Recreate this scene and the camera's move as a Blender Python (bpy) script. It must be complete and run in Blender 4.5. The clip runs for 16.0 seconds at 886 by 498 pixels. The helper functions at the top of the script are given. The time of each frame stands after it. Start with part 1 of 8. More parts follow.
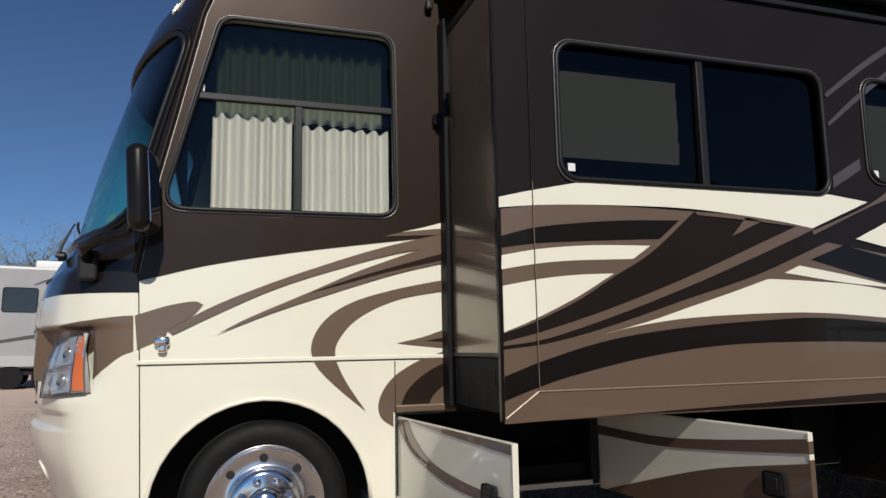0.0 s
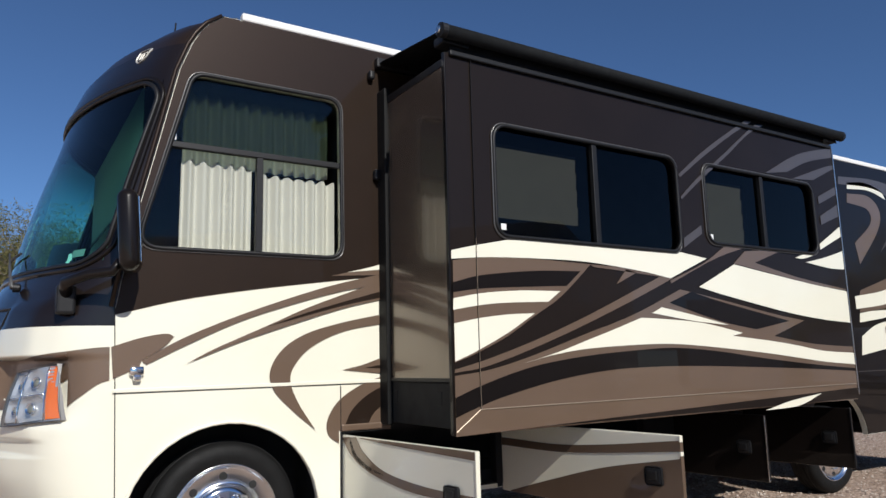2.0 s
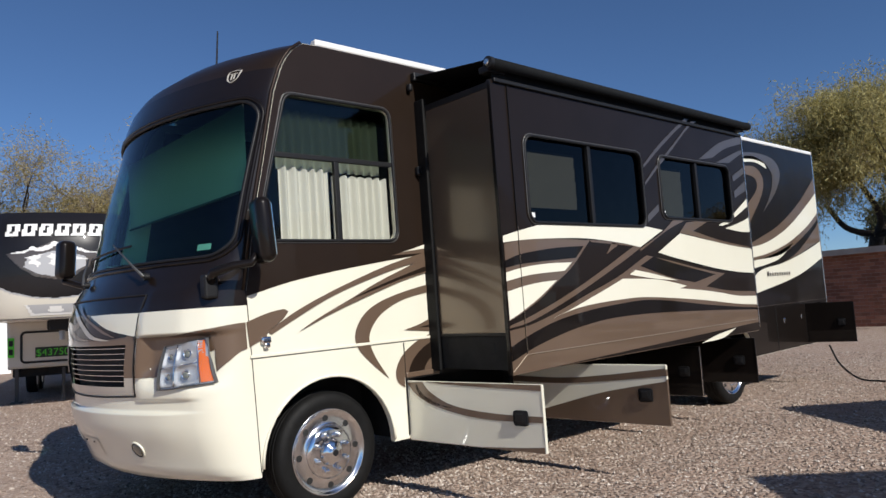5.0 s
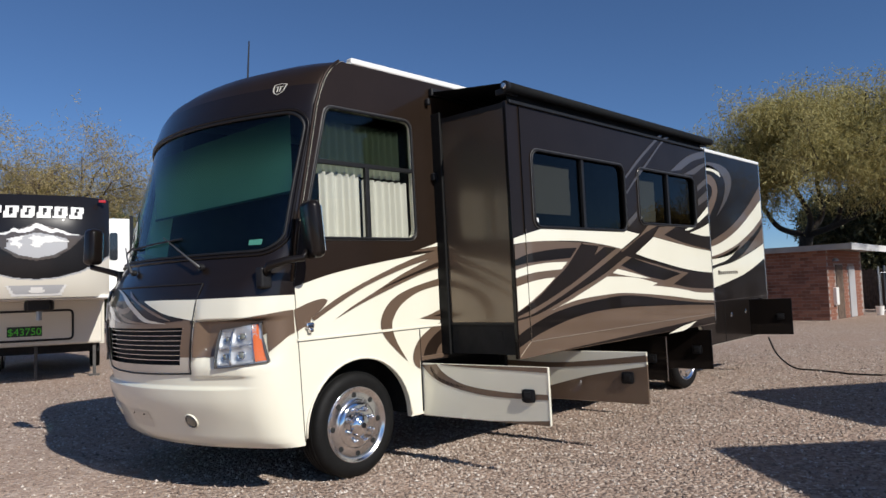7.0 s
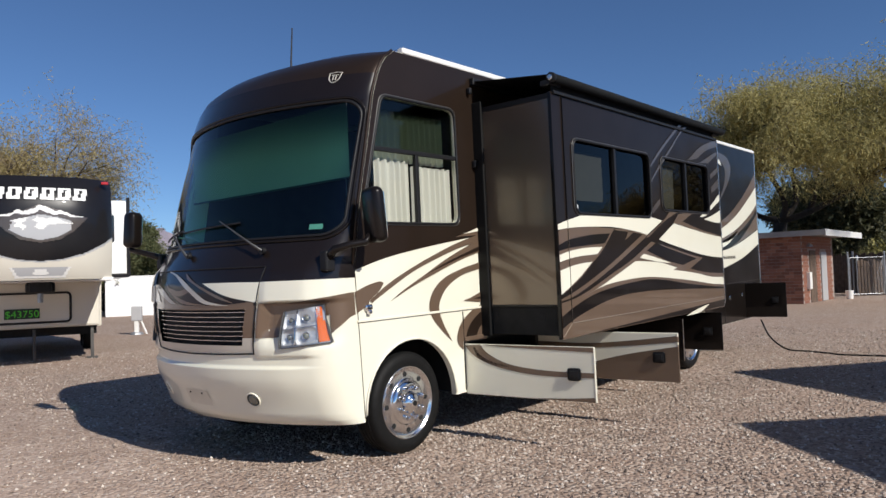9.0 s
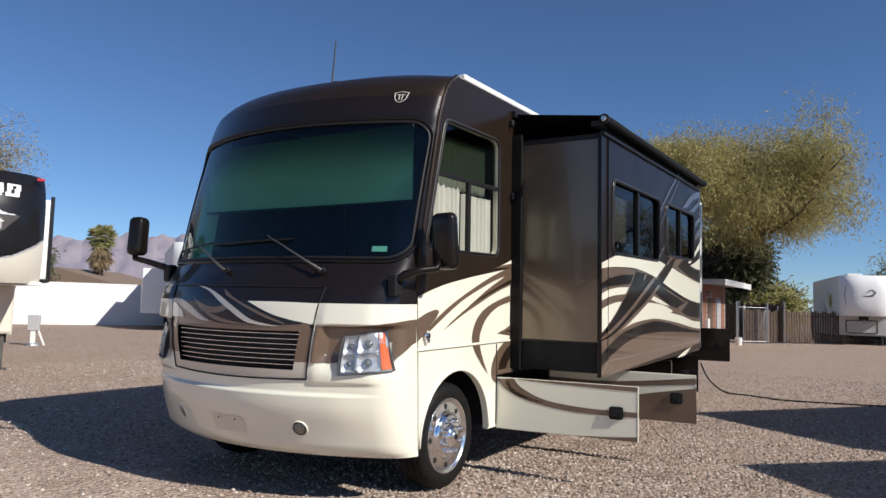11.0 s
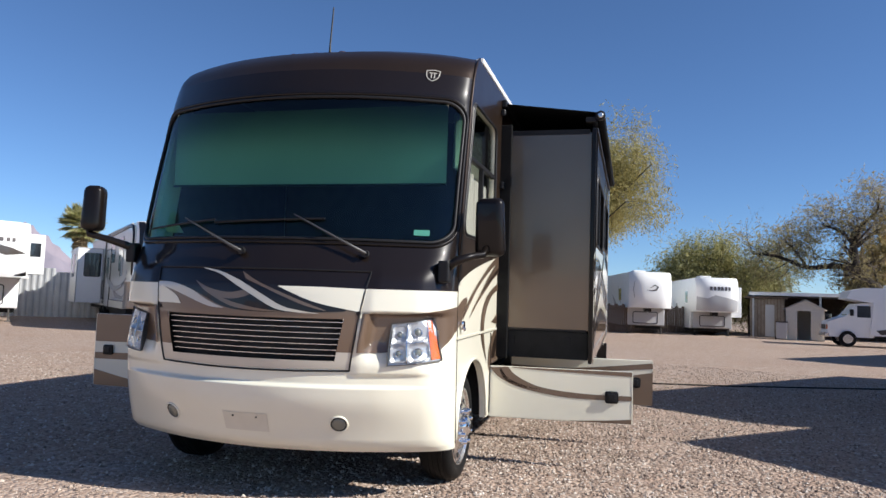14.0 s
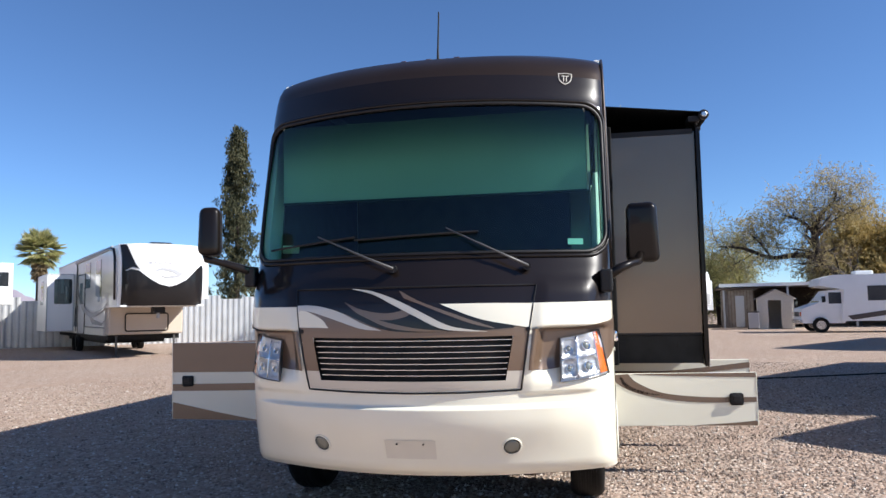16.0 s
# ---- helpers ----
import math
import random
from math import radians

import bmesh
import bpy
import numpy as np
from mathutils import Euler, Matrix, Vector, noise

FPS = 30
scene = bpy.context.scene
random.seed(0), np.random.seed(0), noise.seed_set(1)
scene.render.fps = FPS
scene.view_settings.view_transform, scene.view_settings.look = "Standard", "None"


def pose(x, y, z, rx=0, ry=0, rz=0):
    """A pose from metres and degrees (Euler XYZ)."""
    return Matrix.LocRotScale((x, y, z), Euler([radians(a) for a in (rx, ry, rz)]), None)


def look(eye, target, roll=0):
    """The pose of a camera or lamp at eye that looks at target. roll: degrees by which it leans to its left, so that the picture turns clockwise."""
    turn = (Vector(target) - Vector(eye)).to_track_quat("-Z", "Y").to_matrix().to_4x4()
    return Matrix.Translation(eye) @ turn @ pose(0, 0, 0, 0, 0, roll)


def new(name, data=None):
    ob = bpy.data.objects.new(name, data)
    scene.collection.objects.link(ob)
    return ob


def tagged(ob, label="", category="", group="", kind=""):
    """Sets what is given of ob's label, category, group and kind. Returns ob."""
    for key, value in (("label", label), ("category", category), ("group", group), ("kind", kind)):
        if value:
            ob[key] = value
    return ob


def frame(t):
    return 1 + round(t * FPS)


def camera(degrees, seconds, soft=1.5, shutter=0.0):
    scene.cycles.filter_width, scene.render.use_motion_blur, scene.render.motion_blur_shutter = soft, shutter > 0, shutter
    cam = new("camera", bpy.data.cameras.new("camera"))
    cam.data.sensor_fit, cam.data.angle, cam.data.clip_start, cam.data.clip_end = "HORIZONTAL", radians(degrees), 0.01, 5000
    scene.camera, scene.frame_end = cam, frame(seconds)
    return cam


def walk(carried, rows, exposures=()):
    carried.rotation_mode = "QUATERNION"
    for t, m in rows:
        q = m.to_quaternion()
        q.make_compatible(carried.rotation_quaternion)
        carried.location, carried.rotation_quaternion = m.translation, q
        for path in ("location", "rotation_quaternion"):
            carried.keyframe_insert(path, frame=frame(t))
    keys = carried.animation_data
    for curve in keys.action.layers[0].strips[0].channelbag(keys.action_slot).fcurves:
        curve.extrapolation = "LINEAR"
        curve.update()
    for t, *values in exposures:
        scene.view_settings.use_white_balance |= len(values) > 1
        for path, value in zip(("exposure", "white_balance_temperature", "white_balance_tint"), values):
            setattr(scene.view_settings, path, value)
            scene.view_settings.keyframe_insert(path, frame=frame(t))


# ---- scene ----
cam = camera(63.9, 16.0)
PATH = [
    (0, (0.268, 0.082, 1.179), (0.878, 1.965, 1.462), 0.1),
    (0.5, (0.117, -0.083, 1.195), (0.794, 1.774, 1.499), -0.3),
    (1, (-0.121, -0.183, 1.218), (0.651, 1.629, 1.564), -0.4),
    (1.5, (-0.4, -0.138, 1.24), (0.609, 1.549, 1.608), -1.1),
    (2, (-0.596, -0.24, 1.215), (0.457, 1.427, 1.55), -0.4),
    (2.5, (-0.856, -0.356, 1.261), (0.225, 1.312, 1.484), -1.4),
    (3, (-1.125, -0.278, 1.283), (0.13, 1.266, 1.488), -2.6),
    (3.5, (-1.379, -0.331, 1.307), (-0.021, 1.125, 1.496), -3.3),
    (4, (-1.651, -0.469, 1.323), (-0.368, 1.054, 1.506), -3.0),
    (6.5, (-2.91, -0.464, 1.38), (-1.45, 0.895, 1.53), -2.7),
    (7, (-3.096, -0.57, 1.404), (-1.639, 0.793, 1.535), -2.0),
    (7.5, (-3.228, -0.675, 1.416), (-1.797, 0.72, 1.509), -2.4),
    (8, (-3.426, -0.547, 1.409), (-1.981, 0.831, 1.519), -2.9),
    (8.5, (-3.651, -0.396, 1.431), (-2.153, 0.926, 1.52), -2.4),
    (8.7, (-3.665, -0.341, 1.423), (-2.161, 0.974, 1.506), -2.2),
    (11, (-4.381, 0.892, 1.45), (-2.683, 1.937, 1.607), 1.6),
    (11.5, (-4.62, 1.142, 1.445), (-2.879, 2.111, 1.616), 2.0),
    (12, (-4.759, 1.393, 1.451), (-2.959, 2.252, 1.595), 3.1),
    (12.5, (-4.73, 1.724, 1.421), (-2.888, 2.489, 1.572), 0.2),
    (13, (-4.813, 1.948, 1.426), (-2.949, 2.661, 1.554), 1.1),
    (13.5, (-4.966, 2.263, 1.424), (-3.056, 2.846, 1.545), 2.4),
    (14, (-4.936, 2.582, 1.369), (-3.008, 3.092, 1.519), 2.1),
    (14.5, (-4.982, 2.945, 1.394), (-3.062, 3.487, 1.538), 0.2),
    (15, (-5.092, 3.306, 1.416), (-3.153, 3.775, 1.556), 2.5),
    (15.5, (-5.02, 3.637, 1.406), (-3.063, 4.014, 1.565), -0.8),
    (16, (-5.043, 3.951, 1.403), (-3.086, 4.33, 1.574), -1.0),
]
walk(cam, [(t, look(eye, target, roll)) for t, eye, target, roll in PATH], [(0, -0.38, 6500, 10), (0.7, -0.25, 6400, 10), (1.5, -0.03, 6250, 10), (3.5, 0.0, 6350, 10), (7, 0.02, 6380, 10), (11, 0.20, 6450, 10), (13, 0.43, 6400, 10), (14.5, 0.62, 6350, 10), (16, 0.83, 6300, 10)])

# ---- daylight ----
SUN_DIR = Vector((0.10, 1.40, -1.0)).normalized()
world = bpy.data.worlds.new("sky")
scene.world = world
world.use_nodes = True
wn = world.node_tree
sky = wn.nodes.new("ShaderNodeTexSky")
sky.sky_type = "NISHITA"
sky.sun_disc = False
sky.sun_elevation = math.asin(-SUN_DIR.z)
sky.sun_rotation = math.atan2(-SUN_DIR.x, -SUN_DIR.y)
sky.altitude = 2200
sky.air_density, sky.dust_density, sky.ozone_density = 1.0, 0.08, 7.5
wn.nodes["Background"].inputs["Strength"].default_value = 0.088
wn.links.new(sky.outputs[0], wn.nodes["Background"].inputs["Color"])
sun = new("sun", bpy.data.lights.new("sun", "SUN"))
sun.data.energy, sun.data.angle, sun.data.color = 5.0, radians(0.53), (1.0, 0.95, 0.87)
sun.matrix_world = look((0, 0, 30), Vector((0, 0, 30)) + SUN_DIR)
scene.view_settings.exposure = 0.0


# ---- materials ----
def mat(name, color, rough=0.5, metal=0.0, coat=0.0, vary=0.12, scale=8.0, bump=0.0, bump_scale=60.0, color2=None, coat_rough=0.03, spec=0.5, fine=0.0):
    """A surface with slow colour variation, fine relief and, if asked, a clear coat."""
    m = bpy.data.materials.new(name)
    m.use_nodes = True
    nt = m.node_tree
    b = nt.nodes["Principled BSDF"]
    tc = nt.nodes.new("ShaderNodeTexCoord")
    n1 = nt.nodes.new("ShaderNodeTexNoise")
    n1.inputs["Scale"].default_value, n1.inputs["Detail"].default_value = scale, 6
    nt.links.new(tc.outputs["Object"], n1.inputs["Vector"])
    mix = nt.nodes.new("ShaderNodeMixRGB")
    c2 = color2 or tuple(c * (1 - vary) for c in color)
    mix.inputs[1].default_value, mix.inputs[2].default_value = (*color, 1), (*c2, 1)
    ramp = nt.nodes.new("ShaderNodeMapRange")
    ramp.inputs[1].default_value, ramp.inputs[2].default_value = 0.35, 0.68
    nt.links.new(n1.outputs["Fac"], ramp.inputs[0])
    nt.links.new(ramp.outputs[0], mix.inputs[0])
    out = mix.outputs[0]
    if fine:
        n3 = nt.nodes.new("ShaderNodeTexNoise")
        n3.inputs["Scale"].default_value, n3.inputs["Detail"].default_value = scale * 14, 3
        nt.links.new(tc.outputs["Object"], n3.inputs["Vector"])
        m3 = nt.nodes.new("ShaderNodeMixRGB")
        m3.blend_type = "MULTIPLY"
        m3.inputs[0].default_value = 1.0
        r3 = nt.nodes.new("ShaderNodeMapRange")
        r3.inputs[1].default_value, r3.inputs[2].default_value = 0.3, 0.7
        r3.inputs[3].default_value, r3.inputs[4].default_value = 1 - fine, 1 + fine * 0.4
        nt.links.new(n3.outputs["Fac"], r3.inputs[0])
        nt.links.new(out, m3.inputs[1])
        nt.links.new(r3.outputs[0], m3.inputs[2])
        out = m3.outputs[0]
    nt.links.new(out, b.inputs["Base Color"])
    rr = nt.nodes.new("ShaderNodeMapRange")
    rr.inputs[3].default_value, rr.inputs[4].default_value = rough * 0.85, min(1, rough * 1.2)
    nt.links.new(n1.outputs["Fac"], rr.inputs[0])
    nt.links.new(rr.outputs[0], b.inputs["Roughness"])
    b.inputs["Metallic"].default_value = metal
    b.inputs["Specular IOR Level"].default_value = spec
    if coat:
        b.inputs["Coat Weight"].default_value, b.inputs["Coat Roughness"].default_value = coat, coat_rough
    if bump:
        n2 = nt.nodes.new("ShaderNodeTexNoise")
        n2.inputs["Scale"].default_value, n2.inputs["Detail"].default_value = bump_scale, 4
        nt.links.new(tc.outputs["Object"], n2.inputs["Vector"])
        bp = nt.nodes.new("ShaderNodeBump")
        bp.inputs["Strength"].default_value, bp.inputs["Distance"].default_value = bump, 0.01
        nt.links.new(n2.outputs["Fac"], bp.inputs["Height"])
        nt.links.new(bp.outputs[0], b.inputs["Normal"])
    return m


def glass(name, tint, gloss=1.0, rough=0.0, band=None):
    """Thin tinted pane: clear with a tint, and a mirror's gloss at a slant; band: heights between which the tint grows
    darker.
    """
    m = bpy.data.materials.new(name)
    m.use_nodes = True
    nt = m.node_tree
    nt.nodes.clear()
    out = nt.nodes.new("ShaderNodeOutputMaterial")
    tr = nt.nodes.new("ShaderNodeBsdfTransparent")
    tr.inputs[0].default_value = (*tint, 1)
    if band:
        tc = nt.nodes.new("ShaderNodeTexCoord")
        sp = nt.nodes.new("ShaderNodeSeparateXYZ")
        mr = nt.nodes.new("ShaderNodeMapRange")
        mr.interpolation_type = "SMOOTHSTEP"
        mr.inputs[1].default_value, mr.inputs[2].default_value = band
        mc = nt.nodes.new("ShaderNodeMixRGB")
        mc.inputs[1].default_value, mc.inputs[2].default_value = (*tint, 1), (*(0.24 * c for c in tint), 1)
        nt.links.new(tc.outputs["Object"], sp.inputs[0])
        nt.links.new(sp.outputs["Z"], mr.inputs[0])
        nt.links.new(mr.outputs[0], mc.inputs[0])
        nt.links.new(mc.outputs[0], tr.inputs[0])
    gl = nt.nodes.new("ShaderNodeBsdfGlossy")
    gl.inputs["Roughness"].default_value = rough
    lw = nt.nodes.new("ShaderNodeLayerWeight")
    lw.inputs["Blend"].default_value = 0.5
    pw = nt.nodes.new("ShaderNodeMath")
    pw.operation = "POWER"
    pw.inputs[1].default_value = 5.0
    nt.links.new(lw.outputs["Facing"], pw.inputs[0])
    mu = nt.nodes.new("ShaderNodeMath")
    mu.operation, mu.use_clamp = "MULTIPLY_ADD", True
    mu.inputs[1].default_value, mu.inputs[2].default_value = 0.95, 0.045 * gloss
    mx = nt.nodes.new("ShaderNodeMixShader")
    nt.links.new(pw.outputs[0], mu.inputs[0])
    nt.links.new(mu.outputs[0], mx.inputs[0])
    nt.links.new(tr.outputs[0], mx.inputs[1])
    nt.links.new(gl.outputs[0], mx.inputs[2])
    nt.links.new(mx.outputs[0], out.inputs[0])
    return m


CREAM = mat("cream_gelcoat", (0.785, 0.76, 0.63), 0.32, coat=0.8, vary=0.03, scale=2, color2=(0.76, 0.73, 0.595), coat_rough=0.04)
BROWN = mat("dark_brown_paint", (0.028, 0.018, 0.0125), 0.36, metal=0.35, coat=0.3, vary=0.15, scale=3, spec=0.14, coat_rough=0.015)
BLACKP = mat("black_brown_paint", (0.009, 0.0068, 0.0058), 0.3, coat=0.36, vary=0.15, scale=3, spec=0.1, coat_rough=0.015)
DEEP = mat("deep_brown_black_paint", (0.0145, 0.0103, 0.0083), 0.34, coat=0.26, vary=0.15, scale=3, spec=0.1, coat_rough=0.015)
# blacker than the wall's brown; part of that darkness is the nose's shade
NOSEP = mat("shaded_black_brown_nose_paint", (0.012, 0.0085, 0.0072), 0.3, coat=0.75, vary=0.15, scale=3, spec=0.1, coat_rough=0.012)
TAUPE = mat("taupe_paint", (0.155, 0.104, 0.070), 0.35, metal=0.25, coat=0.8, vary=0.06, scale=3)
SLATE = mat("warm_slate_paint", (0.085, 0.070, 0.062), 0.35, metal=0.25, coat=0.8, vary=0.08, scale=3)
TAN = mat("tan_metallic_paint", (0.30, 0.235, 0.165), 0.38, metal=0.35, coat=0.8, vary=0.05, scale=3)
PEARL = mat("pearl_grey_paint", (0.55, 0.52, 0.45), 0.36, metal=0.2, coat=0.8, vary=0.03, scale=3)
WHITE = mat("white_gelcoat", (0.78, 0.77, 0.74), 0.4, coat=0.3, vary=0.05, scale=3)
END = mat("taupe_end_panel_paint", (0.165, 0.128, 0.095), 0.24, metal=0.6, coat=0.5, vary=0.05, scale=3, coat_rough=0.02)
CHROME = mat("polished_aluminium", (0.86, 0.86, 0.87), 0.09, metal=1.0, vary=0.05)
ALU = mat("spun_wheel_aluminium", (0.86, 0.86, 0.87), 0.17, metal=1.0, vary=0.06, scale=14)
STEEL = mat("bright_trim", (0.72, 0.71, 0.70), 0.25, metal=1.0, vary=0.1)
WINTRIM = mat("dark_grey_window_trim", (0.13, 0.125, 0.12), 0.3, metal=0.5)
RUBBER = mat("black_rubber", (0.008, 0.008, 0.008), 0.6, spec=0.18, vary=0.25, scale=20, bump=0.15, bump_scale=120)
PLASTIC = mat("black_plastic", (0.012, 0.012, 0.013), 0.45, vary=0.2, scale=12, bump=0.05, bump_scale=200, spec=0.3)
# near-black, so the shade inside voids and under bodies is in the colour
DARK = mat("void_shade_lining", (0.008, 0.008, 0.008), 0.8, vary=0.3)
FABRIC = mat("black_awning_fabric", (0.006, 0.007, 0.008), 0.8, vary=0.2, scale=30, bump=0.1, bump_scale=300, spec=0.2)
CURTAIN = mat("cream_curtain_cloth", (0.68, 0.66, 0.60), 0.9, vary=0.05, scale=6, bump=0.1, bump_scale=200)
SHADE = mat("pale_sunshade_cloth", (0.30, 0.31, 0.26), 0.85, vary=0.05, scale=3)
INTERIOR = mat("interior_panel", (0.05, 0.042, 0.036), 0.7, vary=0.2)
BLIND = mat("grey_roller_blind", (0.20, 0.21, 0.18), 0.85, vary=0.06)
CLEARGLASS = glass("lightly_tinted_glass", (0.66, 0.69, 0.66), 0.9)
GLASS = glass("tinted_side_glass", (0.20, 0.24, 0.20), 0.55)
DARKGLASS = glass("privacy_glass", (0.16, 0.16, 0.155), 0.6)
WSGLASS = glass("green_windshield_glass", (0.45, 0.84, 0.75), 1.15, band=(2.38, 2.84))
LENS = glass("clear_lamp_lens", (0.92, 0.94, 0.96), 1.4)
AMBER = mat("amber_lens", (0.75, 0.16, 0.015), 0.15, coat=1.0, vary=0.1)
DIMAMBER = mat("weathered_amber_lens", (0.09, 0.04, 0.022), 0.25, coat=0.8, vary=0.2)
REDLENS = mat("red_lens", (0.45, 0.02, 0.015), 0.2, coat=1.0)


# ---- mesh helpers ----
def obj(name, bm, material, smooth=False):
    me = bpy.data.meshes.new(name)
    bm.normal_update()
    bm.to_mesh(me)
    bm.free()
    me.materials.append(material)
    if smooth:
        for p in me.polygons:
            p.use_smooth = True
    return new(name, me)


def part(name, bm, material, parent, label="", smooth=False):
    ob = obj(name, bm, material, smooth)
    ob.parent = parent
    return tagged(ob, label)


def thing(name, label, category, m=None, group="", kind=""):
    ob = new(name)
    if m is not None:
        ob.matrix_world = m
    return tagged(ob, label, category, group, kind)


def box(x0, x1, y0, y1, z0, z1, bevel=0.0, seg=2, bm=None):
    b = bmesh.new()
    bmesh.ops.create_cube(b, size=1)
    for v in b.verts:
        v.co = Vector((x0 + (v.co.x + 0.5) * (x1 - x0), y0 + (v.co.y + 0.5) * (y1 - y0), z0 + (v.co.z + 0.5) * (z1 - z0)))
    if bevel:
        bmesh.ops.bevel(b, geom=b.edges[:], offset=bevel, segments=seg, affect="EDGES", profile=0.5)
    return join(bm, b)


def join(bm, b):
    if bm is None:
        return b
    me = bpy.data.meshes.new("t")
    b.to_mesh(me)
    b.free()
    bm.from_mesh(me)
    bpy.data.meshes.remove(me)
    return bm


def moved(bm, m):
    bmesh.ops.transform(bm, matrix=m, verts=bm.verts)
    return bm


def lathe(profile, seg=32, axis="Z", centre=(0, 0, 0), bm=None, caps=(True, True)):
    """A turned body: profile of (radius, height) pairs about an axis."""
    b = bmesh.new()
    rings = []
    for r, h in profile:
        ring = []
        for i in range(seg):
            a = 2 * math.pi * i / seg
            p = Vector((r * math.cos(a), r * math.sin(a), h))
            if axis == "Y":
                p = Vector((p.x, p.z, -p.y))
            elif axis == "X":
                p = Vector((p.z, p.x, p.y))
            ring.append(b.verts.new(p + Vector(centre)))
        rings.append(ring)
    for r0, r1 in zip(rings, rings[1:]):
        for i in range(seg):
            b.faces.new((r0[i], r0[(i + 1) % seg], r1[(i + 1) % seg], r1[i]))
    for ring, flip, ok in ((rings[0], True, caps[0]), (rings[-1], False, caps[1])):
        if ok:
            b.faces.new(ring[::-1] if flip else ring)
    bmesh.ops.recalc_face_normals(b, faces=b.faces)
    return join(bm, b)


def tube(points, r, seg=8, closed=False, bm=None, taper=None):
    """A round bar swept along points."""
    b = bmesh.new()
    pts = [Vector(p) for p in points]
    n = len(pts)
    rings = []
    up = Vector((0, 0, 1))
    for i, p in enumerate(pts):
        a = pts[(i - 1) % n] if (closed or i) else p
        c = pts[(i + 1) % n] if (closed or i < n - 1) else p
        d = (c - a).normalized()
        ref = up if abs(d.dot(up)) < 0.9 else Vector((1, 0, 0))
        if rings and last is not None:
            s = last - d * last.dot(d)
            s = s.normalized() if s.length > 1e-6 else d.cross(ref).normalized()
        else:
            s = d.cross(ref).normalized()
        last = s
        t = d.cross(s)
        rr = taper[i] if taper else r
        rings.append([b.verts.new(p + (s * math.cos(2 * math.pi * k / seg) + t * math.sin(2 * math.pi * k / seg)) * rr) for k in range(seg)])
    m = n if closed else n - 1
    for i in range(m):
        r0, r1 = rings[i], rings[(i + 1) % n]
        for k in range(seg):
            b.faces.new((r0[k], r0[(k + 1) % seg], r1[(k + 1) % seg], r1[k]))
    if not closed:
        b.faces.new(rings[0][::-1])
        b.faces.new(rings[-1])
    bmesh.ops.recalc_face_normals(b, faces=b.faces)
    return join(bm, b)


def rounded(x0, x1, z0, z1, r, n=6):
    """A rounded rectangle as a loop of (a, b)."""
    out = []
    for cx, cz, a0 in ((x1 - r, z1 - r, 0), (x0 + r, z1 - r, 90), (x0 + r, z0 + r, 180), (x1 - r, z0 + r, 270)):
        for i in range(n + 1):
            a = radians(a0 + 90 * i / n)
            out.append((cx + r * math.cos(a), cz + r * math.sin(a)))
    return out


def round_corners(pts, r, n=6):
    """Rounds the corners of a polygon of (a, b)."""
    out = []
    m = len(pts)
    for i in range(m):
        p, q, s = Vector(pts[i - 1]), Vector(pts[i]), Vector(pts[(i + 1) % m])
        a, b = (p - q).normalized(), (s - q).normalized()
        d = min(r / math.tan(a.angle(b) / 2), 0.45 * min((p - q).length, (s - q).length))
        p0, p1 = q + a * d, q + b * d
        for k in range(n + 1):
            t = k / n
            out.append(tuple((1 - t) ** 2 * p0 + 2 * t * (1 - t) * q + t * t * p1))
    return out


def plate(loops, y0, y1, plane="xz"):
    """A flat plate with holes, from outline loops (first outer, then holes), between two depths."""
    b = bmesh.new()
    place = {"xz": lambda a, c, d: (a, d, c), "yz": lambda a, c, d: (d, a, c), "xy": lambda a, c, d: (a, c, d)}[plane]
    edges = []
    for loop in loops:
        vs = [b.verts.new(place(a, c, y0)) for a, c in loop]
        edges += [b.edges.new((vs[i], vs[(i + 1) % len(vs)])) for i in range(len(vs))]
    bmesh.ops.triangle_fill(b, use_beauty=True, edges=edges)
    if y1 != y0:
        r = bmesh.ops.extrude_face_region(b, geom=b.faces[:])
        d = Vector(place(0, 0, y1)) - Vector(place(0, 0, y0))
        for v in r["geom"]:
            if isinstance(v, bmesh.types.BMVert):
                v.co += d
    bmesh.ops.recalc_face_normals(b, faces=b.faces)
    return b


def lerp_table(table, z):
    """Piecewise-linear value of a table of (key, value...) rows."""
    if z <= table[0][0]:
        return table[0][1:]
    for a, c in zip(table, table[1:]):
        if z <= c[0]:
            t = (z - a[0]) / (c[0] - a[0])
            return tuple(p + (q - p) * t for p, q in zip(a[1:], c[1:]))
    return table[-1][1:]


def spline(pts, n=8):
    """A smooth curve through points (Catmull-Rom)."""
    P = [Vector(p) for p in pts]
    P = [2 * P[0] - P[1]] + P + [2 * P[-1] - P[-2]]
    out = []
    for i in range(1, len(P) - 2):
        for k in range(n):
            t = k / n
            out.append(0.5 * (2 * P[i] + (P[i + 1] - P[i - 1]) * t + (2 * P[i - 1] - 5 * P[i] + 4 * P[i + 1] - P[i + 2]) * t * t + (3 * P[i] - P[i - 1] - 3 * P[i + 1] + P[i + 2]) * t ** 3))
    out.append(P[-2])
    return out

# ---- the motorhome ----
# its own axes: x to the rear from the front axle, y to the kerb side, z up; it stands nose-down by 1.2 degrees
PITCH = 0.021
motorhome = thing("motorhome", "brown, taupe and cream motorhome with slide-out open on gravel", "motorhome", pose(0.56, 5.03, 0, 0, -1.2, 0))
WALL_Y, SLIDE_Y, HALF = -1.28, -2.135, 1.28


def own(x, y, z):
    """A place of the lot in the motorhome's own axes."""
    return Vector((x - 0.56 + PITCH * z, y - 5.03, z - PITCH * (x - 0.56)))


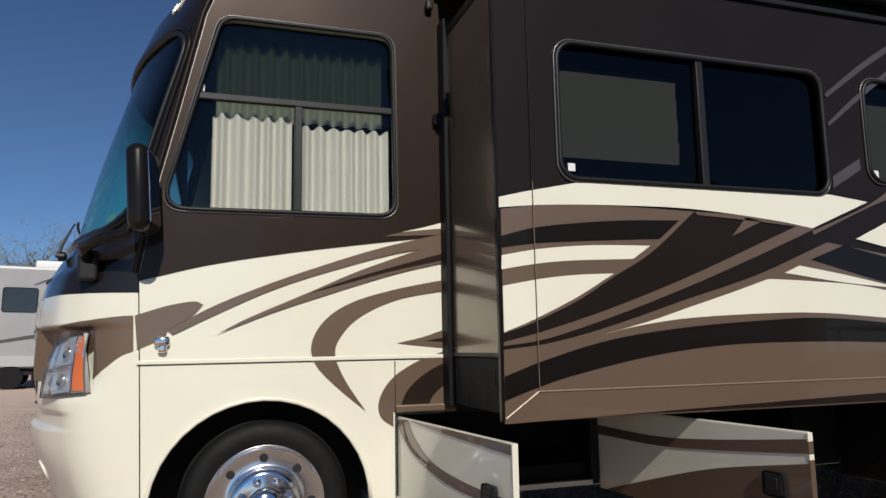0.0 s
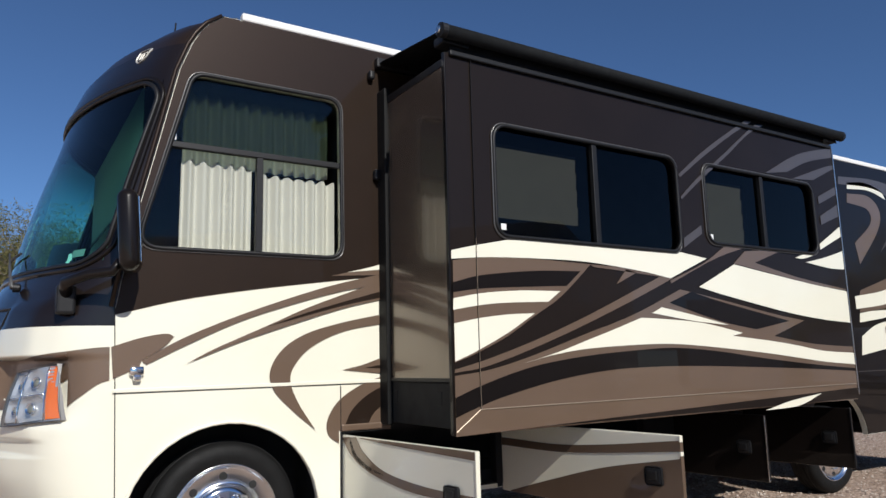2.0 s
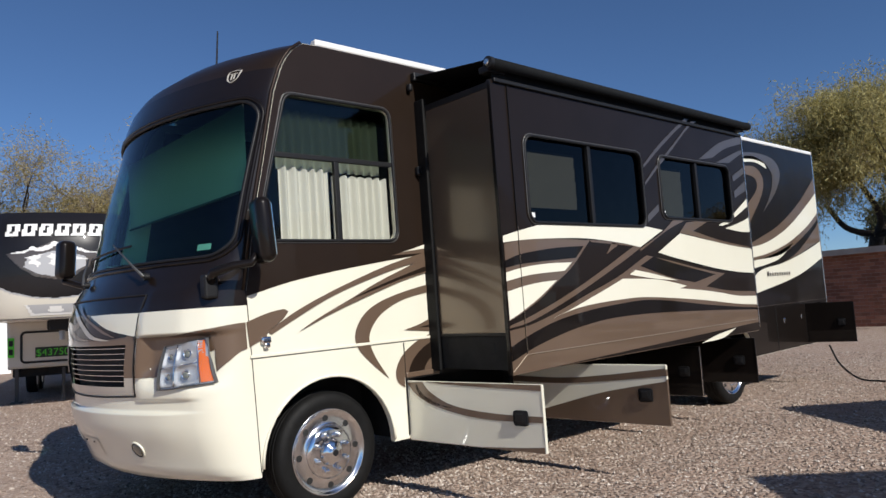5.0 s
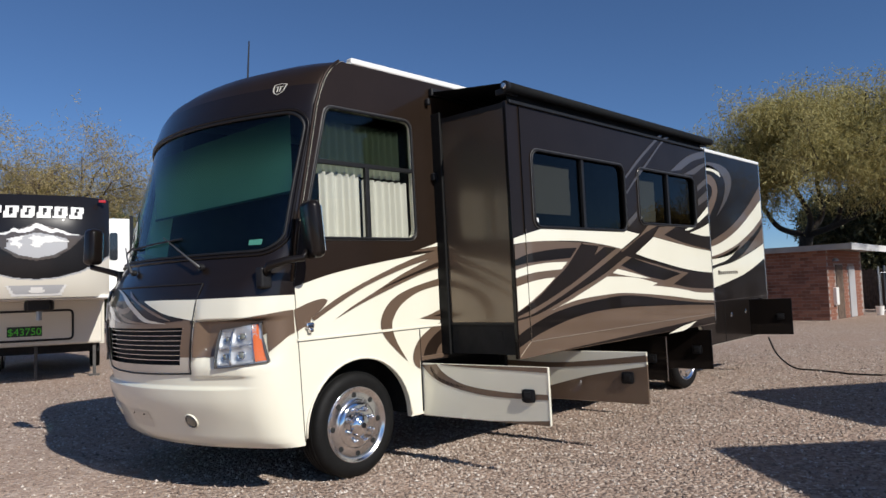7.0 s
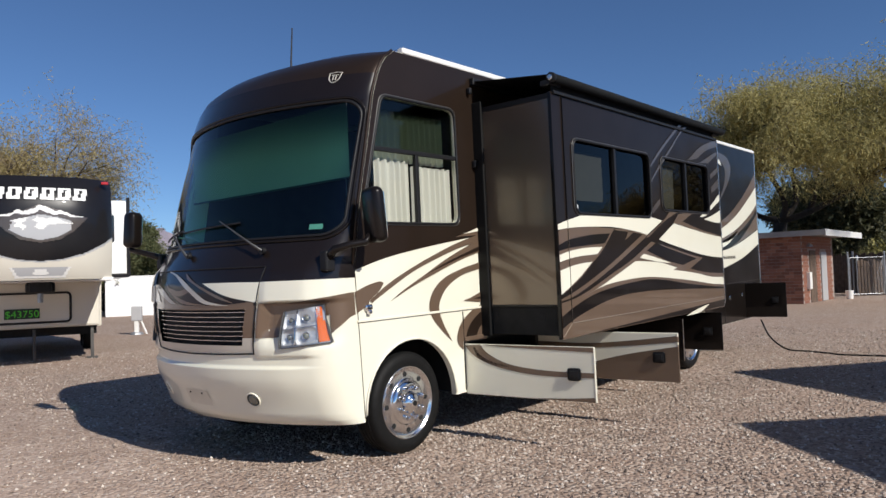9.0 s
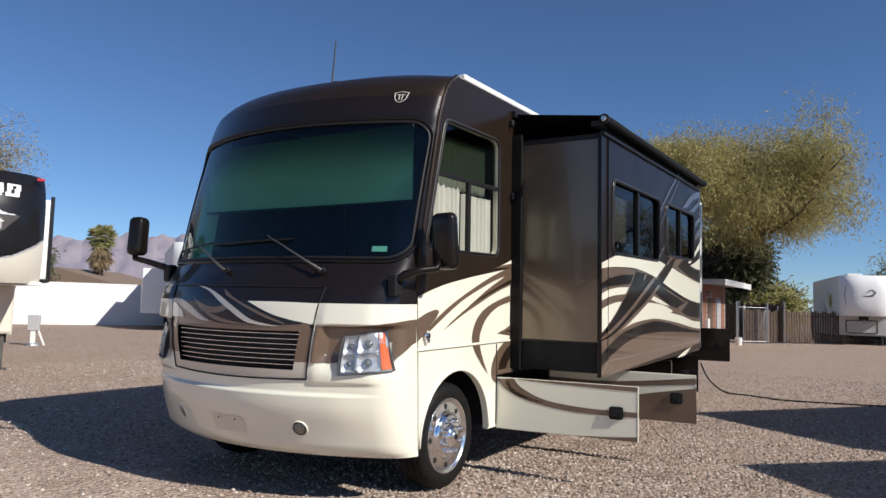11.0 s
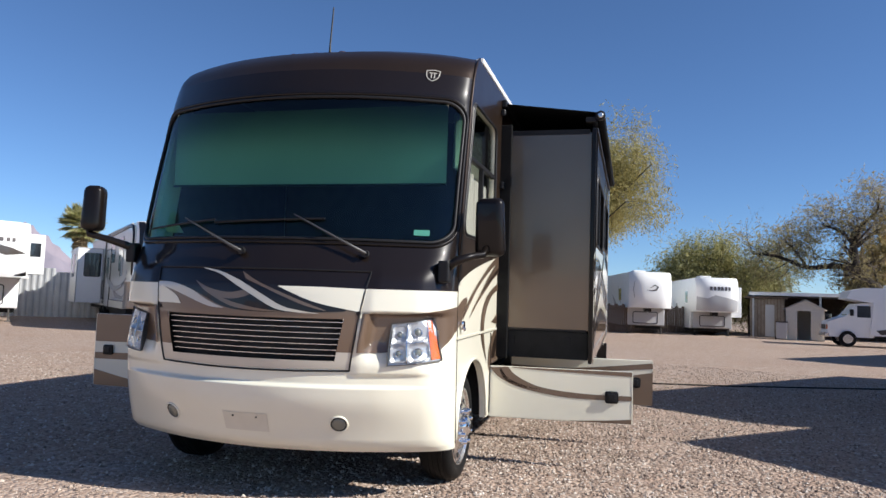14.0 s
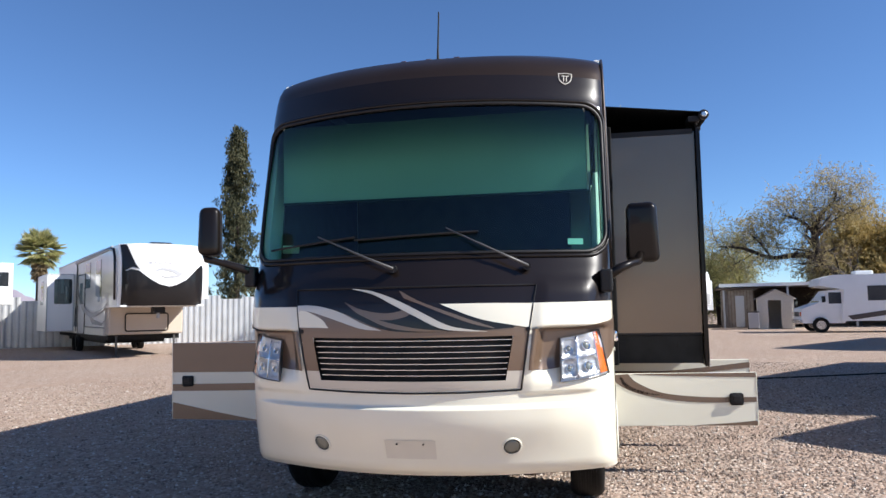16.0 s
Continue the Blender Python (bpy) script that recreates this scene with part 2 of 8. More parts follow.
# height: centre-line x, edge x
NOSE = [(0.37, -1.05, -0.552), (0.42, -1.115, -0.553), (0.52, -1.150, -0.555), (0.60, -1.175, -0.560), (0.70, -1.198, -0.566), (0.84, -1.214, -0.574), (0.92, -1.217, -0.574),
        (0.97, -1.228, -0.574), (1.12, -1.245, -0.58), (1.31, -1.245, -0.588), (1.45, -1.235, -0.595), (1.56, -1.205, -0.60), (1.66, -1.15, -0.585), (1.74, -1.10, -0.572),
        (1.80, -1.07, -0.562), (1.86, -1.052, -0.552), (1.95, -1.036, -0.537), (2.20, -0.972, -0.483), (2.41, -0.911, -0.435), (2.65, -0.835, -0.383), (2.84, -0.785, -0.34), (2.90, -0.778, -0.326), (2.96, -0.760, -0.306), (3.07, -0.715, -0.265)]


def ease(t):
    t = min(1.0, max(0.0, t))
    return t * t * (3 - 2 * t)


def relief(a, z):
    """Moulded shapes of the front: the folds beside the hood, the scoops round the lamps, the bumper's ledge."""
    edge = 0.694 + 0.1585 * (z - 0.925)
    fold = 0.020 * ease((a - edge - 0.006) / 0.030) * ease((1.2 - a) / 0.12) * ease((z - 0.885) / 0.03) * ease((1.60 - z) / 0.03)
    scoop = 0.075 * ease((a - edge - 0.02) / 0.10) * ease((1.283 - a) / 0.075) * ease((1.318 - z) / 0.028) * ease((z - 0.93) / 0.20)
    ledge = 0.034 * ease((0.836 - z) / 0.026) * ease((z - 0.50) / 0.26) * ease((1.23 - a) / 0.40)
    return fold - scoop + ledge


def nose(y, z, out=0.0):
    """A point of the front's skin, set out along its slope by a little."""
    xc, xs = lerp_table(NOSE, z)
    a = abs(y)
    k = 0.235
    y1 = 1.10
    if a <= y1:
        x = xc + k * a * a
        nx, ny = -1.0, 2 * k * a
    else:
        p0, p1, p2 = (xc + k * y1 * y1, y1), (xc + k * y1 * y1 + 2 * k * y1 * (HALF - y1), HALF), (xs, HALF)
        # find where the corner curve has this breadth
        lo, hi = 0.0, 1.0
        for _ in range(30):
            t = (lo + hi) / 2
            yy = (1 - t) ** 2 * p0[1] + 2 * t * (1 - t) * p1[1] + t * t * p2[1]
            lo, hi = (t, hi) if yy < a else (lo, t)
        x = (1 - t) ** 2 * p0[0] + 2 * t * (1 - t) * p1[0] + t * t * p2[0]
        nx, ny = -(1 - t), 0.5 + t
    n = Vector((nx, math.copysign(ny, y), 0)).normalized()
    return Vector((x, y, z)) + n * (out + (relief(a, z) if z < 1.6 else 0.0))


def corner_y(t):
    """Breadth along half the nose, 0 to 1, close together at the corner."""
    return 1.10 * t / 0.6 if t < 0.6 else 1.10 + 0.18 * (1 - (1 - (t - 0.6) / 0.4) ** 2)


YS = [corner_y(i / 48) for i in range(49)]
YS = [-y for y in YS[:0:-1]] + YS
WS_TOP, WS_LOW, WS_HALF = 2.845, 1.79, 1.248


def skin(zs, ys, keep=lambda y, z: True, out=0.0):
    b = bmesh.new()
    grid = [[b.verts.new(nose(y, z, out)) for y in ys] for z in zs]
    for i in range(len(zs) - 1):
        for j in range(len(ys) - 1):
            if keep((ys[j] + ys[j + 1]) / 2, (zs[i] + zs[i + 1]) / 2):
                b.faces.new((grid[i][j], grid[i][j + 1], grid[i + 1][j + 1], grid[i + 1][j]))
    bmesh.ops.recalc_face_normals(b, faces=b.faces)
    for f in b.faces:
        if f.calc_center_median().x < -0.6 and f.normal.x > 0:
            bmesh.ops.reverse_faces(b, faces=b.faces)
        break
    bmesh.ops.delete(b, geom=[v for v in b.verts if not v.link_faces], context="VERTS")
    return b


ZS_LOW = [0.37, 0.395, 0.42, 0.47, 0.52, 0.58, 0.64, 0.70, 0.74, 0.77, 0.79, 0.80, 0.806, 0.812, 0.818, 0.824, 0.83, 0.837, 0.845, 0.86, 0.88, 0.89, 0.90, 0.91, 0.92, 0.945, 0.965, 0.985, 1.015, 1.045, 1.08, 1.12, 1.155, 1.19, 1.225, 1.262, 1.275, 1.287, 1.294, 1.30, 1.306, 1.312, 1.318, 1.326, 1.35, 1.38, 1.42, 1.462]
ZS_HIGH = [1.462, 1.505, 1.56, 1.61, 1.66, 1.70, 1.74, 1.77, 1.80, 1.90, 2.0, 2.1, 2.2, 2.3, 2.4, 2.5, 2.6, 2.7, 2.78, 2.84, 2.87, 2.90, 2.93, 2.96, 3.0, 3.04, 3.07]
GR_Y, GR_TOP, GR_LOW = 0.66, 1.262, 0.985
part("lower_front_cap", skin(ZS_LOW, YS, lambda y, z: not (abs(y) < GR_Y and GR_LOW < z < GR_TOP)), CREAM, motorhome, "cream gelcoat lower nose and bumper", True)
in_screen = lambda y, z: abs(y) < WS_HALF and WS_LOW < z < WS_TOP
part("upper_front_cap", skin(ZS_HIGH, YS, lambda y, z: not in_screen(y, z)), NOSEP, motorhome, "glossy dark brown upper nose", True)

# the brow over the windscreen, rolling back into the roof
b = bmesh.new()
rows = []
for k in range(9):
    t = k / 8
    xc, zc = lerp_table([(0, -0.715, 3.07), (0.25, -0.635, 3.175), (0.5, -0.50, 3.27), (0.75, -0.28, 3.345), (1, 0.01, 3.385)], t)
    xs, zs, hw = lerp_table([(0, -0.265, 3.07, 1.28), (0.25, -0.222, 3.15, 1.279), (0.5, -0.168, 3.22, 1.273), (0.75, -0.09, 3.275, 1.260), (1, 0.01, 3.318, 1.24)], t)
    row = []
    for y in YS:
        p = nose(y, 3.07)
        u = (p.x + 0.715) / (0.715 - 0.265)
        row.append(b.verts.new((xc + (xs - xc) * u, y * hw / HALF, zc + (zs - zc) * min(1, (abs(y) / HALF)) ** 3)))
    rows.append(row)
for r0, r1 in zip(rows, rows[1:]):
    for j in range(len(YS) - 1):
        b.faces.new((r0[j], r0[j + 1], r1[j + 1], r1[j]))
bmesh.ops.recalc_face_normals(b, faces=b.faces)
part("brow", b, BROWN, motorhome, "glossy dark brown brow above windscreen", True)

# windscreen, its rubber, and the sunshade behind it
windscreen = part("windscreen", skin([WS_LOW + (WS_TOP - WS_LOW) * i / 12 for i in range(13)], [-WS_HALF + 2 * WS_HALF * i / 64 for i in range(65)], out=-0.006), WSGLASS, motorhome, "large green-tinted one-piece windscreen", True)
loop = rounded(-WS_HALF, WS_HALF, WS_LOW, WS_TOP, 0.14, 8)
dense = []
for i, p in enumerate(loop):
    q = loop[(i + 1) % len(loop)]
    m = max(1, int((Vector(p) - Vector(q)).length / 0.08))
    dense += [Vector(p).lerp(Vector(q), k / m) for k in range(m)]
part("rubber_seal", tube([nose(p.x, p.y, 0.004) for p in dense], 0.013, 8, True), PLASTIC, windscreen, "black rubber seal", True)
part("bright_trim", tube([nose(p.x * 1.014, (p.y - 2.32) * 1.05 + 2.32, 0.002) for p in dense], 0.014, 10, True), BLACKP, windscreen, "raised glossy dark moulding", True)
for sy_ in (-1, 1):
    for top_, cz in ((True, WS_TOP), (False, WS_LOW)):
        b = bmesh.new()
        corner = b.verts.new(nose(sy_ * WS_HALF, cz, 0.002))
        rim_ = [b.verts.new(nose(sy_ * (WS_HALF - 0.14 + 0.14 * math.sin(radians(9 * k))), cz + (-1 if top_ else 1) * (0.14 - 0.14 * math.cos(radians(9 * k))), 0.002)) for k in range(11)]
        for p, q in zip(rim_, rim_[1:]):
            b.faces.new((corner, p, q))
        bmesh.ops.recalc_face_normals(b, faces=b.faces)
        part("screen_corner", b, NOSEP, windscreen)


def sheet(y0, y1, z0, z1, back, name, material, label, ny=14, nz=6):
    b = bmesh.new()
    g = [[b.verts.new(nose(y0 + (y1 - y0) * j / ny, z0 + (z1 - z0) * i / nz) + Vector((back, 0, 0))) for j in range(ny + 1)] for i in range(nz + 1)]
    for i in range(nz):
        for j in range(ny):
            b.faces.new((g[i][j], g[i][j + 1], g[i + 1][j + 1], g[i + 1][j]))
    return part(name, b, material, motorhome, label, True)


# the shade is a flat roller blind, straight across behind the bowed glass
b = bmesh.new()
g = []
for i in range(7):
    z = 2.245 + 0.585 * i / 6
    x = nose(1.13, 2.83).x + 0.005
    g.append([b.verts.new((x, -1.14 + 0.19 * j, z)) for j in range(13)])
for r0, r1 in zip(g, g[1:]):
    for j in range(12):
        b.faces.new((r0[j], r0[j + 1], r1[j + 1], r1[j]))
part("sunshade", b, SHADE, motorhome, "pale windscreen sunshade drawn half down", True)
part("shade_bar", tube([(nose(1.13, 2.83).x + 0.002, y, 2.24) for y in (-1.14, 0, 1.14)], 0.010, 6), PLASTIC, motorhome)

# hood graphics and seams live on the nose
def nose_patch(name, material, top, low, out, n=24, m=3, parent=None, label=""):
    """A painted strip on the nose between two curves of (y, z)."""
    T, L_ = spline(top, 8), spline(low, 8)
    def at(c, t):
        f = t * (len(c) - 1)
        i = min(int(f), len(c) - 2)
        return c[i].lerp(c[i + 1], f - i)
    b = bmesh.new()
    g = []
    for j in range(m + 1):
        row = []
        for i in range(n + 1):
            p = at(T, i / n).lerp(at(L_, i / n), j / m)
            row.append(b.verts.new(nose(p.x, p.y, out)))
        g.append(row)
    for j in range(m):
        for i in range(n):
            b.faces.new((g[j][i], g[j][i + 1], g[j + 1][i + 1], g[j + 1][i]))
    bmesh.ops.remove_doubles(b, verts=b.verts, dist=0.0005)
    bmesh.ops.recalc_face_normals(b, faces=b.faces)
    for f in b.faces:
        if f.normal.x > 0:
            bmesh.ops.reverse_faces(b, faces=b.faces)
        break
    return part(name, b, material, parent or motorhome, label, True)


# ---- side walls ----
def arc(cx, cz, rx, rz, a0, a1, n=20):
    return [(cx + rx * math.cos(radians(a0 + (a1 - a0) * i / n)), cz + rz * math.sin(radians(a0 + (a1 - a0) * i / n))) for i in range(n + 1)]


REAR_X = 9.08
REAR_AXLE = 5.92
SEAM = [(-0.553, 0.40), (-0.58, 1.10), (-0.60, 1.56), (-0.53, 1.995), (-0.435, 2.41), (-0.327, 2.90), (-0.265, 3.07), (-0.222, 3.15), (-0.168, 3.22), (-0.08, 3.285)]
outline = SEAM + [(REAR_X, 3.285), (REAR_X, 0.40)] + [(REAR_AXLE + 0.55, 0.40)] + arc(REAR_AXLE, 0.36, 0.55, 0.50, 5, 175) + [(REAR_AXLE - 0.55, 0.40)] + [(0.52, 0.40)] + arc(-0.01, 0.42, 0.53, 0.52, 0, 180)
DRIVER_WIN = round_corners([(-0.515, 1.877), (0.665, 1.882), (0.655, 2.897), (-0.25, 2.897)], 0.10)
COMPS = [(0.66, 1.79), (1.83, 3.22), (3.56, 4.36), (4.46, 5.30)]
holes = [DRIVER_WIN, [(0.96, 0.95), (4.71, 0.95), (4.71, 2.93), (0.96, 2.93)], [(8.21, 0.46), (8.84, 0.46), (8.84, 1.00), (8.21, 1.00)]]
holes += [[(a, 0.43), (c, 0.43), (c, 0.84), (a, 0.84)] for a, c in COMPS]
side = part("driver_side_wall", plate([outline] + holes, WALL_Y, WALL_Y + 0.05), CREAM, motorhome, "cream lower side wall with painted swooshes")
kerb = part("kerb_side_wall", plate([SEAM + [(REAR_X, 3.285), (REAR_X, 0.40), (0.52, 0.40)] + arc(-0.01, 0.42, 0.53, 0.52, 0, 180)], HALF, HALF - 0.05), CREAM, motorhome)
rear = part("rear_wall", box(REAR_X - 0.06, REAR_X + 0.02, -1.275, 1.275, 0.45, 3.28, 0.02), BLACKP, motorhome)
# roof, crowned, with pale edge rails
b = bmesh.new()
prof = [(-1.24, 3.302), (-1.1, 3.337), (-0.7, 3.371), (0, 3.389), (0.7, 3.371), (1.1, 3.337), (1.24, 3.302)]
va = [b.verts.new((0.0, y, z)) for y, z in prof]
vb = [b.verts.new((REAR_X, y, z)) for y, z in prof]
for i in range(6):
    b.faces.new((va[i], vb[i], vb[i + 1], va[i + 1]))
b.faces.new((va[0], va[-1], vb[-1], vb[0]))
bmesh.ops.recalc_face_normals(b, faces=b.faces)
part("roof", b, WHITE, motorhome, "white crowned roof membrane", True)
for sgn in (-1, 1):
    part("roof_rail", box(0.02, REAR_X + 0.01, min(sgn * 1.225, sgn * 1.292), max(sgn * 1.225, sgn * 1.292), 3.283, 3.335, 0.012), WHITE, motorhome, "white roof edge rail")
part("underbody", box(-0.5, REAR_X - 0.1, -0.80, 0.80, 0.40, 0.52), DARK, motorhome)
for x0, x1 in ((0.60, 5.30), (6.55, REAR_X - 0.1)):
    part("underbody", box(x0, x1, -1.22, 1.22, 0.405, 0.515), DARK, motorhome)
part("floor", box(-0.55, REAR_X - 0.1, -1.22, 1.22, 0.97, 1.02), INTERIOR, motorhome)
part("dashboard", box(-0.86, -0.35, -0.80, 0.80, 1.0, 1.70, 0.05), INTERIOR, motorhome, "dark dashboard behind the windscreen")
# unseen dark panels added inside the cab so its windows look dark
part("cab_backing", box(1.6, 1.64, -1.22, 1.22, 1.0, 3.2), INTERIOR, motorhome)
part("cab_lining", plate([[(-0.60, 1.02), (1.59, 1.02), (1.59, 3.2), (-0.20, 3.2), (-0.29, 2.92), (-0.56, 1.87), (-0.60, 1.70)], DRIVER_WIN], WALL_Y + 0.053, WALL_Y + 0.058), INTERIOR, motorhome)
part("cab_lining", plate([[(-0.50, 1.02), (1.59, 1.02), (1.59, 3.2), (-0.10, 3.2)]], HALF - 0.060, HALF - 0.053), INTERIOR, motorhome)
# black strips put the dark under the slide-out onto the cream wall
part("sill_band", box(0.985, 4.70, WALL_Y - 0.007, WALL_Y - 0.002, 0.842, 0.948), PLASTIC, motorhome)
for x0, x1 in ((1.79, 1.83), (3.22, 3.56), (4.36, 4.46)):
    part("sill_post", box(x0, x1, WALL_Y - 0.006, WALL_Y - 0.002, 0.405, 0.842), PLASTIC, motorhome)
for x0, x1, z0, z1 in [(a, c, 0.43, 0.84) for a, c in COMPS] + [(8.21, 8.84, 0.46, 1.00)]:
    for q in ((x0 - 0.002, x0 + 0.006, z0, z1), (x1 - 0.006, x1 + 0.002, z0, z1), (x0, x1, z0 - 0.002, z0 + 0.006), (x0, x1, z1 - 0.006, z1 + 0.002)):
        part("hatch_liner", box(q[0], q[1], WALL_Y - 0.0045, WALL_Y + 0.06, q[2], q[3]), PLASTIC, motorhome)
# dark panel added to close the view through beneath the slide-out
part("closing_panel", box(0.94, 4.74, -1.235, -1.20, 0.845, 1.09), DARK, motorhome)
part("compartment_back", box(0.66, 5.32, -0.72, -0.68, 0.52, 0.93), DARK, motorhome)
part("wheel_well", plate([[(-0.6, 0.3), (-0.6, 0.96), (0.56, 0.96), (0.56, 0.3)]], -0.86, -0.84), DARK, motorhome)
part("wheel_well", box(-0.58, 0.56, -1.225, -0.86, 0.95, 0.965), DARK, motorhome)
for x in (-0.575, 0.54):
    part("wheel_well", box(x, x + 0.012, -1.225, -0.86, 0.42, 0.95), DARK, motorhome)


def paint(name, material, layer, y, *edges):
    """A painted shape on a wall: smooth edges joined at sharp corners."""
    pts = []
    for e in edges:
        pts += [tuple(p) for p in (spline([(a, c, 0) for a, c in e], 6) if len(e) > 2 else [(*p, 0) for p in e])[:-1]]
    lo, hi = (0.907, 4.752) if y == SLIDE_Y else (-0.62, 9.07)
    loop = [(min(max(p[0], lo), hi), p[1]) for p in pts]
    off = 0.0040 + 0.0022 * layer
    part(name, plate([loop], y - off + 0.001, y - off), material, slide if y == SLIDE_Y else side)


# ---- slide-out ----
slide = part("slide_out", plate([[(0.91, 0.868), (4.76, 0.868), (4.76, 2.945), (0.91, 2.945)], rounded(1.215, 2.76, 1.925, 2.575, 0.09), rounded(3.05, 4.40, 2.01, 2.575, 0.09)], SLIDE_Y, SLIDE_Y + 0.03), DEEP, motorhome, "extended slide-out room wall in glossy black-brown")
for x in (0.945, 4.685):
    part("end_panel", box(x, x + 0.04, SLIDE_Y + 0.032, -1.0, 1.14, 2.92, 0.004, 1), END, slide, "taupe painted slide-out end panel")
    part("end_flange", box(x - 0.006, x + 0.046, SLIDE_Y + 0.05, -1.29, 1.128, 1.15, 0.003, 1), PLASTIC, slide)
# floor and rails near-black for the shade under the slide-out
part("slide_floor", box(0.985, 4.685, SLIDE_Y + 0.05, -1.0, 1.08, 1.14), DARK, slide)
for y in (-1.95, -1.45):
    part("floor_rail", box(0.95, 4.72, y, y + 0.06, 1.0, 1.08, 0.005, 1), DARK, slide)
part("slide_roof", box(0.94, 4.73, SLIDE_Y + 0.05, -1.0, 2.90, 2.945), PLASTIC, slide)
# dark backing added so the slide-out's windows look dark
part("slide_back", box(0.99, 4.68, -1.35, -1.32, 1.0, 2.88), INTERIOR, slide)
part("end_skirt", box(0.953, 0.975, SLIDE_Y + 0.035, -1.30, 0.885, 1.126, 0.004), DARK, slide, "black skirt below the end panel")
# flared corner mouldings
part("corner_moulding", box(0.90, 0.945, SLIDE_Y + 0.001, SLIDE_Y + 0.030, 0.86, 2.945, 0.004), BLACKP, slide)
part("corner_trim", box(0.897, 0.905, SLIDE_Y - 0.006, SLIDE_Y + 0.004, 0.90, 2.93, 0.003), BLACKP, slide)
part("corner_trim", box(4.757, 4.768, SLIDE_Y - 0.014, SLIDE_Y + 0.004, 0.90, 2.93, 0.003), STEEL, slide, "thin bright edge trim")
# tan on the creases and beside the seam paints their pale highlight
part("lower_crease", tube([(1.07, SLIDE_Y - 0.008, 0.985), (4.74, SLIDE_Y - 0.008, 0.985)], 0.004, 6), TAN, slide)
part("belt_seam", box(1.068, 1.0698, SLIDE_Y - 0.0125, SLIDE_Y + 0.001, 0.985, 2.94), PLASTIC, slide)
part("seam_highlight", box(1.0702, 1.0725, SLIDE_Y - 0.0122, SLIDE_Y + 0.001, 0.985, 1.9), TAN, slide)
part("corner_crease", tube([(1.07, SLIDE_Y - 0.008, 0.985), (0.915, SLIDE_Y - 0.008, 0.878)], 0.0035, 6), TAN, slide)
part("skirt_lip", tube([(0.905, SLIDE_Y + 0.012, 0.87), (4.762, SLIDE_Y + 0.012, 0.87)], 0.011, 10), TAUPE, slide, smooth=True)
# wiper seal where the room leaves the wall
part("room_seal", box(0.918, 0.962, -1.385, -1.27, 0.87, 3.0, 0.008), RUBBER, slide, "black rubber seal")

# awning over the slide-out
AW_Y, AW_Z, AW_0, AW_1 = -2.175, 3.045, 0.87, 4.86
awning = part("slide_awning", tube([(AW_0, AW_Y, AW_Z), (AW_1, AW_Y, AW_Z)], 0.040, 14), FABRIC, motorhome, "black rolled awning over the slide-out", True)
b = bmesh.new()
vs = [b.verts.new(p) for p in ((AW_0 + 0.05, -1.285, 3.20), (AW_1 - 0.05, -1.285, 3.20), (AW_1 - 0.05, AW_Y, AW_Z + 0.042), (AW_0 + 0.05, AW_Y, AW_Z + 0.042))]
b.faces.new(vs)
r = bmesh.ops.extrude_face_region(b, geom=b.faces[:])
for v in r["geom"]:
    if isinstance(v, bmesh.types.BMVert):
        v.co.z -= 0.006
part("fabric", b, FABRIC, awning)
for x in (AW_0, AW_1):
    part("end_cap", lathe([(0.02, -0.026), (0.043, -0.018), (0.043, 0.018), (0.02, 0.026)], 16, "X", (x, AW_Y, AW_Z)), PLASTIC, awning, smooth=False)
    s = 1 if x < 1 else -1
    part("bracket", box(x + s * 0.02, x + s * 0.20, AW_Y + 0.03, AW_Y + 0.13, AW_Z - 0.05, AW_Z, 0.008), PLASTIC, awning)
    part("end_ring", lathe([(0.018, -0.034), (0.024, -0.030), (0.018, -0.026)], 12, "X", (x, AW_Y, AW_Z)), STEEL, awning)
part("drip_flange", box(0.93, 4.74, SLIDE_Y - 0.022, SLIDE_Y + 0.02, 2.925, 2.955, 0.006), PLASTIC, awning)
part("inner_valance", box(AW_0 + 0.08, AW_1 - 0.16, -2.12, -2.11, 2.95, AW_Z + 0.03), FABRIC, awning)
part("case", box(0.90, 4.74, -1.33, -1.28, 3.16, 3.23, 0.01), PLASTIC, awning)


# ---- windows ----
def sheet_pane(loop, y):
    b = plate([loop], y, y)
    if sum(f.normal.y * f.calc_area() for f in b.faces) > 0:
        bmesh.ops.reverse_faces(b, faces=b.faces)
    return b


def window(loop, y, mullions, label, parent, glassmat):
    """Framed window in a wall: frame, panes and bars."""
    n = len(loop)
    w = part("window", tube([(p[0], y - 0.008, p[1]) for p in loop], 0.012, 8, True), PLASTIC, parent, label, True)
    c = Vector((sum(p[0] for p in loop) / n, sum(p[1] for p in loop) / n))
    grown = [(p[0] + 0.013 * (1 if p[0] > c.x else -1), p[1] + 0.013 * (1 if p[1] > c.y else -1)) for p in loop]
    part("bright_edge", tube([(p[0], y - 0.006, p[1]) for p in grown], 0.005, 6, True), WINTRIM, w, smooth=True)
    pane = part("pane", sheet_pane(loop, y + 0.022), glassmat, w)
    pane.visible_shadow = False
    for bar in mullions:
        part("glazing_bar", box(bar[0], bar[1], y - 0.006, y + 0.03, bar[2], bar[3], 0.004), PLASTIC, w)
    return w


w = window(DRIVER_WIN, WALL_Y, [(-0.37, 0.65, 2.45, 2.485), (0.125, 0.165, 1.89, 2.45)], "tall cab side window with three panes", motorhome, CLEARGLASS)
part("upper_pane", sheet_pane([(-0.36, 2.47), (0.65, 2.47), (0.645, 2.88), (-0.26, 2.88)], WALL_Y + 0.028), GLASS, w, "darker tinted upper pane")
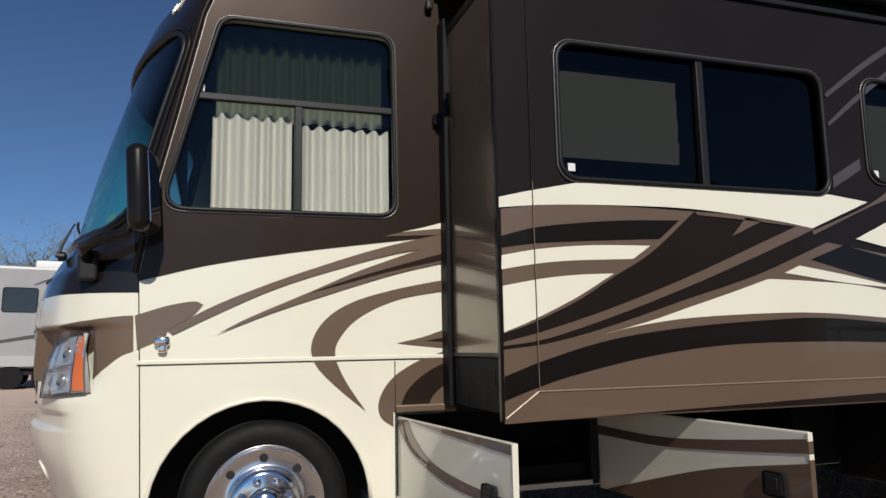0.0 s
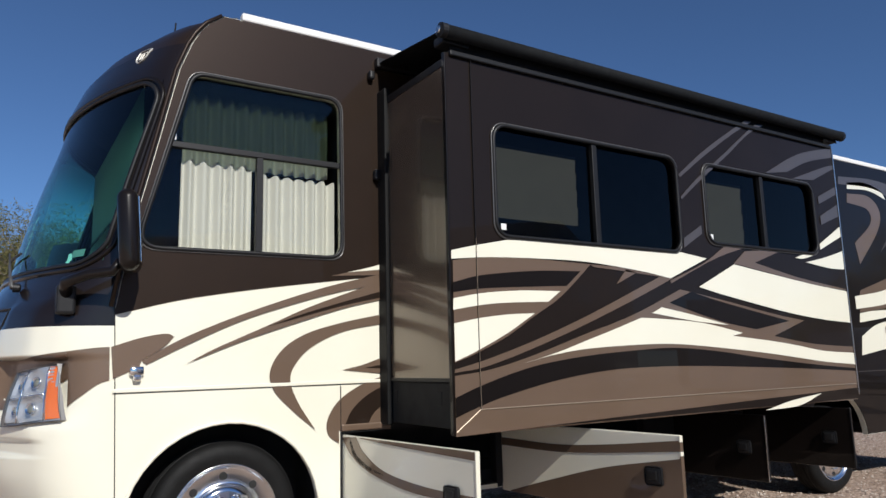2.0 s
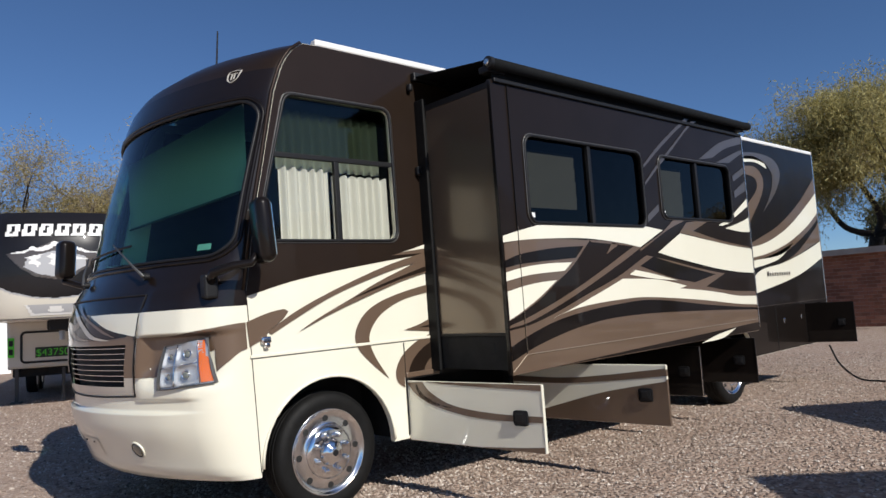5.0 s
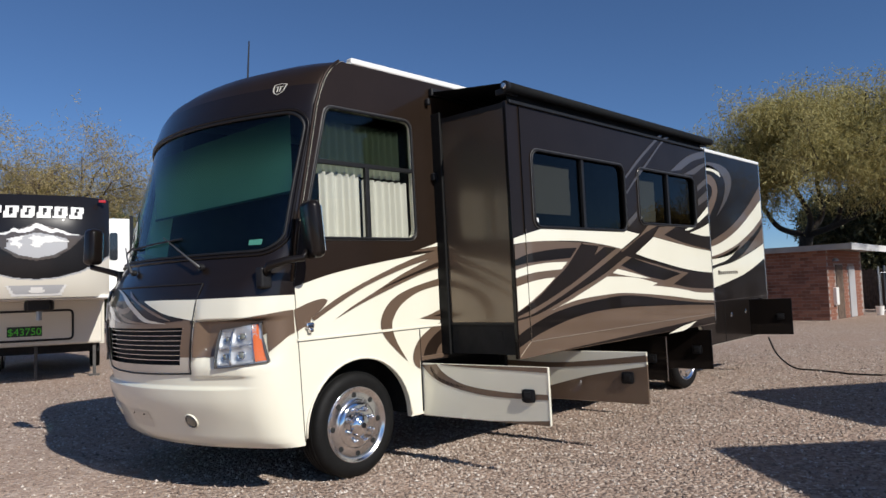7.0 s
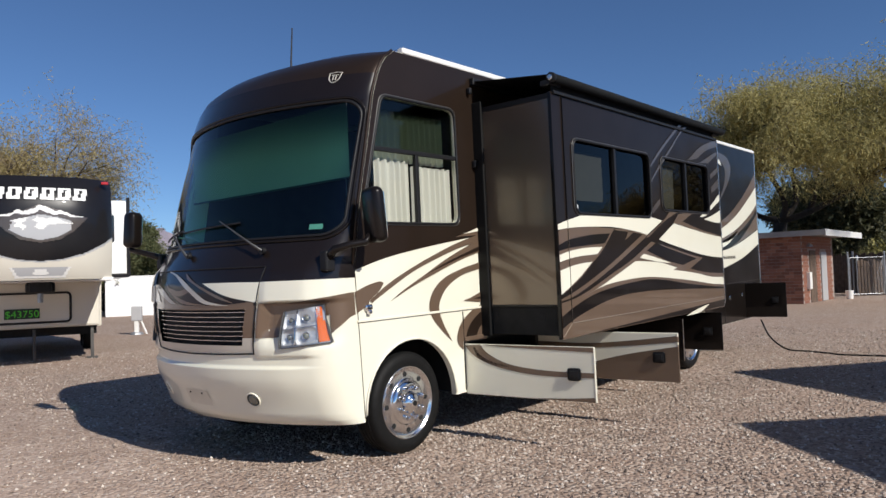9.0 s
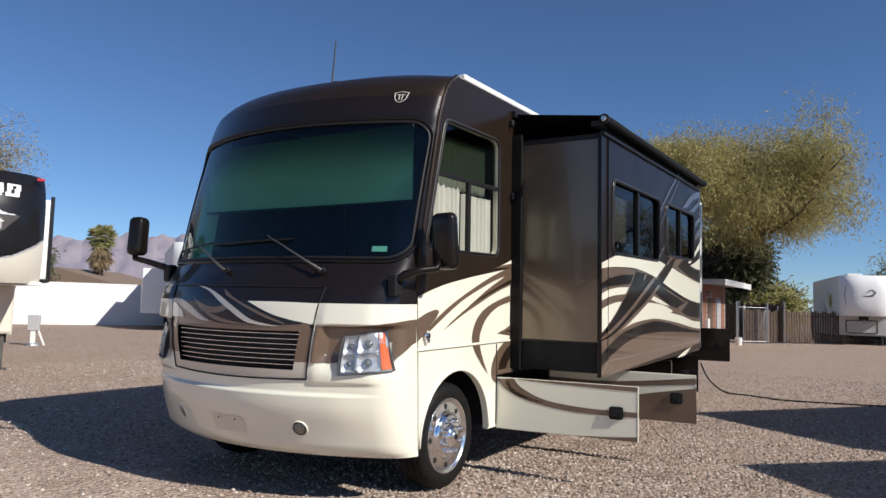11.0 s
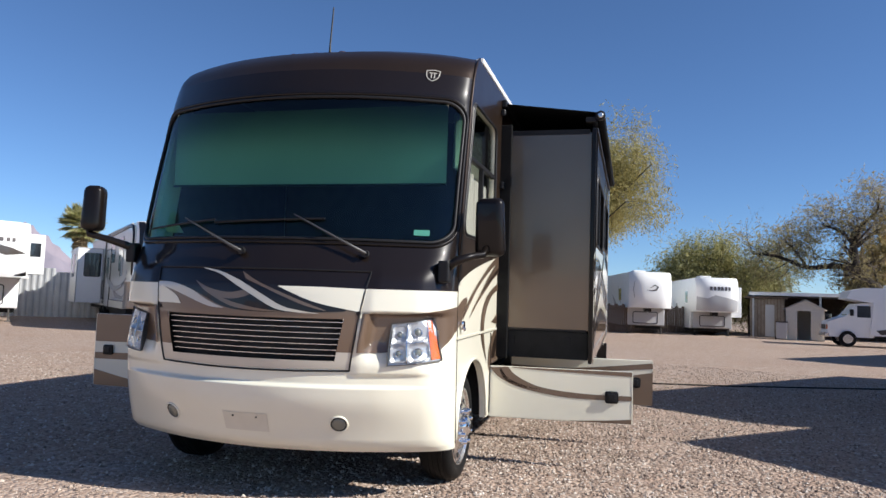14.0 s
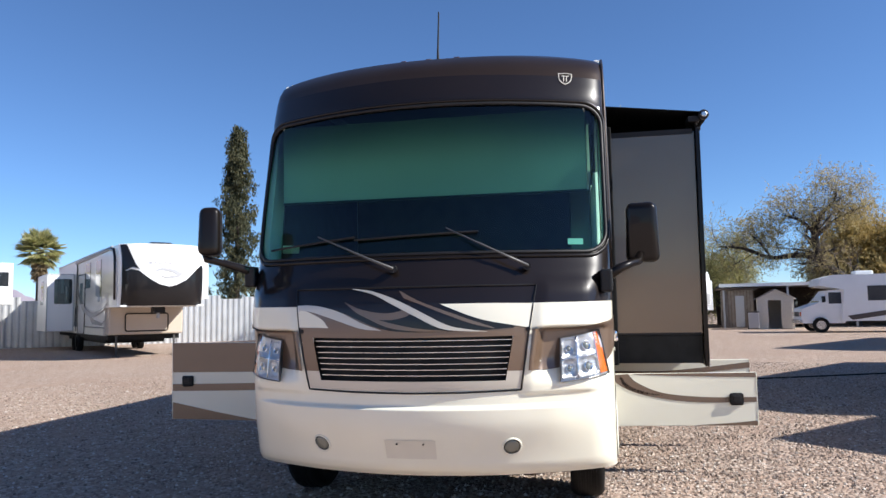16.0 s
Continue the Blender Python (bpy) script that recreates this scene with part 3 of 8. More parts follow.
window(rounded(1.215, 2.76, 1.925, 2.575, 0.09), SLIDE_Y, [(1.985, 2.025, 1.93, 2.57)], "dark sliding window in slide-out wall", motorhome, DARKGLASS)
window(rounded(3.05, 4.40, 2.01, 2.575, 0.09), SLIDE_Y, [(3.71, 3.75, 2.015, 2.57)], "dark sliding window in slide-out wall", motorhome, DARKGLASS)
for x0, x1, z0, z1 in ((1.26, 1.94, 2.06, 2.50), (3.12, 3.62, 2.05, 2.50)):
    for k in range(4):
        za, zb = z0 + (z1 - z0) * k / 4, z0 + (z1 - z0) * (k + 1) / 4
        part("blind_fold", moved(box(x0, x1, -0.004, 0.004, -(zb - za) * 0.52, (zb - za) * 0.52), pose(0, SLIDE_Y + 0.11, (za + zb) / 2, 5, 0, 0)), BLIND, motorhome, "pale folded blind behind dark glass")
for x, z, y in ((-0.345, 2.515, WALL_Y), (1.285, 1.985, SLIDE_Y), (3.12, 2.06, SLIDE_Y)):
    part("glass_sticker", box(x - 0.018, x + 0.018, y + 0.016, y + 0.021, z - 0.018, z + 0.018), WHITE, motorhome)


def curtain(x0, x1, z0, z1, y, n=40, amp=0.018, scallop=0.02):
    b = bmesh.new()
    top, low = [], []
    for i in range(n * 3 + 1):
        u = i / (n * 3)
        x = x0 + (x1 - x0) * u
        d = amp * math.sin(u * math.pi * 2 * (x1 - x0) / 0.075 + 0.8 * math.sin(u * 9))
        top.append(b.verts.new((x, y + d, z1 - scallop * (0.5 + 0.5 * math.cos(u * math.pi * 2 * (x1 - x0) / 0.075)))))
        low.append(b.verts.new((x, y + d * 1.2, z0)))
    for i in range(n * 3):
        b.faces.new((top[i], top[i + 1], low[i + 1], low[i]))
    return part("curtain", b, CURTAIN, motorhome, "gathered cream curtain", True)


curtain(-0.285, 0.12, 1.80, 2.405, WALL_Y + 0.075)
curtain(0.15, 0.645, 1.80, 2.375, WALL_Y + 0.085)
curtain(-0.27, 0.62, 2.40, 2.83, WALL_Y + 0.13)

# ---- painted fields of the side wall ----
low = [tuple(p)[:2] for p in spline([(-0.605, 1.517, 0), (-0.261, 1.605, 0), (0.179, 1.68, 0), (0.682, 1.749, 0), (0.955, 1.782, 0)], 6)]
field = [(0.955, 2.935), (4.715, 2.935), (4.715, 3.282), (-0.078, 3.282)] + [(a + 0.003, c) for a, c in SEAM[-2:2:-1]]
part("upper_paint", plate([low + field, DRIVER_WIN], WALL_Y - 0.0024, WALL_Y - 0.0034), BROWN, side, "glossy dark brown upper paint")
part("rear_paint", plate([[(4.72, 0.405), (REAR_AXLE - 0.552, 0.405)] + arc(REAR_AXLE, 0.36, 0.552, 0.502, 175, 5) + [(REAR_AXLE + 0.552, 0.405), (9.075, 0.405), (9.075, 3.282), (4.72, 3.282)],
                          [(4.73, 0.43), (5.30, 0.43), (5.30, 0.84), (4.73, 0.84)], [(8.21, 0.46), (8.84, 0.46), (8.84, 1.00), (8.21, 1.00)]], WALL_Y - 0.0024, WALL_Y - 0.0034), BLACKP, side, "glossy black rear side paint")


# ---- wheels ----
def scaled(k, rows):
    return [(a * k, c * k) for a, c in rows]


def wheel(x, y, z, r, label):
    w = thing("wheel", "", "")
    w.parent = motorhome
    w.location = (x, y, z)
    w["label"] = label
    tyre = lathe([(r * 0.70, -0.11), (r * 0.80, -0.125), (r * 0.93, -0.118), (r * 0.985, -0.095), (r, -0.07), (r, 0.07), (r * 0.985, 0.095), (r * 0.93, 0.118), (r * 0.70, 0.11)], 64, "Y", caps=(False, False))
    part("tyre", tyre, RUBBER, w, "black truck tyre", True)
    tread = bmesh.new()
    for k in (-0.055, -0.02, 0.02, 0.055):
        lathe([(r * 0.99, k - 0.012), (r * 1.012, k - 0.010), (r * 1.012, k + 0.010), (r * 0.99, k + 0.012)], 48, "Y", (0, 0, 0), tread)
    part("tread", tread, RUBBER, w)
    k = r * 0.72 / 0.346
    rim = lathe(scaled(k, [(0.318, -0.112), (0.340, -0.128), (0.346, -0.134), (0.340, -0.138), (0.332, -0.134), (0.322, -0.120), (0.305, -0.113), (0.285, -0.111), (0.250, -0.111), (0.228, -0.114), (0.216, -0.120), (0.212, -0.126)]), 72, "Y", caps=(False, False))
    part("rim", rim, ALU, w, "polished aluminium rim with hand holes", True)
    part("hub_dish", lathe(scaled(k, [(0.216, -0.116), (0.210, -0.132), (0.196, -0.148), (0.172, -0.156), (0.120, -0.158), (0.108, -0.160)]), 64, "Y", caps=(False, False)), CHROME, w, "chrome hub dish", True)
    for i in range(8):
        a = radians(45 * i + 2)
        part("hand_hole", lathe([(0.021, 0.004), (0.022, -0.003), (0.017, -0.004)], 16, "Y", (k * 0.268 * math.cos(a), -0.1105 * k, k * 0.268 * math.sin(a))), DARK, w)
        a = radians(45 * i + 20)
        part("lug_nut", lathe([(0.021, 0.0), (0.021, -0.020), (0.016, -0.027), (0.016, -0.040), (0.012, -0.047), (0.002, -0.050)], 14, "Y", (k * 0.146 * math.cos(a), -0.156 * k, k * 0.146 * math.sin(a))), CHROME, w, smooth=True)
    part("hub_cap", lathe(scaled(k, [(0.108, -0.156), (0.104, -0.176), (0.092, -0.196), (0.072, -0.208), (0.056, -0.212), (0.050, -0.218), (0.046, -0.222), (0.002, -0.224)]), 40, "Y"), CHROME, w, "chrome hub cap", True)
    part("hub_mark", lathe(scaled(k, [(0.026, -0.221), (0.026, -0.2265), (0.002, -0.2265)]), 20, "Y"), PLASTIC, w)
    return w


wheel(0.01, -1.075, 0.415, 0.412, "front wheel with polished rim")
w = wheel(0.01, 1.075, 0.415, 0.412, "front wheel with polished rim")
w.rotation_euler = (0, 0, math.pi)
wheel(REAR_AXLE, -1.10, 0.292, 0.412, "rear wheel with polished rim")
w = wheel(REAR_AXLE, 1.10, 0.292, 0.412, "rear wheel with polished rim")
w.rotation_euler = (0, 0, math.pi)


# ---- open compartment doors ----
def door(hx, z0, z1, length, swing, material, bands, y=WALL_Y, sgn=1, handle_in=0.17, label=""):
    """A hatch hinged at its front edge and swung out; bands are painted (material, x0, [(z top, z low) at start], [...at end])."""
    d = part("compartment_door", box(0, length, 0.0, 0.026, 0, z1 - z0, 0.006), material, motorhome, label or "open painted baggage door")
    d.matrix_basis = pose(hx, y, z0, 0, 0, -swing * sgn) @ Matrix.Diagonal((1, sgn, 1, 1))
    for m_, pts in bands:
        T = [tuple(p)[:2] for p in spline([(a, c, 0) for a, c in pts[0]], 6)]
        B = [tuple(p)[:2] for p in spline([(a, c, 0) for a, c in pts[1]], 6)]
        part("painted_band", plate([T + B[::-1]], -0.0015, -0.003), m_, d)
    hz = (z1 - z0) * 0.5
    part("handle", box(length - handle_in - 0.055, length - handle_in + 0.055, -0.022, -0.002, hz - 0.05, hz + 0.05, 0.018, 3), PLASTIC, d, "black paddle latch")
    part("latch_paddle", box(length - handle_in - 0.03, length - handle_in + 0.03, -0.030, -0.020, hz - 0.02, hz + 0.03, 0.006), PLASTIC, d)
    if material == CREAM:
        h = z1 - z0
        for lo, hi, m_ in ((0.002, 0.76 * h, TAUPE), (0.76 * h, 0.81 * h, CREAM), (0.81 * h, 0.92 * h, TAUPE), (0.92 * h, h - 0.002, CREAM)) if hx > 1.0 else ((0.002, h - 0.002, CREAM),):
            part("edge_trim", box(length - 0.004, length + 0.004, -0.003, 0.022, lo, hi, 0.002), m_, d)
    else:
        part("edge_trim", box(length - 0.006, length + 0.003, -0.004, 0.004, 0.002, z1 - z0 - 0.002, 0.002), STEEL if hx < 4 else PLASTIC, d)
    return d


door(0.665, 0.385, 0.825, 1.21, 84, CREAM, [
    (TAUPE, ([(0.16, 0.437), (0.24, 0.36), (0.45, 0.275), (0.8, 0.238), (1.205, 0.235)], [(0.003, 0.425), (0.10, 0.335), (0.28, 0.26), (0.6, 0.205), (0.9, 0.192), (1.205, 0.195)])),
    (BROWN, ([(0.10, 0.420), (0.17, 0.338), (0.30, 0.285), (0.44, 0.258)], [(0.09, 0.400), (0.14, 0.322), (0.28, 0.270), (0.44, 0.254)])),
    (TAUPE, ([(0.20, 0.437), (0.5, 0.437), (1.205, 0.437)], [(0.20, 0.432), (0.5, 0.418), (1.205, 0.398)])),
    (TAUPE, ([(0.70, 0.006), (1.0, 0.024), (1.205, 0.042)], [(0.70, 0.003), (1.0, 0.003), (1.205, 0.003)]))], label="open cream baggage door with taupe sweep")
door(1.835, 0.38, 0.825, 1.405, 85, CREAM, [
    (TAUPE, ([(0.08, 0.008), (0.5, 0.13), (0.9, 0.235), (1.402, 0.325)], [(0.08, 0.003), (0.5, 0.003), (0.9, 0.003), (1.402, 0.003)])),
    (TAUPE, ([(0.003, 0.345), (0.5, 0.335), (0.9, 0.362), (1.402, 0.418)], [(0.003, 0.295), (0.5, 0.290), (0.9, 0.315), (1.402, 0.362)]))], label="open cream and taupe baggage door")
door(3.565, 0.33, 0.80, 0.78, 86, BLACKP, [], label="open black baggage door")
door(4.465, 0.34, 0.80, 0.88, 82, BLACKP, [], label="open black baggage door")
door(8.215, 0.43, 1.00, 0.63, 80, BLACKP, [], label="open black rear baggage door")
door(0.60, 0.40, 1.12, 1.50, 88, CREAM, [
    (TAUPE, ([(0.003, 0.717), (1.497, 0.717)], [(0.003, 0.47), (0.7, 0.45), (1.497, 0.44)])),
    (TAUPE, ([(0.003, 0.37), (0.7, 0.345), (1.497, 0.33)], [(0.003, 0.31), (0.7, 0.28), (1.497, 0.265)])),
    (TAUPE, ([(0.6, 0.006), (1.0, 0.07), (1.497, 0.16)], [(0.6, 0.003), (1.0, 0.003), (1.497, 0.003)]))], y=HALF, sgn=-1, label="open entry-side baggage door with taupe bands")
paint("teardrop", TAUPE, 1, WALL_Y, [(-0.612, 1.354), (-0.47, 1.4), (-0.351, 1.421), (-0.306, 1.406)], [(-0.306, 1.406), (-0.357, 1.35), (-0.465, 1.281)], [(-0.465, 1.281), (-0.476, 1.243)], [(-0.476, 1.243), (-0.552, 1.214), (-0.605, 1.189)])
paint("swoosh", TAUPE, 2, WALL_Y, [(-0.465, 1.281), (-0.256, 1.399), (0.029, 1.519), (0.34, 1.63), (0.611, 1.715), (0.99, 1.81)], [(0.99, 1.81), (0.989, 1.736)], [(0.989, 1.736), (0.681, 1.682), (0.34, 1.588), (0.029, 1.483), (-0.255, 1.353), (-0.476, 1.243)])
paint("swoosh", TAUPE, 3, WALL_Y, [(-0.239, 1.262), (-0.086, 1.342), (0.182, 1.458), (0.439, 1.572), (0.681, 1.662), (0.99, 1.771)], [(0.99, 1.771), (0.987, 1.647)], [(0.987, 1.647), (0.679, 1.576), (0.34, 1.472), (0.031, 1.369), (-0.239, 1.262)])
paint("swoosh", BROWN, 4, WALL_Y, [(0.198, 1.46), (0.405, 1.534), (0.68, 1.616), (0.988, 1.702)], [(0.988, 1.702), (0.987, 1.66)], [(0.987, 1.66), (0.68, 1.593), (0.406, 1.518), (0.198, 1.46)])
paint("accent", TAUPE, 2, WALL_Y, [(0.593, 1.77), (0.755, 1.809), (0.993, 1.876)], [(0.993, 1.876), (0.99, 1.792)], [(0.99, 1.792), (0.593, 1.77)])
paint("accent", CREAM, 3, WALL_Y, [(0.7, 1.797), (0.829, 1.828), (0.993, 1.876)], [(0.993, 1.876), (0.992, 1.831)], [(0.992, 1.831), (0.7, 1.797)])
paint("hook", TAUPE, 1, WALL_Y, [(0.984, 1.55), (0.679, 1.491), (0.439, 1.422), (0.293, 1.332), (0.221, 1.213), (0.24, 1.106), (0.341, 0.995), (0.496, 0.863)], [(0.496, 0.863), (0.39, 1.022), (0.341, 1.146), (0.366, 1.238), (0.471, 1.344), (0.678, 1.435), (0.983, 1.489)], [(0.983, 1.489), (0.984, 1.55)])
paint("arrow", TAUPE, 1, WALL_Y, [(0.668, 1.204), (0.817, 1.236), (0.978, 1.29)], [(0.978, 1.29), (0.974, 1.171)], [(0.974, 1.171), (0.816, 1.187), (0.668, 1.204)])
paint("arrow", BROWN, 2, WALL_Y, [(0.817, 1.213), (0.976, 1.237)], [(0.976, 1.237), (0.975, 1.204)], [(0.975, 1.204), (0.817, 1.213)])
paint("lower_hook", TAUPE, 1, WALL_Y, [(0.974, 1.171), (0.78, 1.108), (0.638, 1.021), (0.57, 0.917), (0.576, 0.831), (0.643, 0.776)], [(0.643, 0.776), (0.643, 0.85)], [(0.643, 0.85), (0.991, 0.837)], [(0.991, 0.837), (0.974, 1.171)])
paint("lower_hook", BROWN, 2, WALL_Y, [(0.973, 1.115), (0.832, 1.051), (0.724, 0.962), (0.67, 0.847)], [(0.67, 0.847), (0.821, 0.841)], [(0.821, 0.841), (0.866, 0.933), (0.97, 1.01)], [(0.97, 1.01), (0.973, 1.115)])
paint("left_field", TAUPE, 1, SLIDE_Y, [(0.918, 1.771), (1.15, 1.799), (1.487, 1.808), (1.919, 1.8)], [(1.919, 1.8), (1.668, 1.597), (1.462, 1.481), (1.267, 1.369), (1.051, 1.276), (0.915, 1.231)], [(0.915, 1.231), (0.918, 1.771)])
paint("top_band", CREAM, 2, SLIDE_Y, [(0.91, 1.823), (1.047, 1.856), (1.284, 1.905)], [(1.284, 1.905), (1.696, 1.916), (2.133, 1.917), (2.753, 1.924)], [(2.753, 1.924), (3.011, 1.896)], [(3.011, 1.896), (2.628, 1.743)], [(2.628, 1.743), (2.352, 1.778), (1.898, 1.812), (1.487, 1.811), (1.15, 1.799), (0.908, 1.777)], [(0.908, 1.777), (0.91, 1.823)])
paint("band", BLACKP, 2, SLIDE_Y, [(0.912, 1.651), (1.109, 1.699), (1.481, 1.739), (1.829, 1.753)], [(1.829, 1.753), (1.715, 1.661)], [(1.715, 1.661), (1.474, 1.649), (1.105, 1.626), (0.91, 1.599)], [(0.91, 1.599), (0.912, 1.651)])
paint("band", CREAM, 2, SLIDE_Y, [(0.915, 1.567), (1.103, 1.6), (1.358, 1.622), (1.663, 1.628)], [(1.663, 1.628), (1.566, 1.564)], [(1.566, 1.564), (1.279, 1.552), (1.1, 1.536), (0.912, 1.506)], [(0.912, 1.506), (0.915, 1.567)])
paint("band", CREAM, 2, SLIDE_Y, [(0.916, 1.435), (1.096, 1.467), (1.275, 1.487), (1.463, 1.496)], [(1.463, 1.496), (1.269, 1.387), (1.052, 1.288), (0.916, 1.237)], [(0.916, 1.237), (0.916, 1.435)])
paint("border", TAUPE, 1, SLIDE_Y, [(1.919, 1.8), (2.212, 1.79), (2.628, 1.743)], [(2.628, 1.743), (2.209, 1.77), (1.939, 1.784)], [(1.939, 1.784), (1.919, 1.8)])
paint("notch", TAUPE, 1, SLIDE_Y, [(2.13, 1.687), (2.22, 1.784)], [(2.22, 1.784), (2.313, 1.767)], [(2.313, 1.767), (2.13, 1.687)])
paint("diagonal", TAUPE, 1, SLIDE_Y, [(0.915, 1.196), (1.118, 1.244), (1.451, 1.342), (1.866, 1.487), (2.34, 1.675), (2.527, 1.75)], [(2.527, 1.75), (2.648, 1.743)], [(2.648, 1.743), (2.333, 1.617), (1.861, 1.44), (1.448, 1.301), (1.116, 1.207), (0.913, 1.179)], [(0.913, 1.179), (0.915, 1.196)])
paint("lower_field", TAUPE, 1, SLIDE_Y, [(0.913, 1.163), (1.15, 1.192), (1.445, 1.262), (1.856, 1.383), (2.08, 1.445), (2.321, 1.521), (2.716, 1.673)], [(2.716, 1.673), (3.119, 1.618), (3.713, 1.528), (4.108, 1.48)], [(4.108, 1.48), (3.711, 1.364)], [(3.711, 1.364), (4.209, 1.304), (4.847, 1.272)], [(4.847, 1.272), (4.761, 0.953)], [(4.761, 0.953), (0.911, 0.856)], [(0.911, 0.856), (0.913, 1.163)])
paint("lower_white", CREAM, 2, SLIDE_Y, [(1.385, 1.22), (1.641, 1.281), (1.852, 1.342), (2.076, 1.406), (2.325, 1.481)], [(2.325, 1.481), (2.56, 1.474), (2.924, 1.452), (3.343, 1.386)], [(3.343, 1.386), (3.226, 1.366)], [(3.226, 1.366), (3.673, 1.328), (3.996, 1.292), (4.34, 1.248), (4.81, 1.225)], [(4.81, 1.225), (4.786, 1.135)], [(4.786, 1.135), (4.321, 1.167), (3.654, 1.237), (3.063, 1.287), (2.639, 1.314), (2.295, 1.313), (1.847, 1.292), (1.56, 1.256), (1.385, 1.22)])
paint("arc", BLACKP, 2, SLIDE_Y, [(0.913, 1.052), (1.111, 1.118), (1.44, 1.2), (1.843, 1.251), (2.291, 1.28), (2.635, 1.29), (3.06, 1.262), (3.646, 1.198), (4.314, 1.138), (4.778, 1.105)], [(4.778, 1.105), (4.773, 1.084)], [(4.773, 1.084), (3.959, 1.126), (3.043, 1.163), (2.519, 1.174), (2.049, 1.165), (1.627, 1.121), (1.246, 1.049), (1.052, 0.997), (0.912, 0.951)], [(0.912, 0.951), (0.913, 1.052)])
paint("wedge", BLACKP, 2, SLIDE_Y, [(2.821, 1.661), (3.117, 1.603), (3.585, 1.527), (3.914, 1.476)], [(3.914, 1.476), (3.499, 1.412)], [(3.499, 1.412), (3.094, 1.47), (2.6, 1.582)], [(2.6, 1.582), (2.821, 1.661)])
paint("sliver", CREAM, 3, SLIDE_Y, [(2.426, 1.512), (2.52, 1.55)], [(2.52, 1.55), (2.824, 1.505), (3.193, 1.44)], [(3.193, 1.44), (2.818, 1.466), (2.426, 1.512)])
paint("mid_white", CREAM, 2, SLIDE_Y, [(2.908, 1.696), (3.31, 1.871)], [(3.31, 1.871), (3.771, 1.818), (4.315, 1.759), (4.924, 1.712)], [(4.924, 1.712), (4.89, 1.463)], [(4.89, 1.463), (4.398, 1.489), (3.913, 1.538), (3.414, 1.611), (3.125, 1.656), (2.908, 1.696)])
paint("mid_border", TAUPE, 1, SLIDE_Y, [(3.311, 1.878), (3.45, 1.975)], [(3.45, 1.975), (3.947, 2.022)], [(3.947, 2.022), (3.56, 1.897)], [(3.56, 1.897), (4.11, 1.808), (4.91, 1.726)], [(4.91, 1.726), (4.315, 1.759), (3.772, 1.822), (3.311, 1.878)])
paint("diagonal_edge", TAUPE, 1, SLIDE_Y, [(2.625, 1.728), (2.991, 1.869), (3.211, 1.99)], [(3.211, 1.99), (3.488, 2.01)], [(3.488, 2.01), (3.108, 1.901), (2.633, 1.71)], [(2.633, 1.71), (2.625, 1.728)])
paint("tail_white", CREAM, 2, SLIDE_Y, [(4.209, 1.934), (4.52, 1.996), (4.884, 2.091)], [(4.884, 2.091), (4.894, 1.91)], [(4.894, 1.91), (4.574, 1.902), (4.209, 1.934)])
paint("tail_white", CREAM, 2, SLIDE_Y, [(4.073, 1.961), (4.209, 1.999), (4.356, 2.001)], [(4.356, 2.001), (4.18, 1.962), (4.073, 1.961)])
paint("tail_white", CREAM, 2, SLIDE_Y, [(4.43, 2.093), (4.903, 2.259)], [(4.903, 2.259), (4.906, 2.176)], [(4.906, 2.176), (4.434, 2.049)], [(4.434, 2.049), (4.43, 2.093)])
paint("streak", SLATE, 1, SLIDE_Y, [(3.793, 2.602), (4.257, 2.813), (4.788, 2.944)], [(4.788, 2.944), (4.826, 2.867)], [(4.826, 2.867), (4.397, 2.771), (4.077, 2.644)], [(4.077, 2.644), (3.793, 2.602)])
paint("streak", SLATE, 1, SLIDE_Y, [(4.138, 2.597), (4.707, 2.776), (4.823, 2.753)], [(4.823, 2.753), (4.438, 2.621)], [(4.438, 2.621), (4.138, 2.597)])
paint("streak", SLATE, 1, SLIDE_Y, [(4.484, 2.489), (4.842, 2.599)], [(4.842, 2.599), (4.841, 2.533)], [(4.841, 2.533), (4.485, 2.426)], [(4.485, 2.426), (4.484, 2.489)])
paint("streak", SLATE, 1, SLIDE_Y, [(4.485, 2.327), (4.819, 2.447)], [(4.819, 2.447), (4.826, 2.346)], [(4.826, 2.346), (4.49, 2.256)], [(4.49, 2.256), (4.485, 2.327)])
paint("streak", SLATE, 1, SLIDE_Y, [(2.788, 2.468), (3.07, 2.671), (3.391, 2.867), (3.602, 2.989)], [(3.602, 2.989), (3.681, 2.992)], [(3.681, 2.992), (3.418, 2.847), (3.09, 2.645), (2.802, 2.45)], [(2.802, 2.45), (2.788, 2.468)])
paint("streak", SLATE, 1, SLIDE_Y, [(2.793, 2.311), (3, 2.476), (3.298, 2.68), (3.583, 2.883), (3.717, 2.972)], [(3.717, 2.972), (3.834, 2.99)], [(3.834, 2.99), (3.615, 2.878), (3.325, 2.667), (3.026, 2.46), (2.801, 2.293)], [(2.801, 2.293), (2.793, 2.311)])
paint("streak", SLATE, 1, SLIDE_Y, [(2.794, 2.023), (2.986, 2.13)], [(2.986, 2.13), (2.988, 2.069)], [(2.988, 2.069), (2.79, 1.959)], [(2.79, 1.959), (2.794, 2.023)])
paint("tail_white", CREAM, 2, SLIDE_Y, [(3.525, 0.843), (3.842, 0.895), (4.242, 0.931)], [(4.242, 0.931), (3.934, 0.855), (3.525, 0.843)])
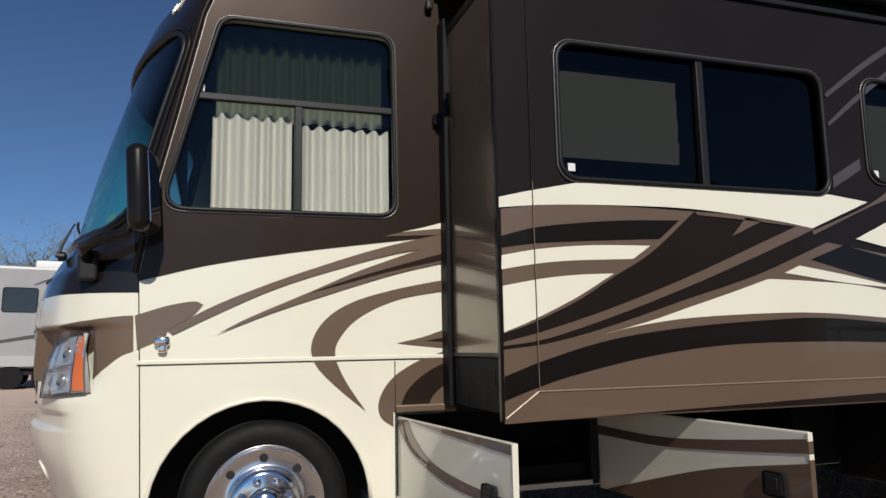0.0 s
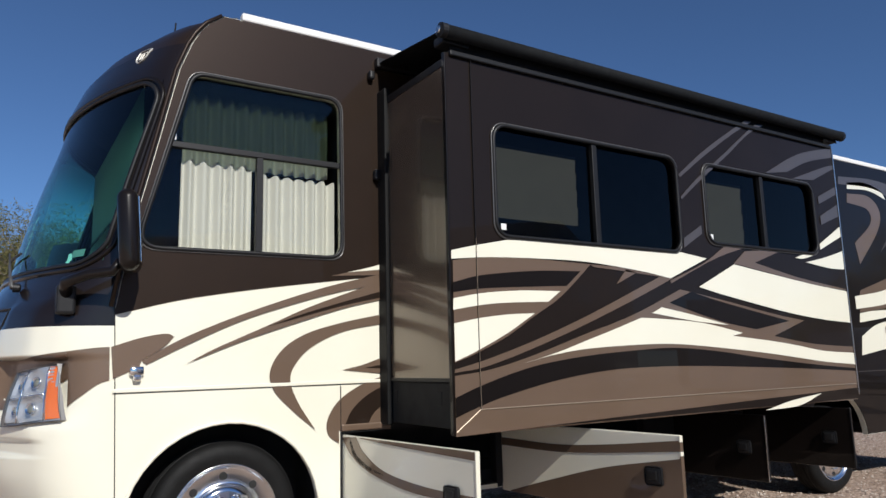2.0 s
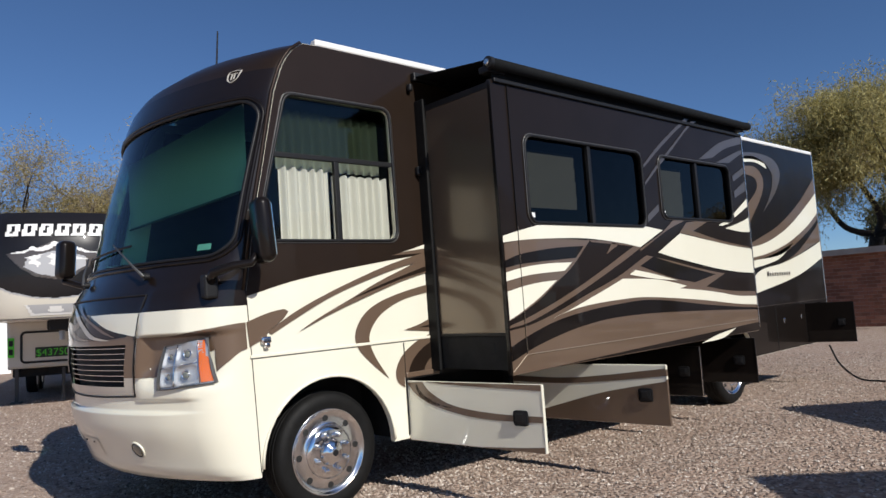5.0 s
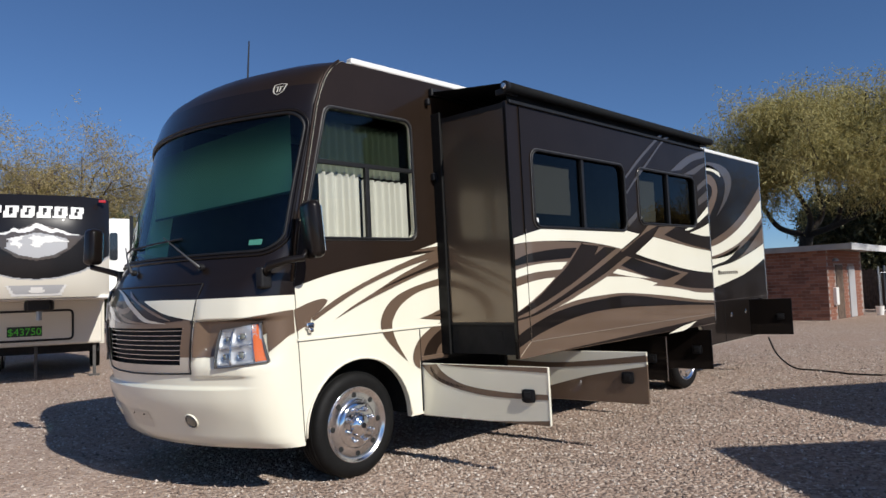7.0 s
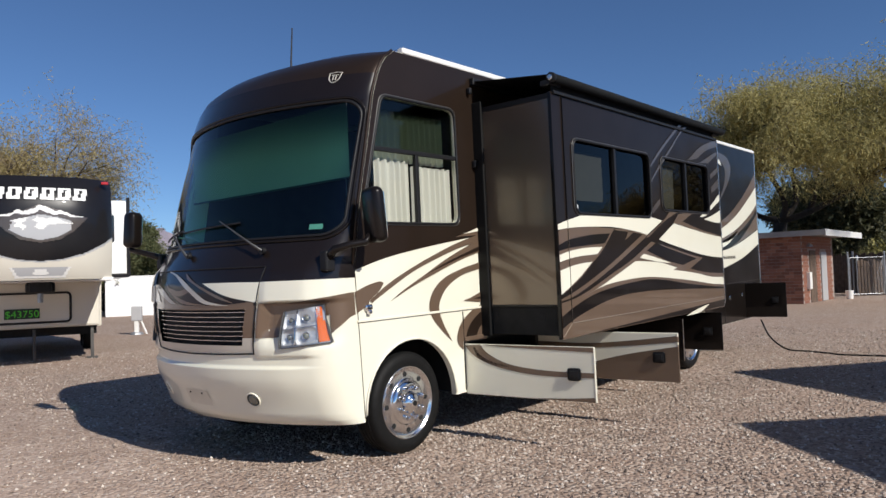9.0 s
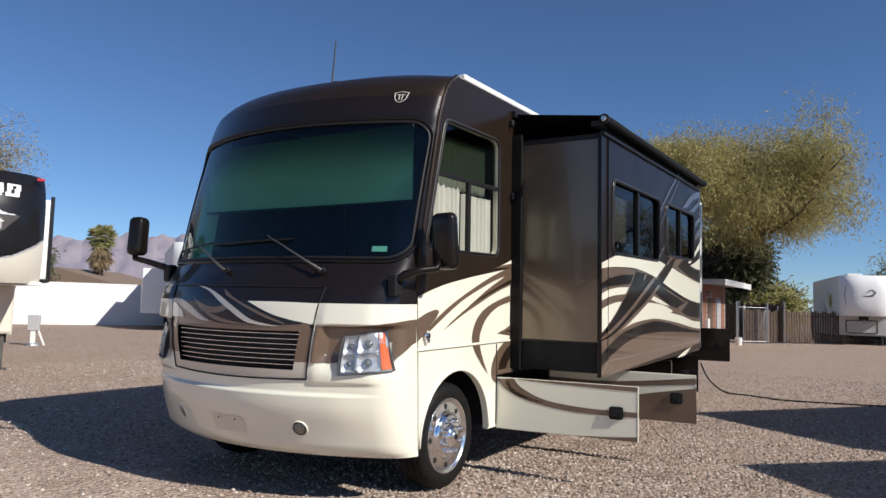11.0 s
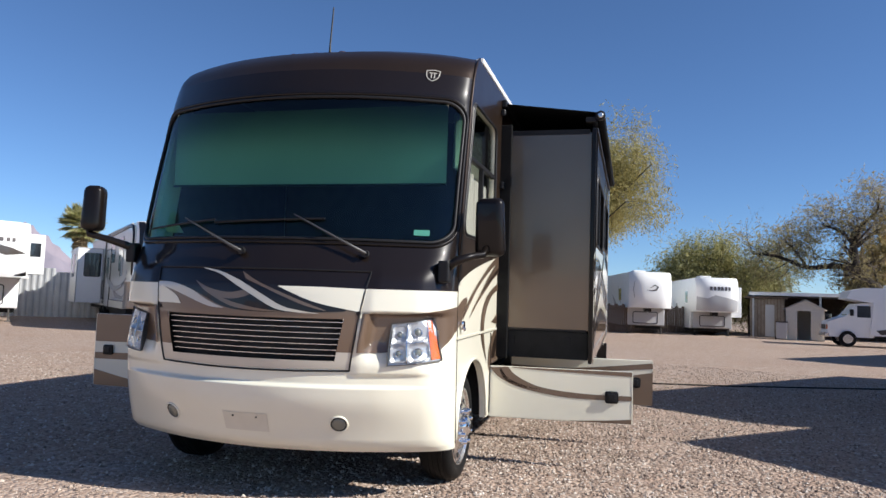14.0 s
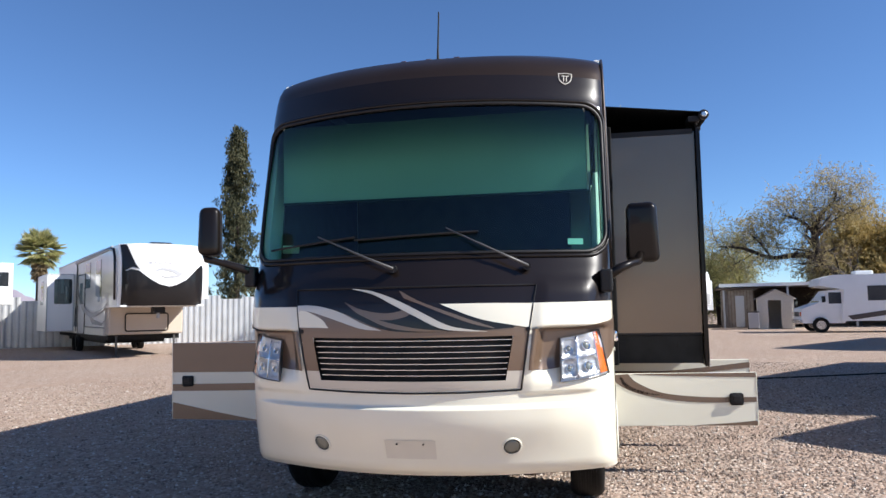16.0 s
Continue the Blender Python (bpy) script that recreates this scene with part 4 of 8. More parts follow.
paint("rear_band", TAUPE, 1, WALL_Y, [(6.628, 1.873), (7.581, 2.138), (8.409, 2.509), (9.195, 2.994)], [(9.195, 2.994), (9.279, 2.379)], [(9.279, 2.379), (8.582, 2.05), (7.658, 1.742), (6.81, 1.659), (6.578, 1.647)], [(6.578, 1.647), (6.628, 1.873)])
paint("rear_band", CREAM, 2, WALL_Y, [(6.51, 1.808), (7.187, 1.906), (7.935, 2.131), (8.699, 2.481), (9.237, 2.764)], [(9.237, 2.764), (9.208, 2.437)], [(9.208, 2.437), (8.609, 2.148), (7.875, 1.897), (7.149, 1.744), (6.51, 1.675)], [(6.51, 1.675), (6.51, 1.808)])
paint("rear_band", CREAM, 1, WALL_Y, [(6.575, 1.633), (7.311, 1.728), (8.059, 1.899)], [(8.059, 1.899), (7.556, 1.682), (7.115, 1.597), (6.553, 1.535)], [(6.553, 1.535), (6.575, 1.633)])
paint("rear_band", CREAM, 1, WALL_Y, [(6.567, 1.395), (6.937, 1.528), (7.623, 1.606), (8.404, 1.756), (9.244, 1.959)], [(9.244, 1.959), (9.214, 1.704)], [(9.214, 1.704), (8.324, 1.462), (7.554, 1.328), (6.523, 1.195)], [(6.523, 1.195), (6.567, 1.395)])
paint("rear_band", TAUPE, 1, WALL_Y, [(7.623, 1.606), (8.259, 1.796), (9.303, 2.312)], [(9.303, 2.312), (9.25, 1.977)], [(9.25, 1.977), (8.408, 1.772), (7.623, 1.606)])
paint("rear_swirl", SLATE, 1, WALL_Y, [(6.449, 3.099), (7.149, 3.141), (7.639, 3.09), (7.824, 2.91), (7.612, 2.622), (7.154, 2.32)], [(7.154, 2.32), (7.456, 2.614), (7.546, 2.85), (7.409, 2.984), (7.046, 3.041), (6.431, 3.012)], [(6.431, 3.012), (6.449, 3.099)])
paint("rear_swirl", CREAM, 1, WALL_Y, [(6.616, 3.051), (6.977, 3.087), (7.287, 3.034), (7.398, 2.937)], [(7.398, 2.937), (7.037, 3.004), (6.6, 2.978)], [(6.6, 2.978), (6.616, 3.051)])
paint("rear_swirl", TAUPE, 1, WALL_Y, [(6.589, 2.926), (7.022, 2.935), (7.23, 2.787), (7.144, 2.557), (6.692, 2.157)], [(6.692, 2.157), (6.636, 2.385)], [(6.636, 2.385), (6.998, 2.622), (6.971, 2.783), (6.567, 2.824)], [(6.567, 2.824), (6.589, 2.926)])

# ---- nose: hood panel, grille, lamps ----
BOWL = mat("satin_reflector", (0.66, 0.66, 0.655), 0.36, metal=0.72, vary=0.1)
LAMPGREY = mat("grey_lamp_housing", (0.60, 0.60, 0.60), 0.32, metal=0.6, vary=0.1)
lamp_rng = random.Random(77)
WIPER = mat("dull_wiper_metal", (0.10, 0.10, 0.10), 0.5, metal=0.4)
FOGGLASS = mat("fog_glass_grey", (0.17, 0.17, 0.135), 0.2, coat=1.0)
PLATECREAM = mat("bare_cream_gelcoat", (0.66, 0.62, 0.51), 0.4, coat=0.4, vary=0.05)
PAPER = mat("white_paper", (0.82, 0.82, 0.80), 0.8, vary=0.05)
STICKER = mat("grey_paper", (0.42, 0.41, 0.38), 0.4, vary=0.1)
def seam(points, r=0.005, out=0.003, parent=None):
    dense = []
    for p, q in zip(points, points[1:]):
        m = max(1, int((Vector(p) - Vector(q)).length / 0.06))
        dense += [Vector(p).lerp(Vector(q), k / m) for k in range(m)]
    dense.append(Vector(points[-1]))
    return part("panel_gap", tube([nose(p.x, p.y, out) for p in dense], r, 6), PLASTIC, parent or motorhome)


nose_patch("hood_panel", TAUPE, [(0.775, 1.465), (0, 1.465), (-0.79, 1.465)], [(0.755, 1.262), (0, 1.258), (-0.75, 1.262)], 0.004, label="taupe hood panel with painted swooshes")
hood = bpy.data.objects["hood_panel"]
for s in (1, -1):
    nose_patch("grille_surround", TAUPE, [(s * 0.755, 1.262), (s * 0.655, 1.262)], [(s * 0.715, 1.045), (s * 0.612, 1.045)], 0.004, n=4)
    nose_patch("grille_surround", PEARL, [(s * 0.715, 1.045), (s * 0.612, 1.045)], [(s * 0.70, 0.985), (s * 0.60, 0.985)], 0.004, n=4)
nose_patch("grille_surround", PEARL, [(0.70, 0.987), (0, 0.987), (-0.70, 0.987)], [(0.692, 0.935), (0, 0.925), (-0.692, 0.935)], 0.004)
nose_patch("hood_swoosh", NOSEP, [(0.782, 1.475), (0.4, 1.475), (0, 1.475), (-0.4, 1.475), (-0.795, 1.475)], [(0.78, 1.47), (0.461, 1.428), (0.109, 1.304), (-0.388, 1.298), (-0.66, 1.312)], 0.006, parent=hood)
nose_patch("hood_swoosh", CREAM, [(-0.21, 1.466), (-0.5, 1.466), (-0.788, 1.46)], [(-0.215, 1.464), (-0.46, 1.368), (-0.76, 1.308)], 0.008, parent=hood)
nose_patch("hood_swoosh", PEARL, [(0.371, 1.575), (0.229, 1.554), (0.074, 1.5), (-0.074, 1.428), (-0.25, 1.337), (-0.388, 1.307), (-0.497, 1.293)], [(0.37, 1.571), (0.228, 1.536), (0.111, 1.478), (-0.038, 1.401), (-0.205, 1.318), (-0.344, 1.297), (-0.497, 1.291)], 0.010, parent=hood)
nose_patch("hood_swoosh", PEARL, [(0.781, 1.472), (0.634, 1.468), (0.461, 1.428), (0.299, 1.354), (0.165, 1.308)], [(0.777, 1.431), (0.676, 1.429), (0.5, 1.38), (0.30, 1.318), (0.165, 1.306)], 0.0085, parent=hood)
nose_patch("hood_swoosh", CREAM, [(0.775, 1.438), (0.699, 1.43), (0.587, 1.381), (0.535, 1.326)], [(0.765, 1.328), (0.70, 1.326), (0.62, 1.326), (0.535, 1.324)], 0.0085, parent=hood)
nose_patch("hood_swoosh", TAUPE, [(0.419, 1.488), (0.3, 1.44), (0.146, 1.414), (0.035, 1.43), (-0.02, 1.463)], [(0.419, 1.486), (0.3, 1.402), (0.146, 1.371), (0.03, 1.384), (-0.06, 1.421)], 0.008, parent=hood)
nose_patch("hood_swoosh", TAUPE, [(0.285, 1.408), (0.109, 1.353), (-0.074, 1.316), (-0.25, 1.300)], [(0.285, 1.395), (0.12, 1.325), (-0.05, 1.300), (-0.25, 1.296)], 0.008, parent=hood)
nose_patch("hood_swoosh", TAUPE, [(0.052, 1.557), (-0.073, 1.49), (-0.216, 1.434), (-0.389, 1.369), (-0.54, 1.315)], [(0.019, 1.506), (-0.09, 1.465), (-0.23, 1.408), (-0.395, 1.345), (-0.54, 1.308)], 0.009, parent=hood)
seam([(-0.69, 0.925), (-0.748, 1.29), (-0.797, 1.575), (-0.40, 1.577), (0, 1.577), (0.40, 1.577), (0.797, 1.575), (0.760, 1.30), (0.694, 0.925), (0.35, 0.916), (0, 0.913), (-0.35, 0.916), (-0.69, 0.925)], 0.006, 0.006)
for s in (1, -1):
    part("hood_latch", lathe([(0.015, 0.0), (0.015, 0.010), (0.010, 0.014)], 14, "X", nose(s * 0.742, 1.300, 0.012)), PLASTIC, motorhome)

grille = nose_patch("grille", DARK, [(0.715, 1.29), (0, 1.29), (-0.715, 1.29)], [(0.71, 0.95), (0, 0.95), (-0.71, 0.95)], -0.05, label="black grille opening with bright bars")
for s in (1, -1):
    part("grille_cheek", box(-1.10, -0.95, min(s * 0.70, s * 0.72), max(s * 0.70, s * 0.72), 0.94, 1.31), DARK, grille)
for i in range(7):
    z = 1.238 - 0.0362 * i
    hw = 0.654 - 0.0082 * i
    bm = bmesh.new()
    n = 24
    rows = []
    for j in range(n + 1):
        p = nose(-hw + 2 * hw * j / n, z, -0.02)
        rows.append([bm.verts.new(p + Vector(d)) for d in ((-0.010, 0, 0.0026), (-0.010, 0, -0.0016), (0.006, 0, -0.0022), (0.006, 0, 0.0022))])
    for r0, r1 in zip(rows, rows[1:]):
        for k in range(4):
            bm.faces.new((r0[k], r0[(k + 1) % 4], r1[(k + 1) % 4], r1[k]))
    bmesh.ops.recalc_face_normals(bm, faces=bm.faces)
    part("bar", bm, STEEL, grille)
for s in (1, -1):
    nose_patch("lamp_surround", TAUPE, [(s * 0.768, 1.302), (s * 0.95, 1.298), (s * 1.10, 1.308), (s * 1.24, 1.335)], [(s * 0.735, 1.045), (s * 0.92, 1.05), (s * 1.10, 1.10), (s * 1.24, 1.20)], 0.0075, n=48, m=20)
    nose_patch("lamp_surround", TAUPE, [(s * 1.24, 1.335), (s * 1.265, 1.345), (s * 1.2795, 1.354)], [(s * 1.24, 1.06), (s * 1.265, 1.12), (s * 1.2795, 1.188)], 0.0065, n=12, m=16)
    low, top = spline([(s * 0.918, 0.967, 0), (s * 1.06, 0.978, 0), (s * 1.232, 1.0, 0)], 8), spline([(s * 0.950, 1.235, 0), (s * 1.07, 1.252, 0), (s * 1.222, 1.276, 0)], 8)

    def lens_at(u, v, sink=0.0):
        """A point of the lamp's face, u from the hood outwards and v upwards; sunk into the lamp as far as there is room."""
        f = u * (len(low) - 1)
        i = min(int(f), len(low) - 2)
        a, c = low[i].lerp(low[i + 1], f - i), top[i].lerp(top[i + 1], f - i)
        p = nose(a.x, a.y, 0.022).lerp(nose(c.x, c.y, 0.022), v) + Vector((-0.012 * 4 * v * (1 - v), 0, 0))
        room = nose(p.y, p.z).x - p.x - 0.004
        return p + Vector((min(sink, max(0.002, room)), 0, 0))

    def lens_grid(u0, u1, v0, v1, n, m, sink):
        b = bmesh.new()
        g = [[b.verts.new(lens_at(u0 + (u1 - u0) * i / n, v0 + (v1 - v0) * j / m, sink(2 * i / n - 1, 2 * j / m - 1))) for i in range(n + 1)] for j in range(m + 1)]
        for j in range(m):
            for i in range(n):
                f = (g[j][i], g[j][i + 1], g[j + 1][i + 1], g[j + 1][i])
                b.faces.new(f if s < 0 else f[::-1])
        return b

    lamp = part("headlight", lens_grid(0, 1, 0, 1, 24, 16, lambda a, c: 0.04), LAMPGREY, motorhome, "clear composite headlight with bright reflectors", True)
    rim = [lens_at(u, 0) for u in (0, 0.2, 0.4, 0.6, 0.8, 1)] + [lens_at(1, v) for v in (0.2, 0.4, 0.6, 0.8)] + [lens_at(u, 1) for u in (1, 0.8, 0.6, 0.4, 0.2, 0)] + [lens_at(0, v) for v in (0.8, 0.6, 0.4, 0.2)]
    b = bmesh.new()
    rows = [(b.verts.new(p), b.verts.new((nose(p.y, p.z).x + 0.004, p.y, p.z))) for p in rim]
    for r0, r1 in zip(rows, rows[1:] + rows[:1]):
        b.faces.new((r0[0], r0[1], r1[1], r1[0]))
    part("lamp_wall", b, WINTRIM, lamp)
    part("amber_signal", lens_grid(0.855, 0.985, 0.04, 0.97, 6, 14, lambda a, c: 0.003 + 0.006 * (a * a)), AMBER, lamp, "amber turn signal", True)
    for u0, u1, v0, v1 in ((0.42, 0.83, 0.51, 0.95), (0.42, 0.83, 0.04, 0.48), (0.04, 0.39, 0.51, 0.93), (0.04, 0.39, 0.06, 0.48)):
        bowl = lens_grid(u0, u1, v0, v1, 14, 14, lambda a, c: 0.010 + 0.030 * max(0.0, 1 - (abs(a) ** 3.2 + abs(c) ** 3.2)) ** 0.7 + lamp_rng.uniform(-0.0012, 0.0012))
        reflector = part("reflector", bowl, BOWL, lamp)
        um, vm, r = (u0 + u1) / 2, (v0 + v1) / 2, 0.030 if u0 > 0.3 else 0.022
        c = lens_at(um, vm, 0.022)
        nrm = (lens_at(um + 0.1, vm) - lens_at(um - 0.1, vm)).cross(lens_at(um, vm + 0.1) - lens_at(um, vm - 0.1)).normalized()
        m = Matrix.Translation(c) @ (nrm if nrm.x < 0 else -nrm).to_track_quat("Z", "Y").to_matrix().to_4x4()
        part("lamp_ring", moved(lathe([(r, -0.008), (r, 0.004), (r * 0.88, 0.005), (r * 0.82, -0.002)], 24), m), CHROME, reflector, smooth=True)
        part("bulb", moved(lathe([(r * 0.8, -0.006), (r * 0.62, 0.002), (r * 0.3, 0.006), (0.001, 0.007)], 20), m), FOGGLASS, reflector, smooth=True)
    for u, v0, v1 in ((0.405, 0.03, 0.97), (0.843, 0.03, 0.97)):
        part("lamp_rib", tube([lens_at(u, v0 + (v1 - v0) * k / 6, 0.007) for k in range(7)], 0.004, 6), CHROME, lamp, smooth=True)
    part("lamp_rib", tube([lens_at(0.03 + 0.81 * k / 8, 0.495, 0.007) for k in range(9)], 0.004, 6), CHROME, lamp, smooth=True)
    cover = part("lens", lens_grid(0, 1, 0, 1, 24, 16, lambda a, c: 0.0), LENS, lamp, smooth=True)
    cover.visible_shadow = False
    part("lens_edge", tube(rim, 0.004, 6, True), WINTRIM, lamp)
    fz = 0.572
    nrm = (nose(s * 0.63, fz) - nose(s * 0.61, fz)).cross(nose(s * 0.62, fz + 0.01) - nose(s * 0.62, fz - 0.01)).normalized()
    nrm = nrm if nrm.x < 0 else -nrm
    m = Matrix.Translation(nose(s * 0.62, fz, 0.002)) @ nrm.to_track_quat("Z", "Y").to_matrix().to_4x4()
    fog = part("fog_lamp", moved(lathe([(0.064, -0.01), (0.063, 0.004), (0.057, 0.008), (0.053, 0.0)], 28), m), CREAM, motorhome, "round fog lamp in the bumper", True)
    part("fog_gap", moved(lathe([(0.0535, -0.01), (0.0535, 0.0025), (0.047, 0.0025)], 28), m), PLASTIC, fog)
    part("fog_glass", moved(lathe([(0.046, -0.004), (0.046, 0.003), (0.03, 0.007), (0.002, 0.008)], 28), m), FOGGLASS, fog, smooth=True)
nose_patch("plate_recess", PLATECREAM, [(0.17, 0.62), (0.0, 0.62), (-0.155, 0.62)], [(0.17, 0.495), (0.0, 0.495), (-0.155, 0.495)], 0.0035, n=16, m=8)
for y in (0.09, -0.08):
    part("plate_screw", lathe([(0.006, 0.0), (0.006, -0.006)], 8, "X", nose(y, 0.595, 0.008)), PLASTIC, motorhome)
# wipers
def wiper(pivot, tip, b0, b1):
    w = part("wiper", tube([nose(*pivot, 0.02), nose(*pivot, 0.055), nose((pivot[0] * 2 + tip[0]) / 3, (pivot[1] * 2 + tip[1]) / 3, 0.06), nose(*tip, 0.045)], 0.008, 8, taper=[0.013, 0.012, 0.008, 0.005]), WIPER, motorhome, "windscreen wiper", True)
    part("blade", tube([nose(b0[0] + (b1[0] - b0[0]) * i / 8, b0[1] + (b1[1] - b0[1]) * i / 8, 0.018) for i in range(9)], 0.008, 6), PLASTIC, w)
    part("pivot_cap", lathe([(0.026, -0.02), (0.024, 0.012), (0.012, 0.02)], 14, "X", nose(*pivot, 0.03)), PLASTIC, w)


wiper((-0.735, 1.695), (-0.225, 1.955), (0.40, 1.90), (-0.43, 1.93))
wiper((0.10, 1.695), (0.665, 1.935), (1.10, 1.865), (0.40, 1.92))
part("dash_paper", moved(box(-0.09, 0.09, -0.06, 0.06, 0, 0.002), pose(*nose(1.10, 1.88, -0.16), 0, 14, 24)), PAPER, motorhome, "white paper lying behind the windscreen")
sheet(-1.10, -1.0, 1.84, 1.88, 0.03, "dash_sticker", STICKER, "pale paper sticker", 3, 1)

# badge, antenna, clearance lamps
def brow_x(y, z):
    """The depth of the front's skin at a breadth and height, over the brow as well."""
    if z <= 3.07:
        return nose(y, z).x
    u = (nose(y, 3.07).x + 0.715) / (0.715 - 0.265)
    k = min(1, abs(y) / HALF) ** 3
    rows_ = [(zc + (zs - zc) * k, xc + (xs - xc) * u) for xc, zc, xs, zs in ((-0.715, 3.07, -0.265, 3.07), (-0.635, 3.175, -0.222, 3.15), (-0.50, 3.27, -0.168, 3.22), (-0.28, 3.345, -0.09, 3.275))]
    return lerp_table(rows_, z)[0]


def on_brow(bm):
    for v in bm.verts:
        y, z = -1.014 + (v.co.y + 1.014) * 0.86, 3.055 + (v.co.z - 3.06) * 0.86
        v.co = Vector((brow_x(y, z) - 0.004 + v.co.x, y, z))
    return bm


badge = part("badge", on_brow(plate([[(-1.072, 3.105), (-1.043, 3.11), (-1.014, 3.115), (-0.985, 3.11), (-0.956, 3.105), (-0.96, 3.07), (-0.965, 3.04), (-0.985, 3.015), (-1.014, 3.0), (-1.043, 3.015), (-1.063, 3.04), (-1.068, 3.07)], [(-1.066, 3.100), (-1.040, 3.105), (-1.014, 3.109), (-0.988, 3.105), (-0.962, 3.100), (-0.966, 3.07), (-0.970, 3.042), (-0.988, 3.020), (-1.014, 3.006), (-1.040, 3.020), (-1.058, 3.042), (-1.062, 3.07)]], -0.003, 0.003, "yz")), PEARL, motorhome, "small pale shield badge outline")
for y0, y1, z0, z1 in ((-1.045, -0.983, 3.078, 3.084), (-1.029, -1.023, 3.03, 3.078), (-1.005, -0.999, 3.03, 3.078)):
    part("badge_stroke", on_brow(box(-0.003, 0.003, y0, y1, z0, z1)), PEARL, badge)
a = own(0.357, 5.01, 3.36)
part("antenna", tube([a, a + Vector((0.0, 0.0, 0.10)), a + Vector((0.02, -0.01, 0.42))], 0.008, 6, taper=[0.013, 0.008, 0.006]), PLASTIC, motorhome)
for y in (-1.10, -0.2, 0.02, 0.22, 1.1):
    x, z = (-0.28, 3.333) if abs(y) < 1 else (-0.12, 3.268)
    part("clearance_lamp", moved(box(-0.035, 0.035, -0.022, 0.022, -0.012, 0.014, 0.008, 3), pose(x, y, z, 0, -12, 0)), DIMAMBER, motorhome, smooth=True)

# mirrors
def mirror(p, size, arm, sgn, label):
    mi = part("mirror", box(-size[0] / 2, size[0] / 2, -size[1] / 2, size[1] / 2, -size[2] / 2, size[2] / 2, 0.047, 5), BLACKP, motorhome, label, True)
    for v in mi.data.vertices:
        v.co.y *= 1 - 0.10 * v.co.z / size[2] - 0.25 * max(0.0, abs(v.co.z) / size[2] - 0.3)
    mi.matrix_basis = Matrix.Translation(p) @ pose(0, 0, 0, 0, 4 * sgn, 12 * sgn)
    part("mirror_glass", box(size[0] / 2 - 0.002, size[0] / 2 + 0.004, -size[1] / 2 + 0.03, size[1] / 2 - 0.03, -size[2] / 2 + 0.04, size[2] / 2 - 0.04, 0.003), CHROME, mi)
    part("mirror_arm", tube(arm, 0.028, 12, taper=[0.034, 0.030, 0.026, 0.026, 0.024]), BLACKP, motorhome, smooth=True)
    part("mirror_bracket", box(arm[0][0] - 0.045, arm[0][0] + 0.045, min(arm[0][1] - 0.03, arm[0][1] + 0.03), arm[0][1] + 0.05, arm[0][2] - 0.10, arm[0][2] + 0.05, 0.016, 3), PLASTIC, motorhome)


mirror(own(-0.06, 3.535, 1.905), (0.10, 0.22, 0.41), [own(-0.30, 3.78, 1.60), own(-0.31, 3.70, 1.655), own(-0.22, 3.62, 1.69), own(-0.12, 3.57, 1.705), own(-0.09, 3.55, 1.76)], -1, "driver mirror in black housing")
mirror(own(-0.42, 6.53, 1.985), (0.14, 0.155, 0.345), [own(-0.24, 6.29, 1.69), own(-0.28, 6.34, 1.72), own(-0.36, 6.45, 1.76), own(-0.42, 6.56, 1.79), own(-0.42, 6.575, 1.85)], 1, "kerb-side mirror in dark housing")

# mouldings, latches and seams on the driver's side
part("belt_moulding", box(-0.595, 0.94, WALL_Y - 0.009, WALL_Y - 0.002, 1.122, 1.142, 0.003), CREAM, side, "cream belt moulding")
part("belt_gap", box(-0.595, 0.94, WALL_Y - 0.0055, WALL_Y - 0.002, 1.1178, 1.1195), PLASTIC, side)
part("panel_gap", box(0.652, 0.655, WALL_Y - 0.0105, WALL_Y - 0.002, 0.42, 1.11), PLASTIC, side)
part("sill_bar", box(0.655, 0.985, WALL_Y - 0.02, WALL_Y - 0.004, 0.845, 0.885, 0.008), TAUPE, side)
part("panel_gap", tube([(x - 0.003, WALL_Y - 0.002, z) for x, z in SEAM], 0.0028, 6), PLASTIC, side)
part("pillar_moulding", tube([(x - 0.02, WALL_Y - 0.0, z) for x, z in SEAM[2:]], 0.012, 8), BROWN, side, smooth=True)
lx, ly, lz = own(0.048, 3.752, 1.212)
part("side_latch", box(lx - 0.035, lx + 0.035, WALL_Y - 0.03, WALL_Y - 0.004, lz - 0.018, lz + 0.03, 0.012, 3), CHROME, side, "small chrome latch", True)
part("latch_hook", box(lx - 0.018, lx + 0.022, WALL_Y - 0.036, WALL_Y - 0.006, lz - 0.045, lz - 0.012, 0.01, 2), CHROME, side)
part("room_lock", box(0.88, 0.955, WALL_Y - 0.045, WALL_Y - 0.003, 2.40, 2.47, 0.012), PLASTIC, side, "black slide-out lock")
part("side_camera", box(0.845, 0.885, WALL_Y - 0.05, WALL_Y - 0.003, 3.07, 3.13, 0.014, 3), PLASTIC, side)
part("arch_lip", tube([(x, WALL_Y - 0.004, z) for x, z in arc(-0.01, 0.42, 0.532, 0.522, 0, 180)], 0.010, 8), CREAM, side, smooth=True)
for s in range(10):
    x = 7.05 + 0.079 * s
    part("name_bar", box(x, x + (0.034 if s else 0.05), WALL_Y - 0.0155, WALL_Y - 0.0115, 1.430, 1.476 if s else 1.495), SLATE, side)
part("rear_corner_trim", box(REAR_X - 0.015, REAR_X + 0.012, WALL_Y - 0.012, WALL_Y + 0.02, 0.9, 3.28, 0.005), STEEL, side)
for x, z in ((7.45, 0.80), (8.05, 0.82)):
    part("hatch_latch", box(x - 0.03, x + 0.03, WALL_Y - 0.02, WALL_Y - 0.003, z - 0.035, z + 0.035, 0.01), STEEL, side)
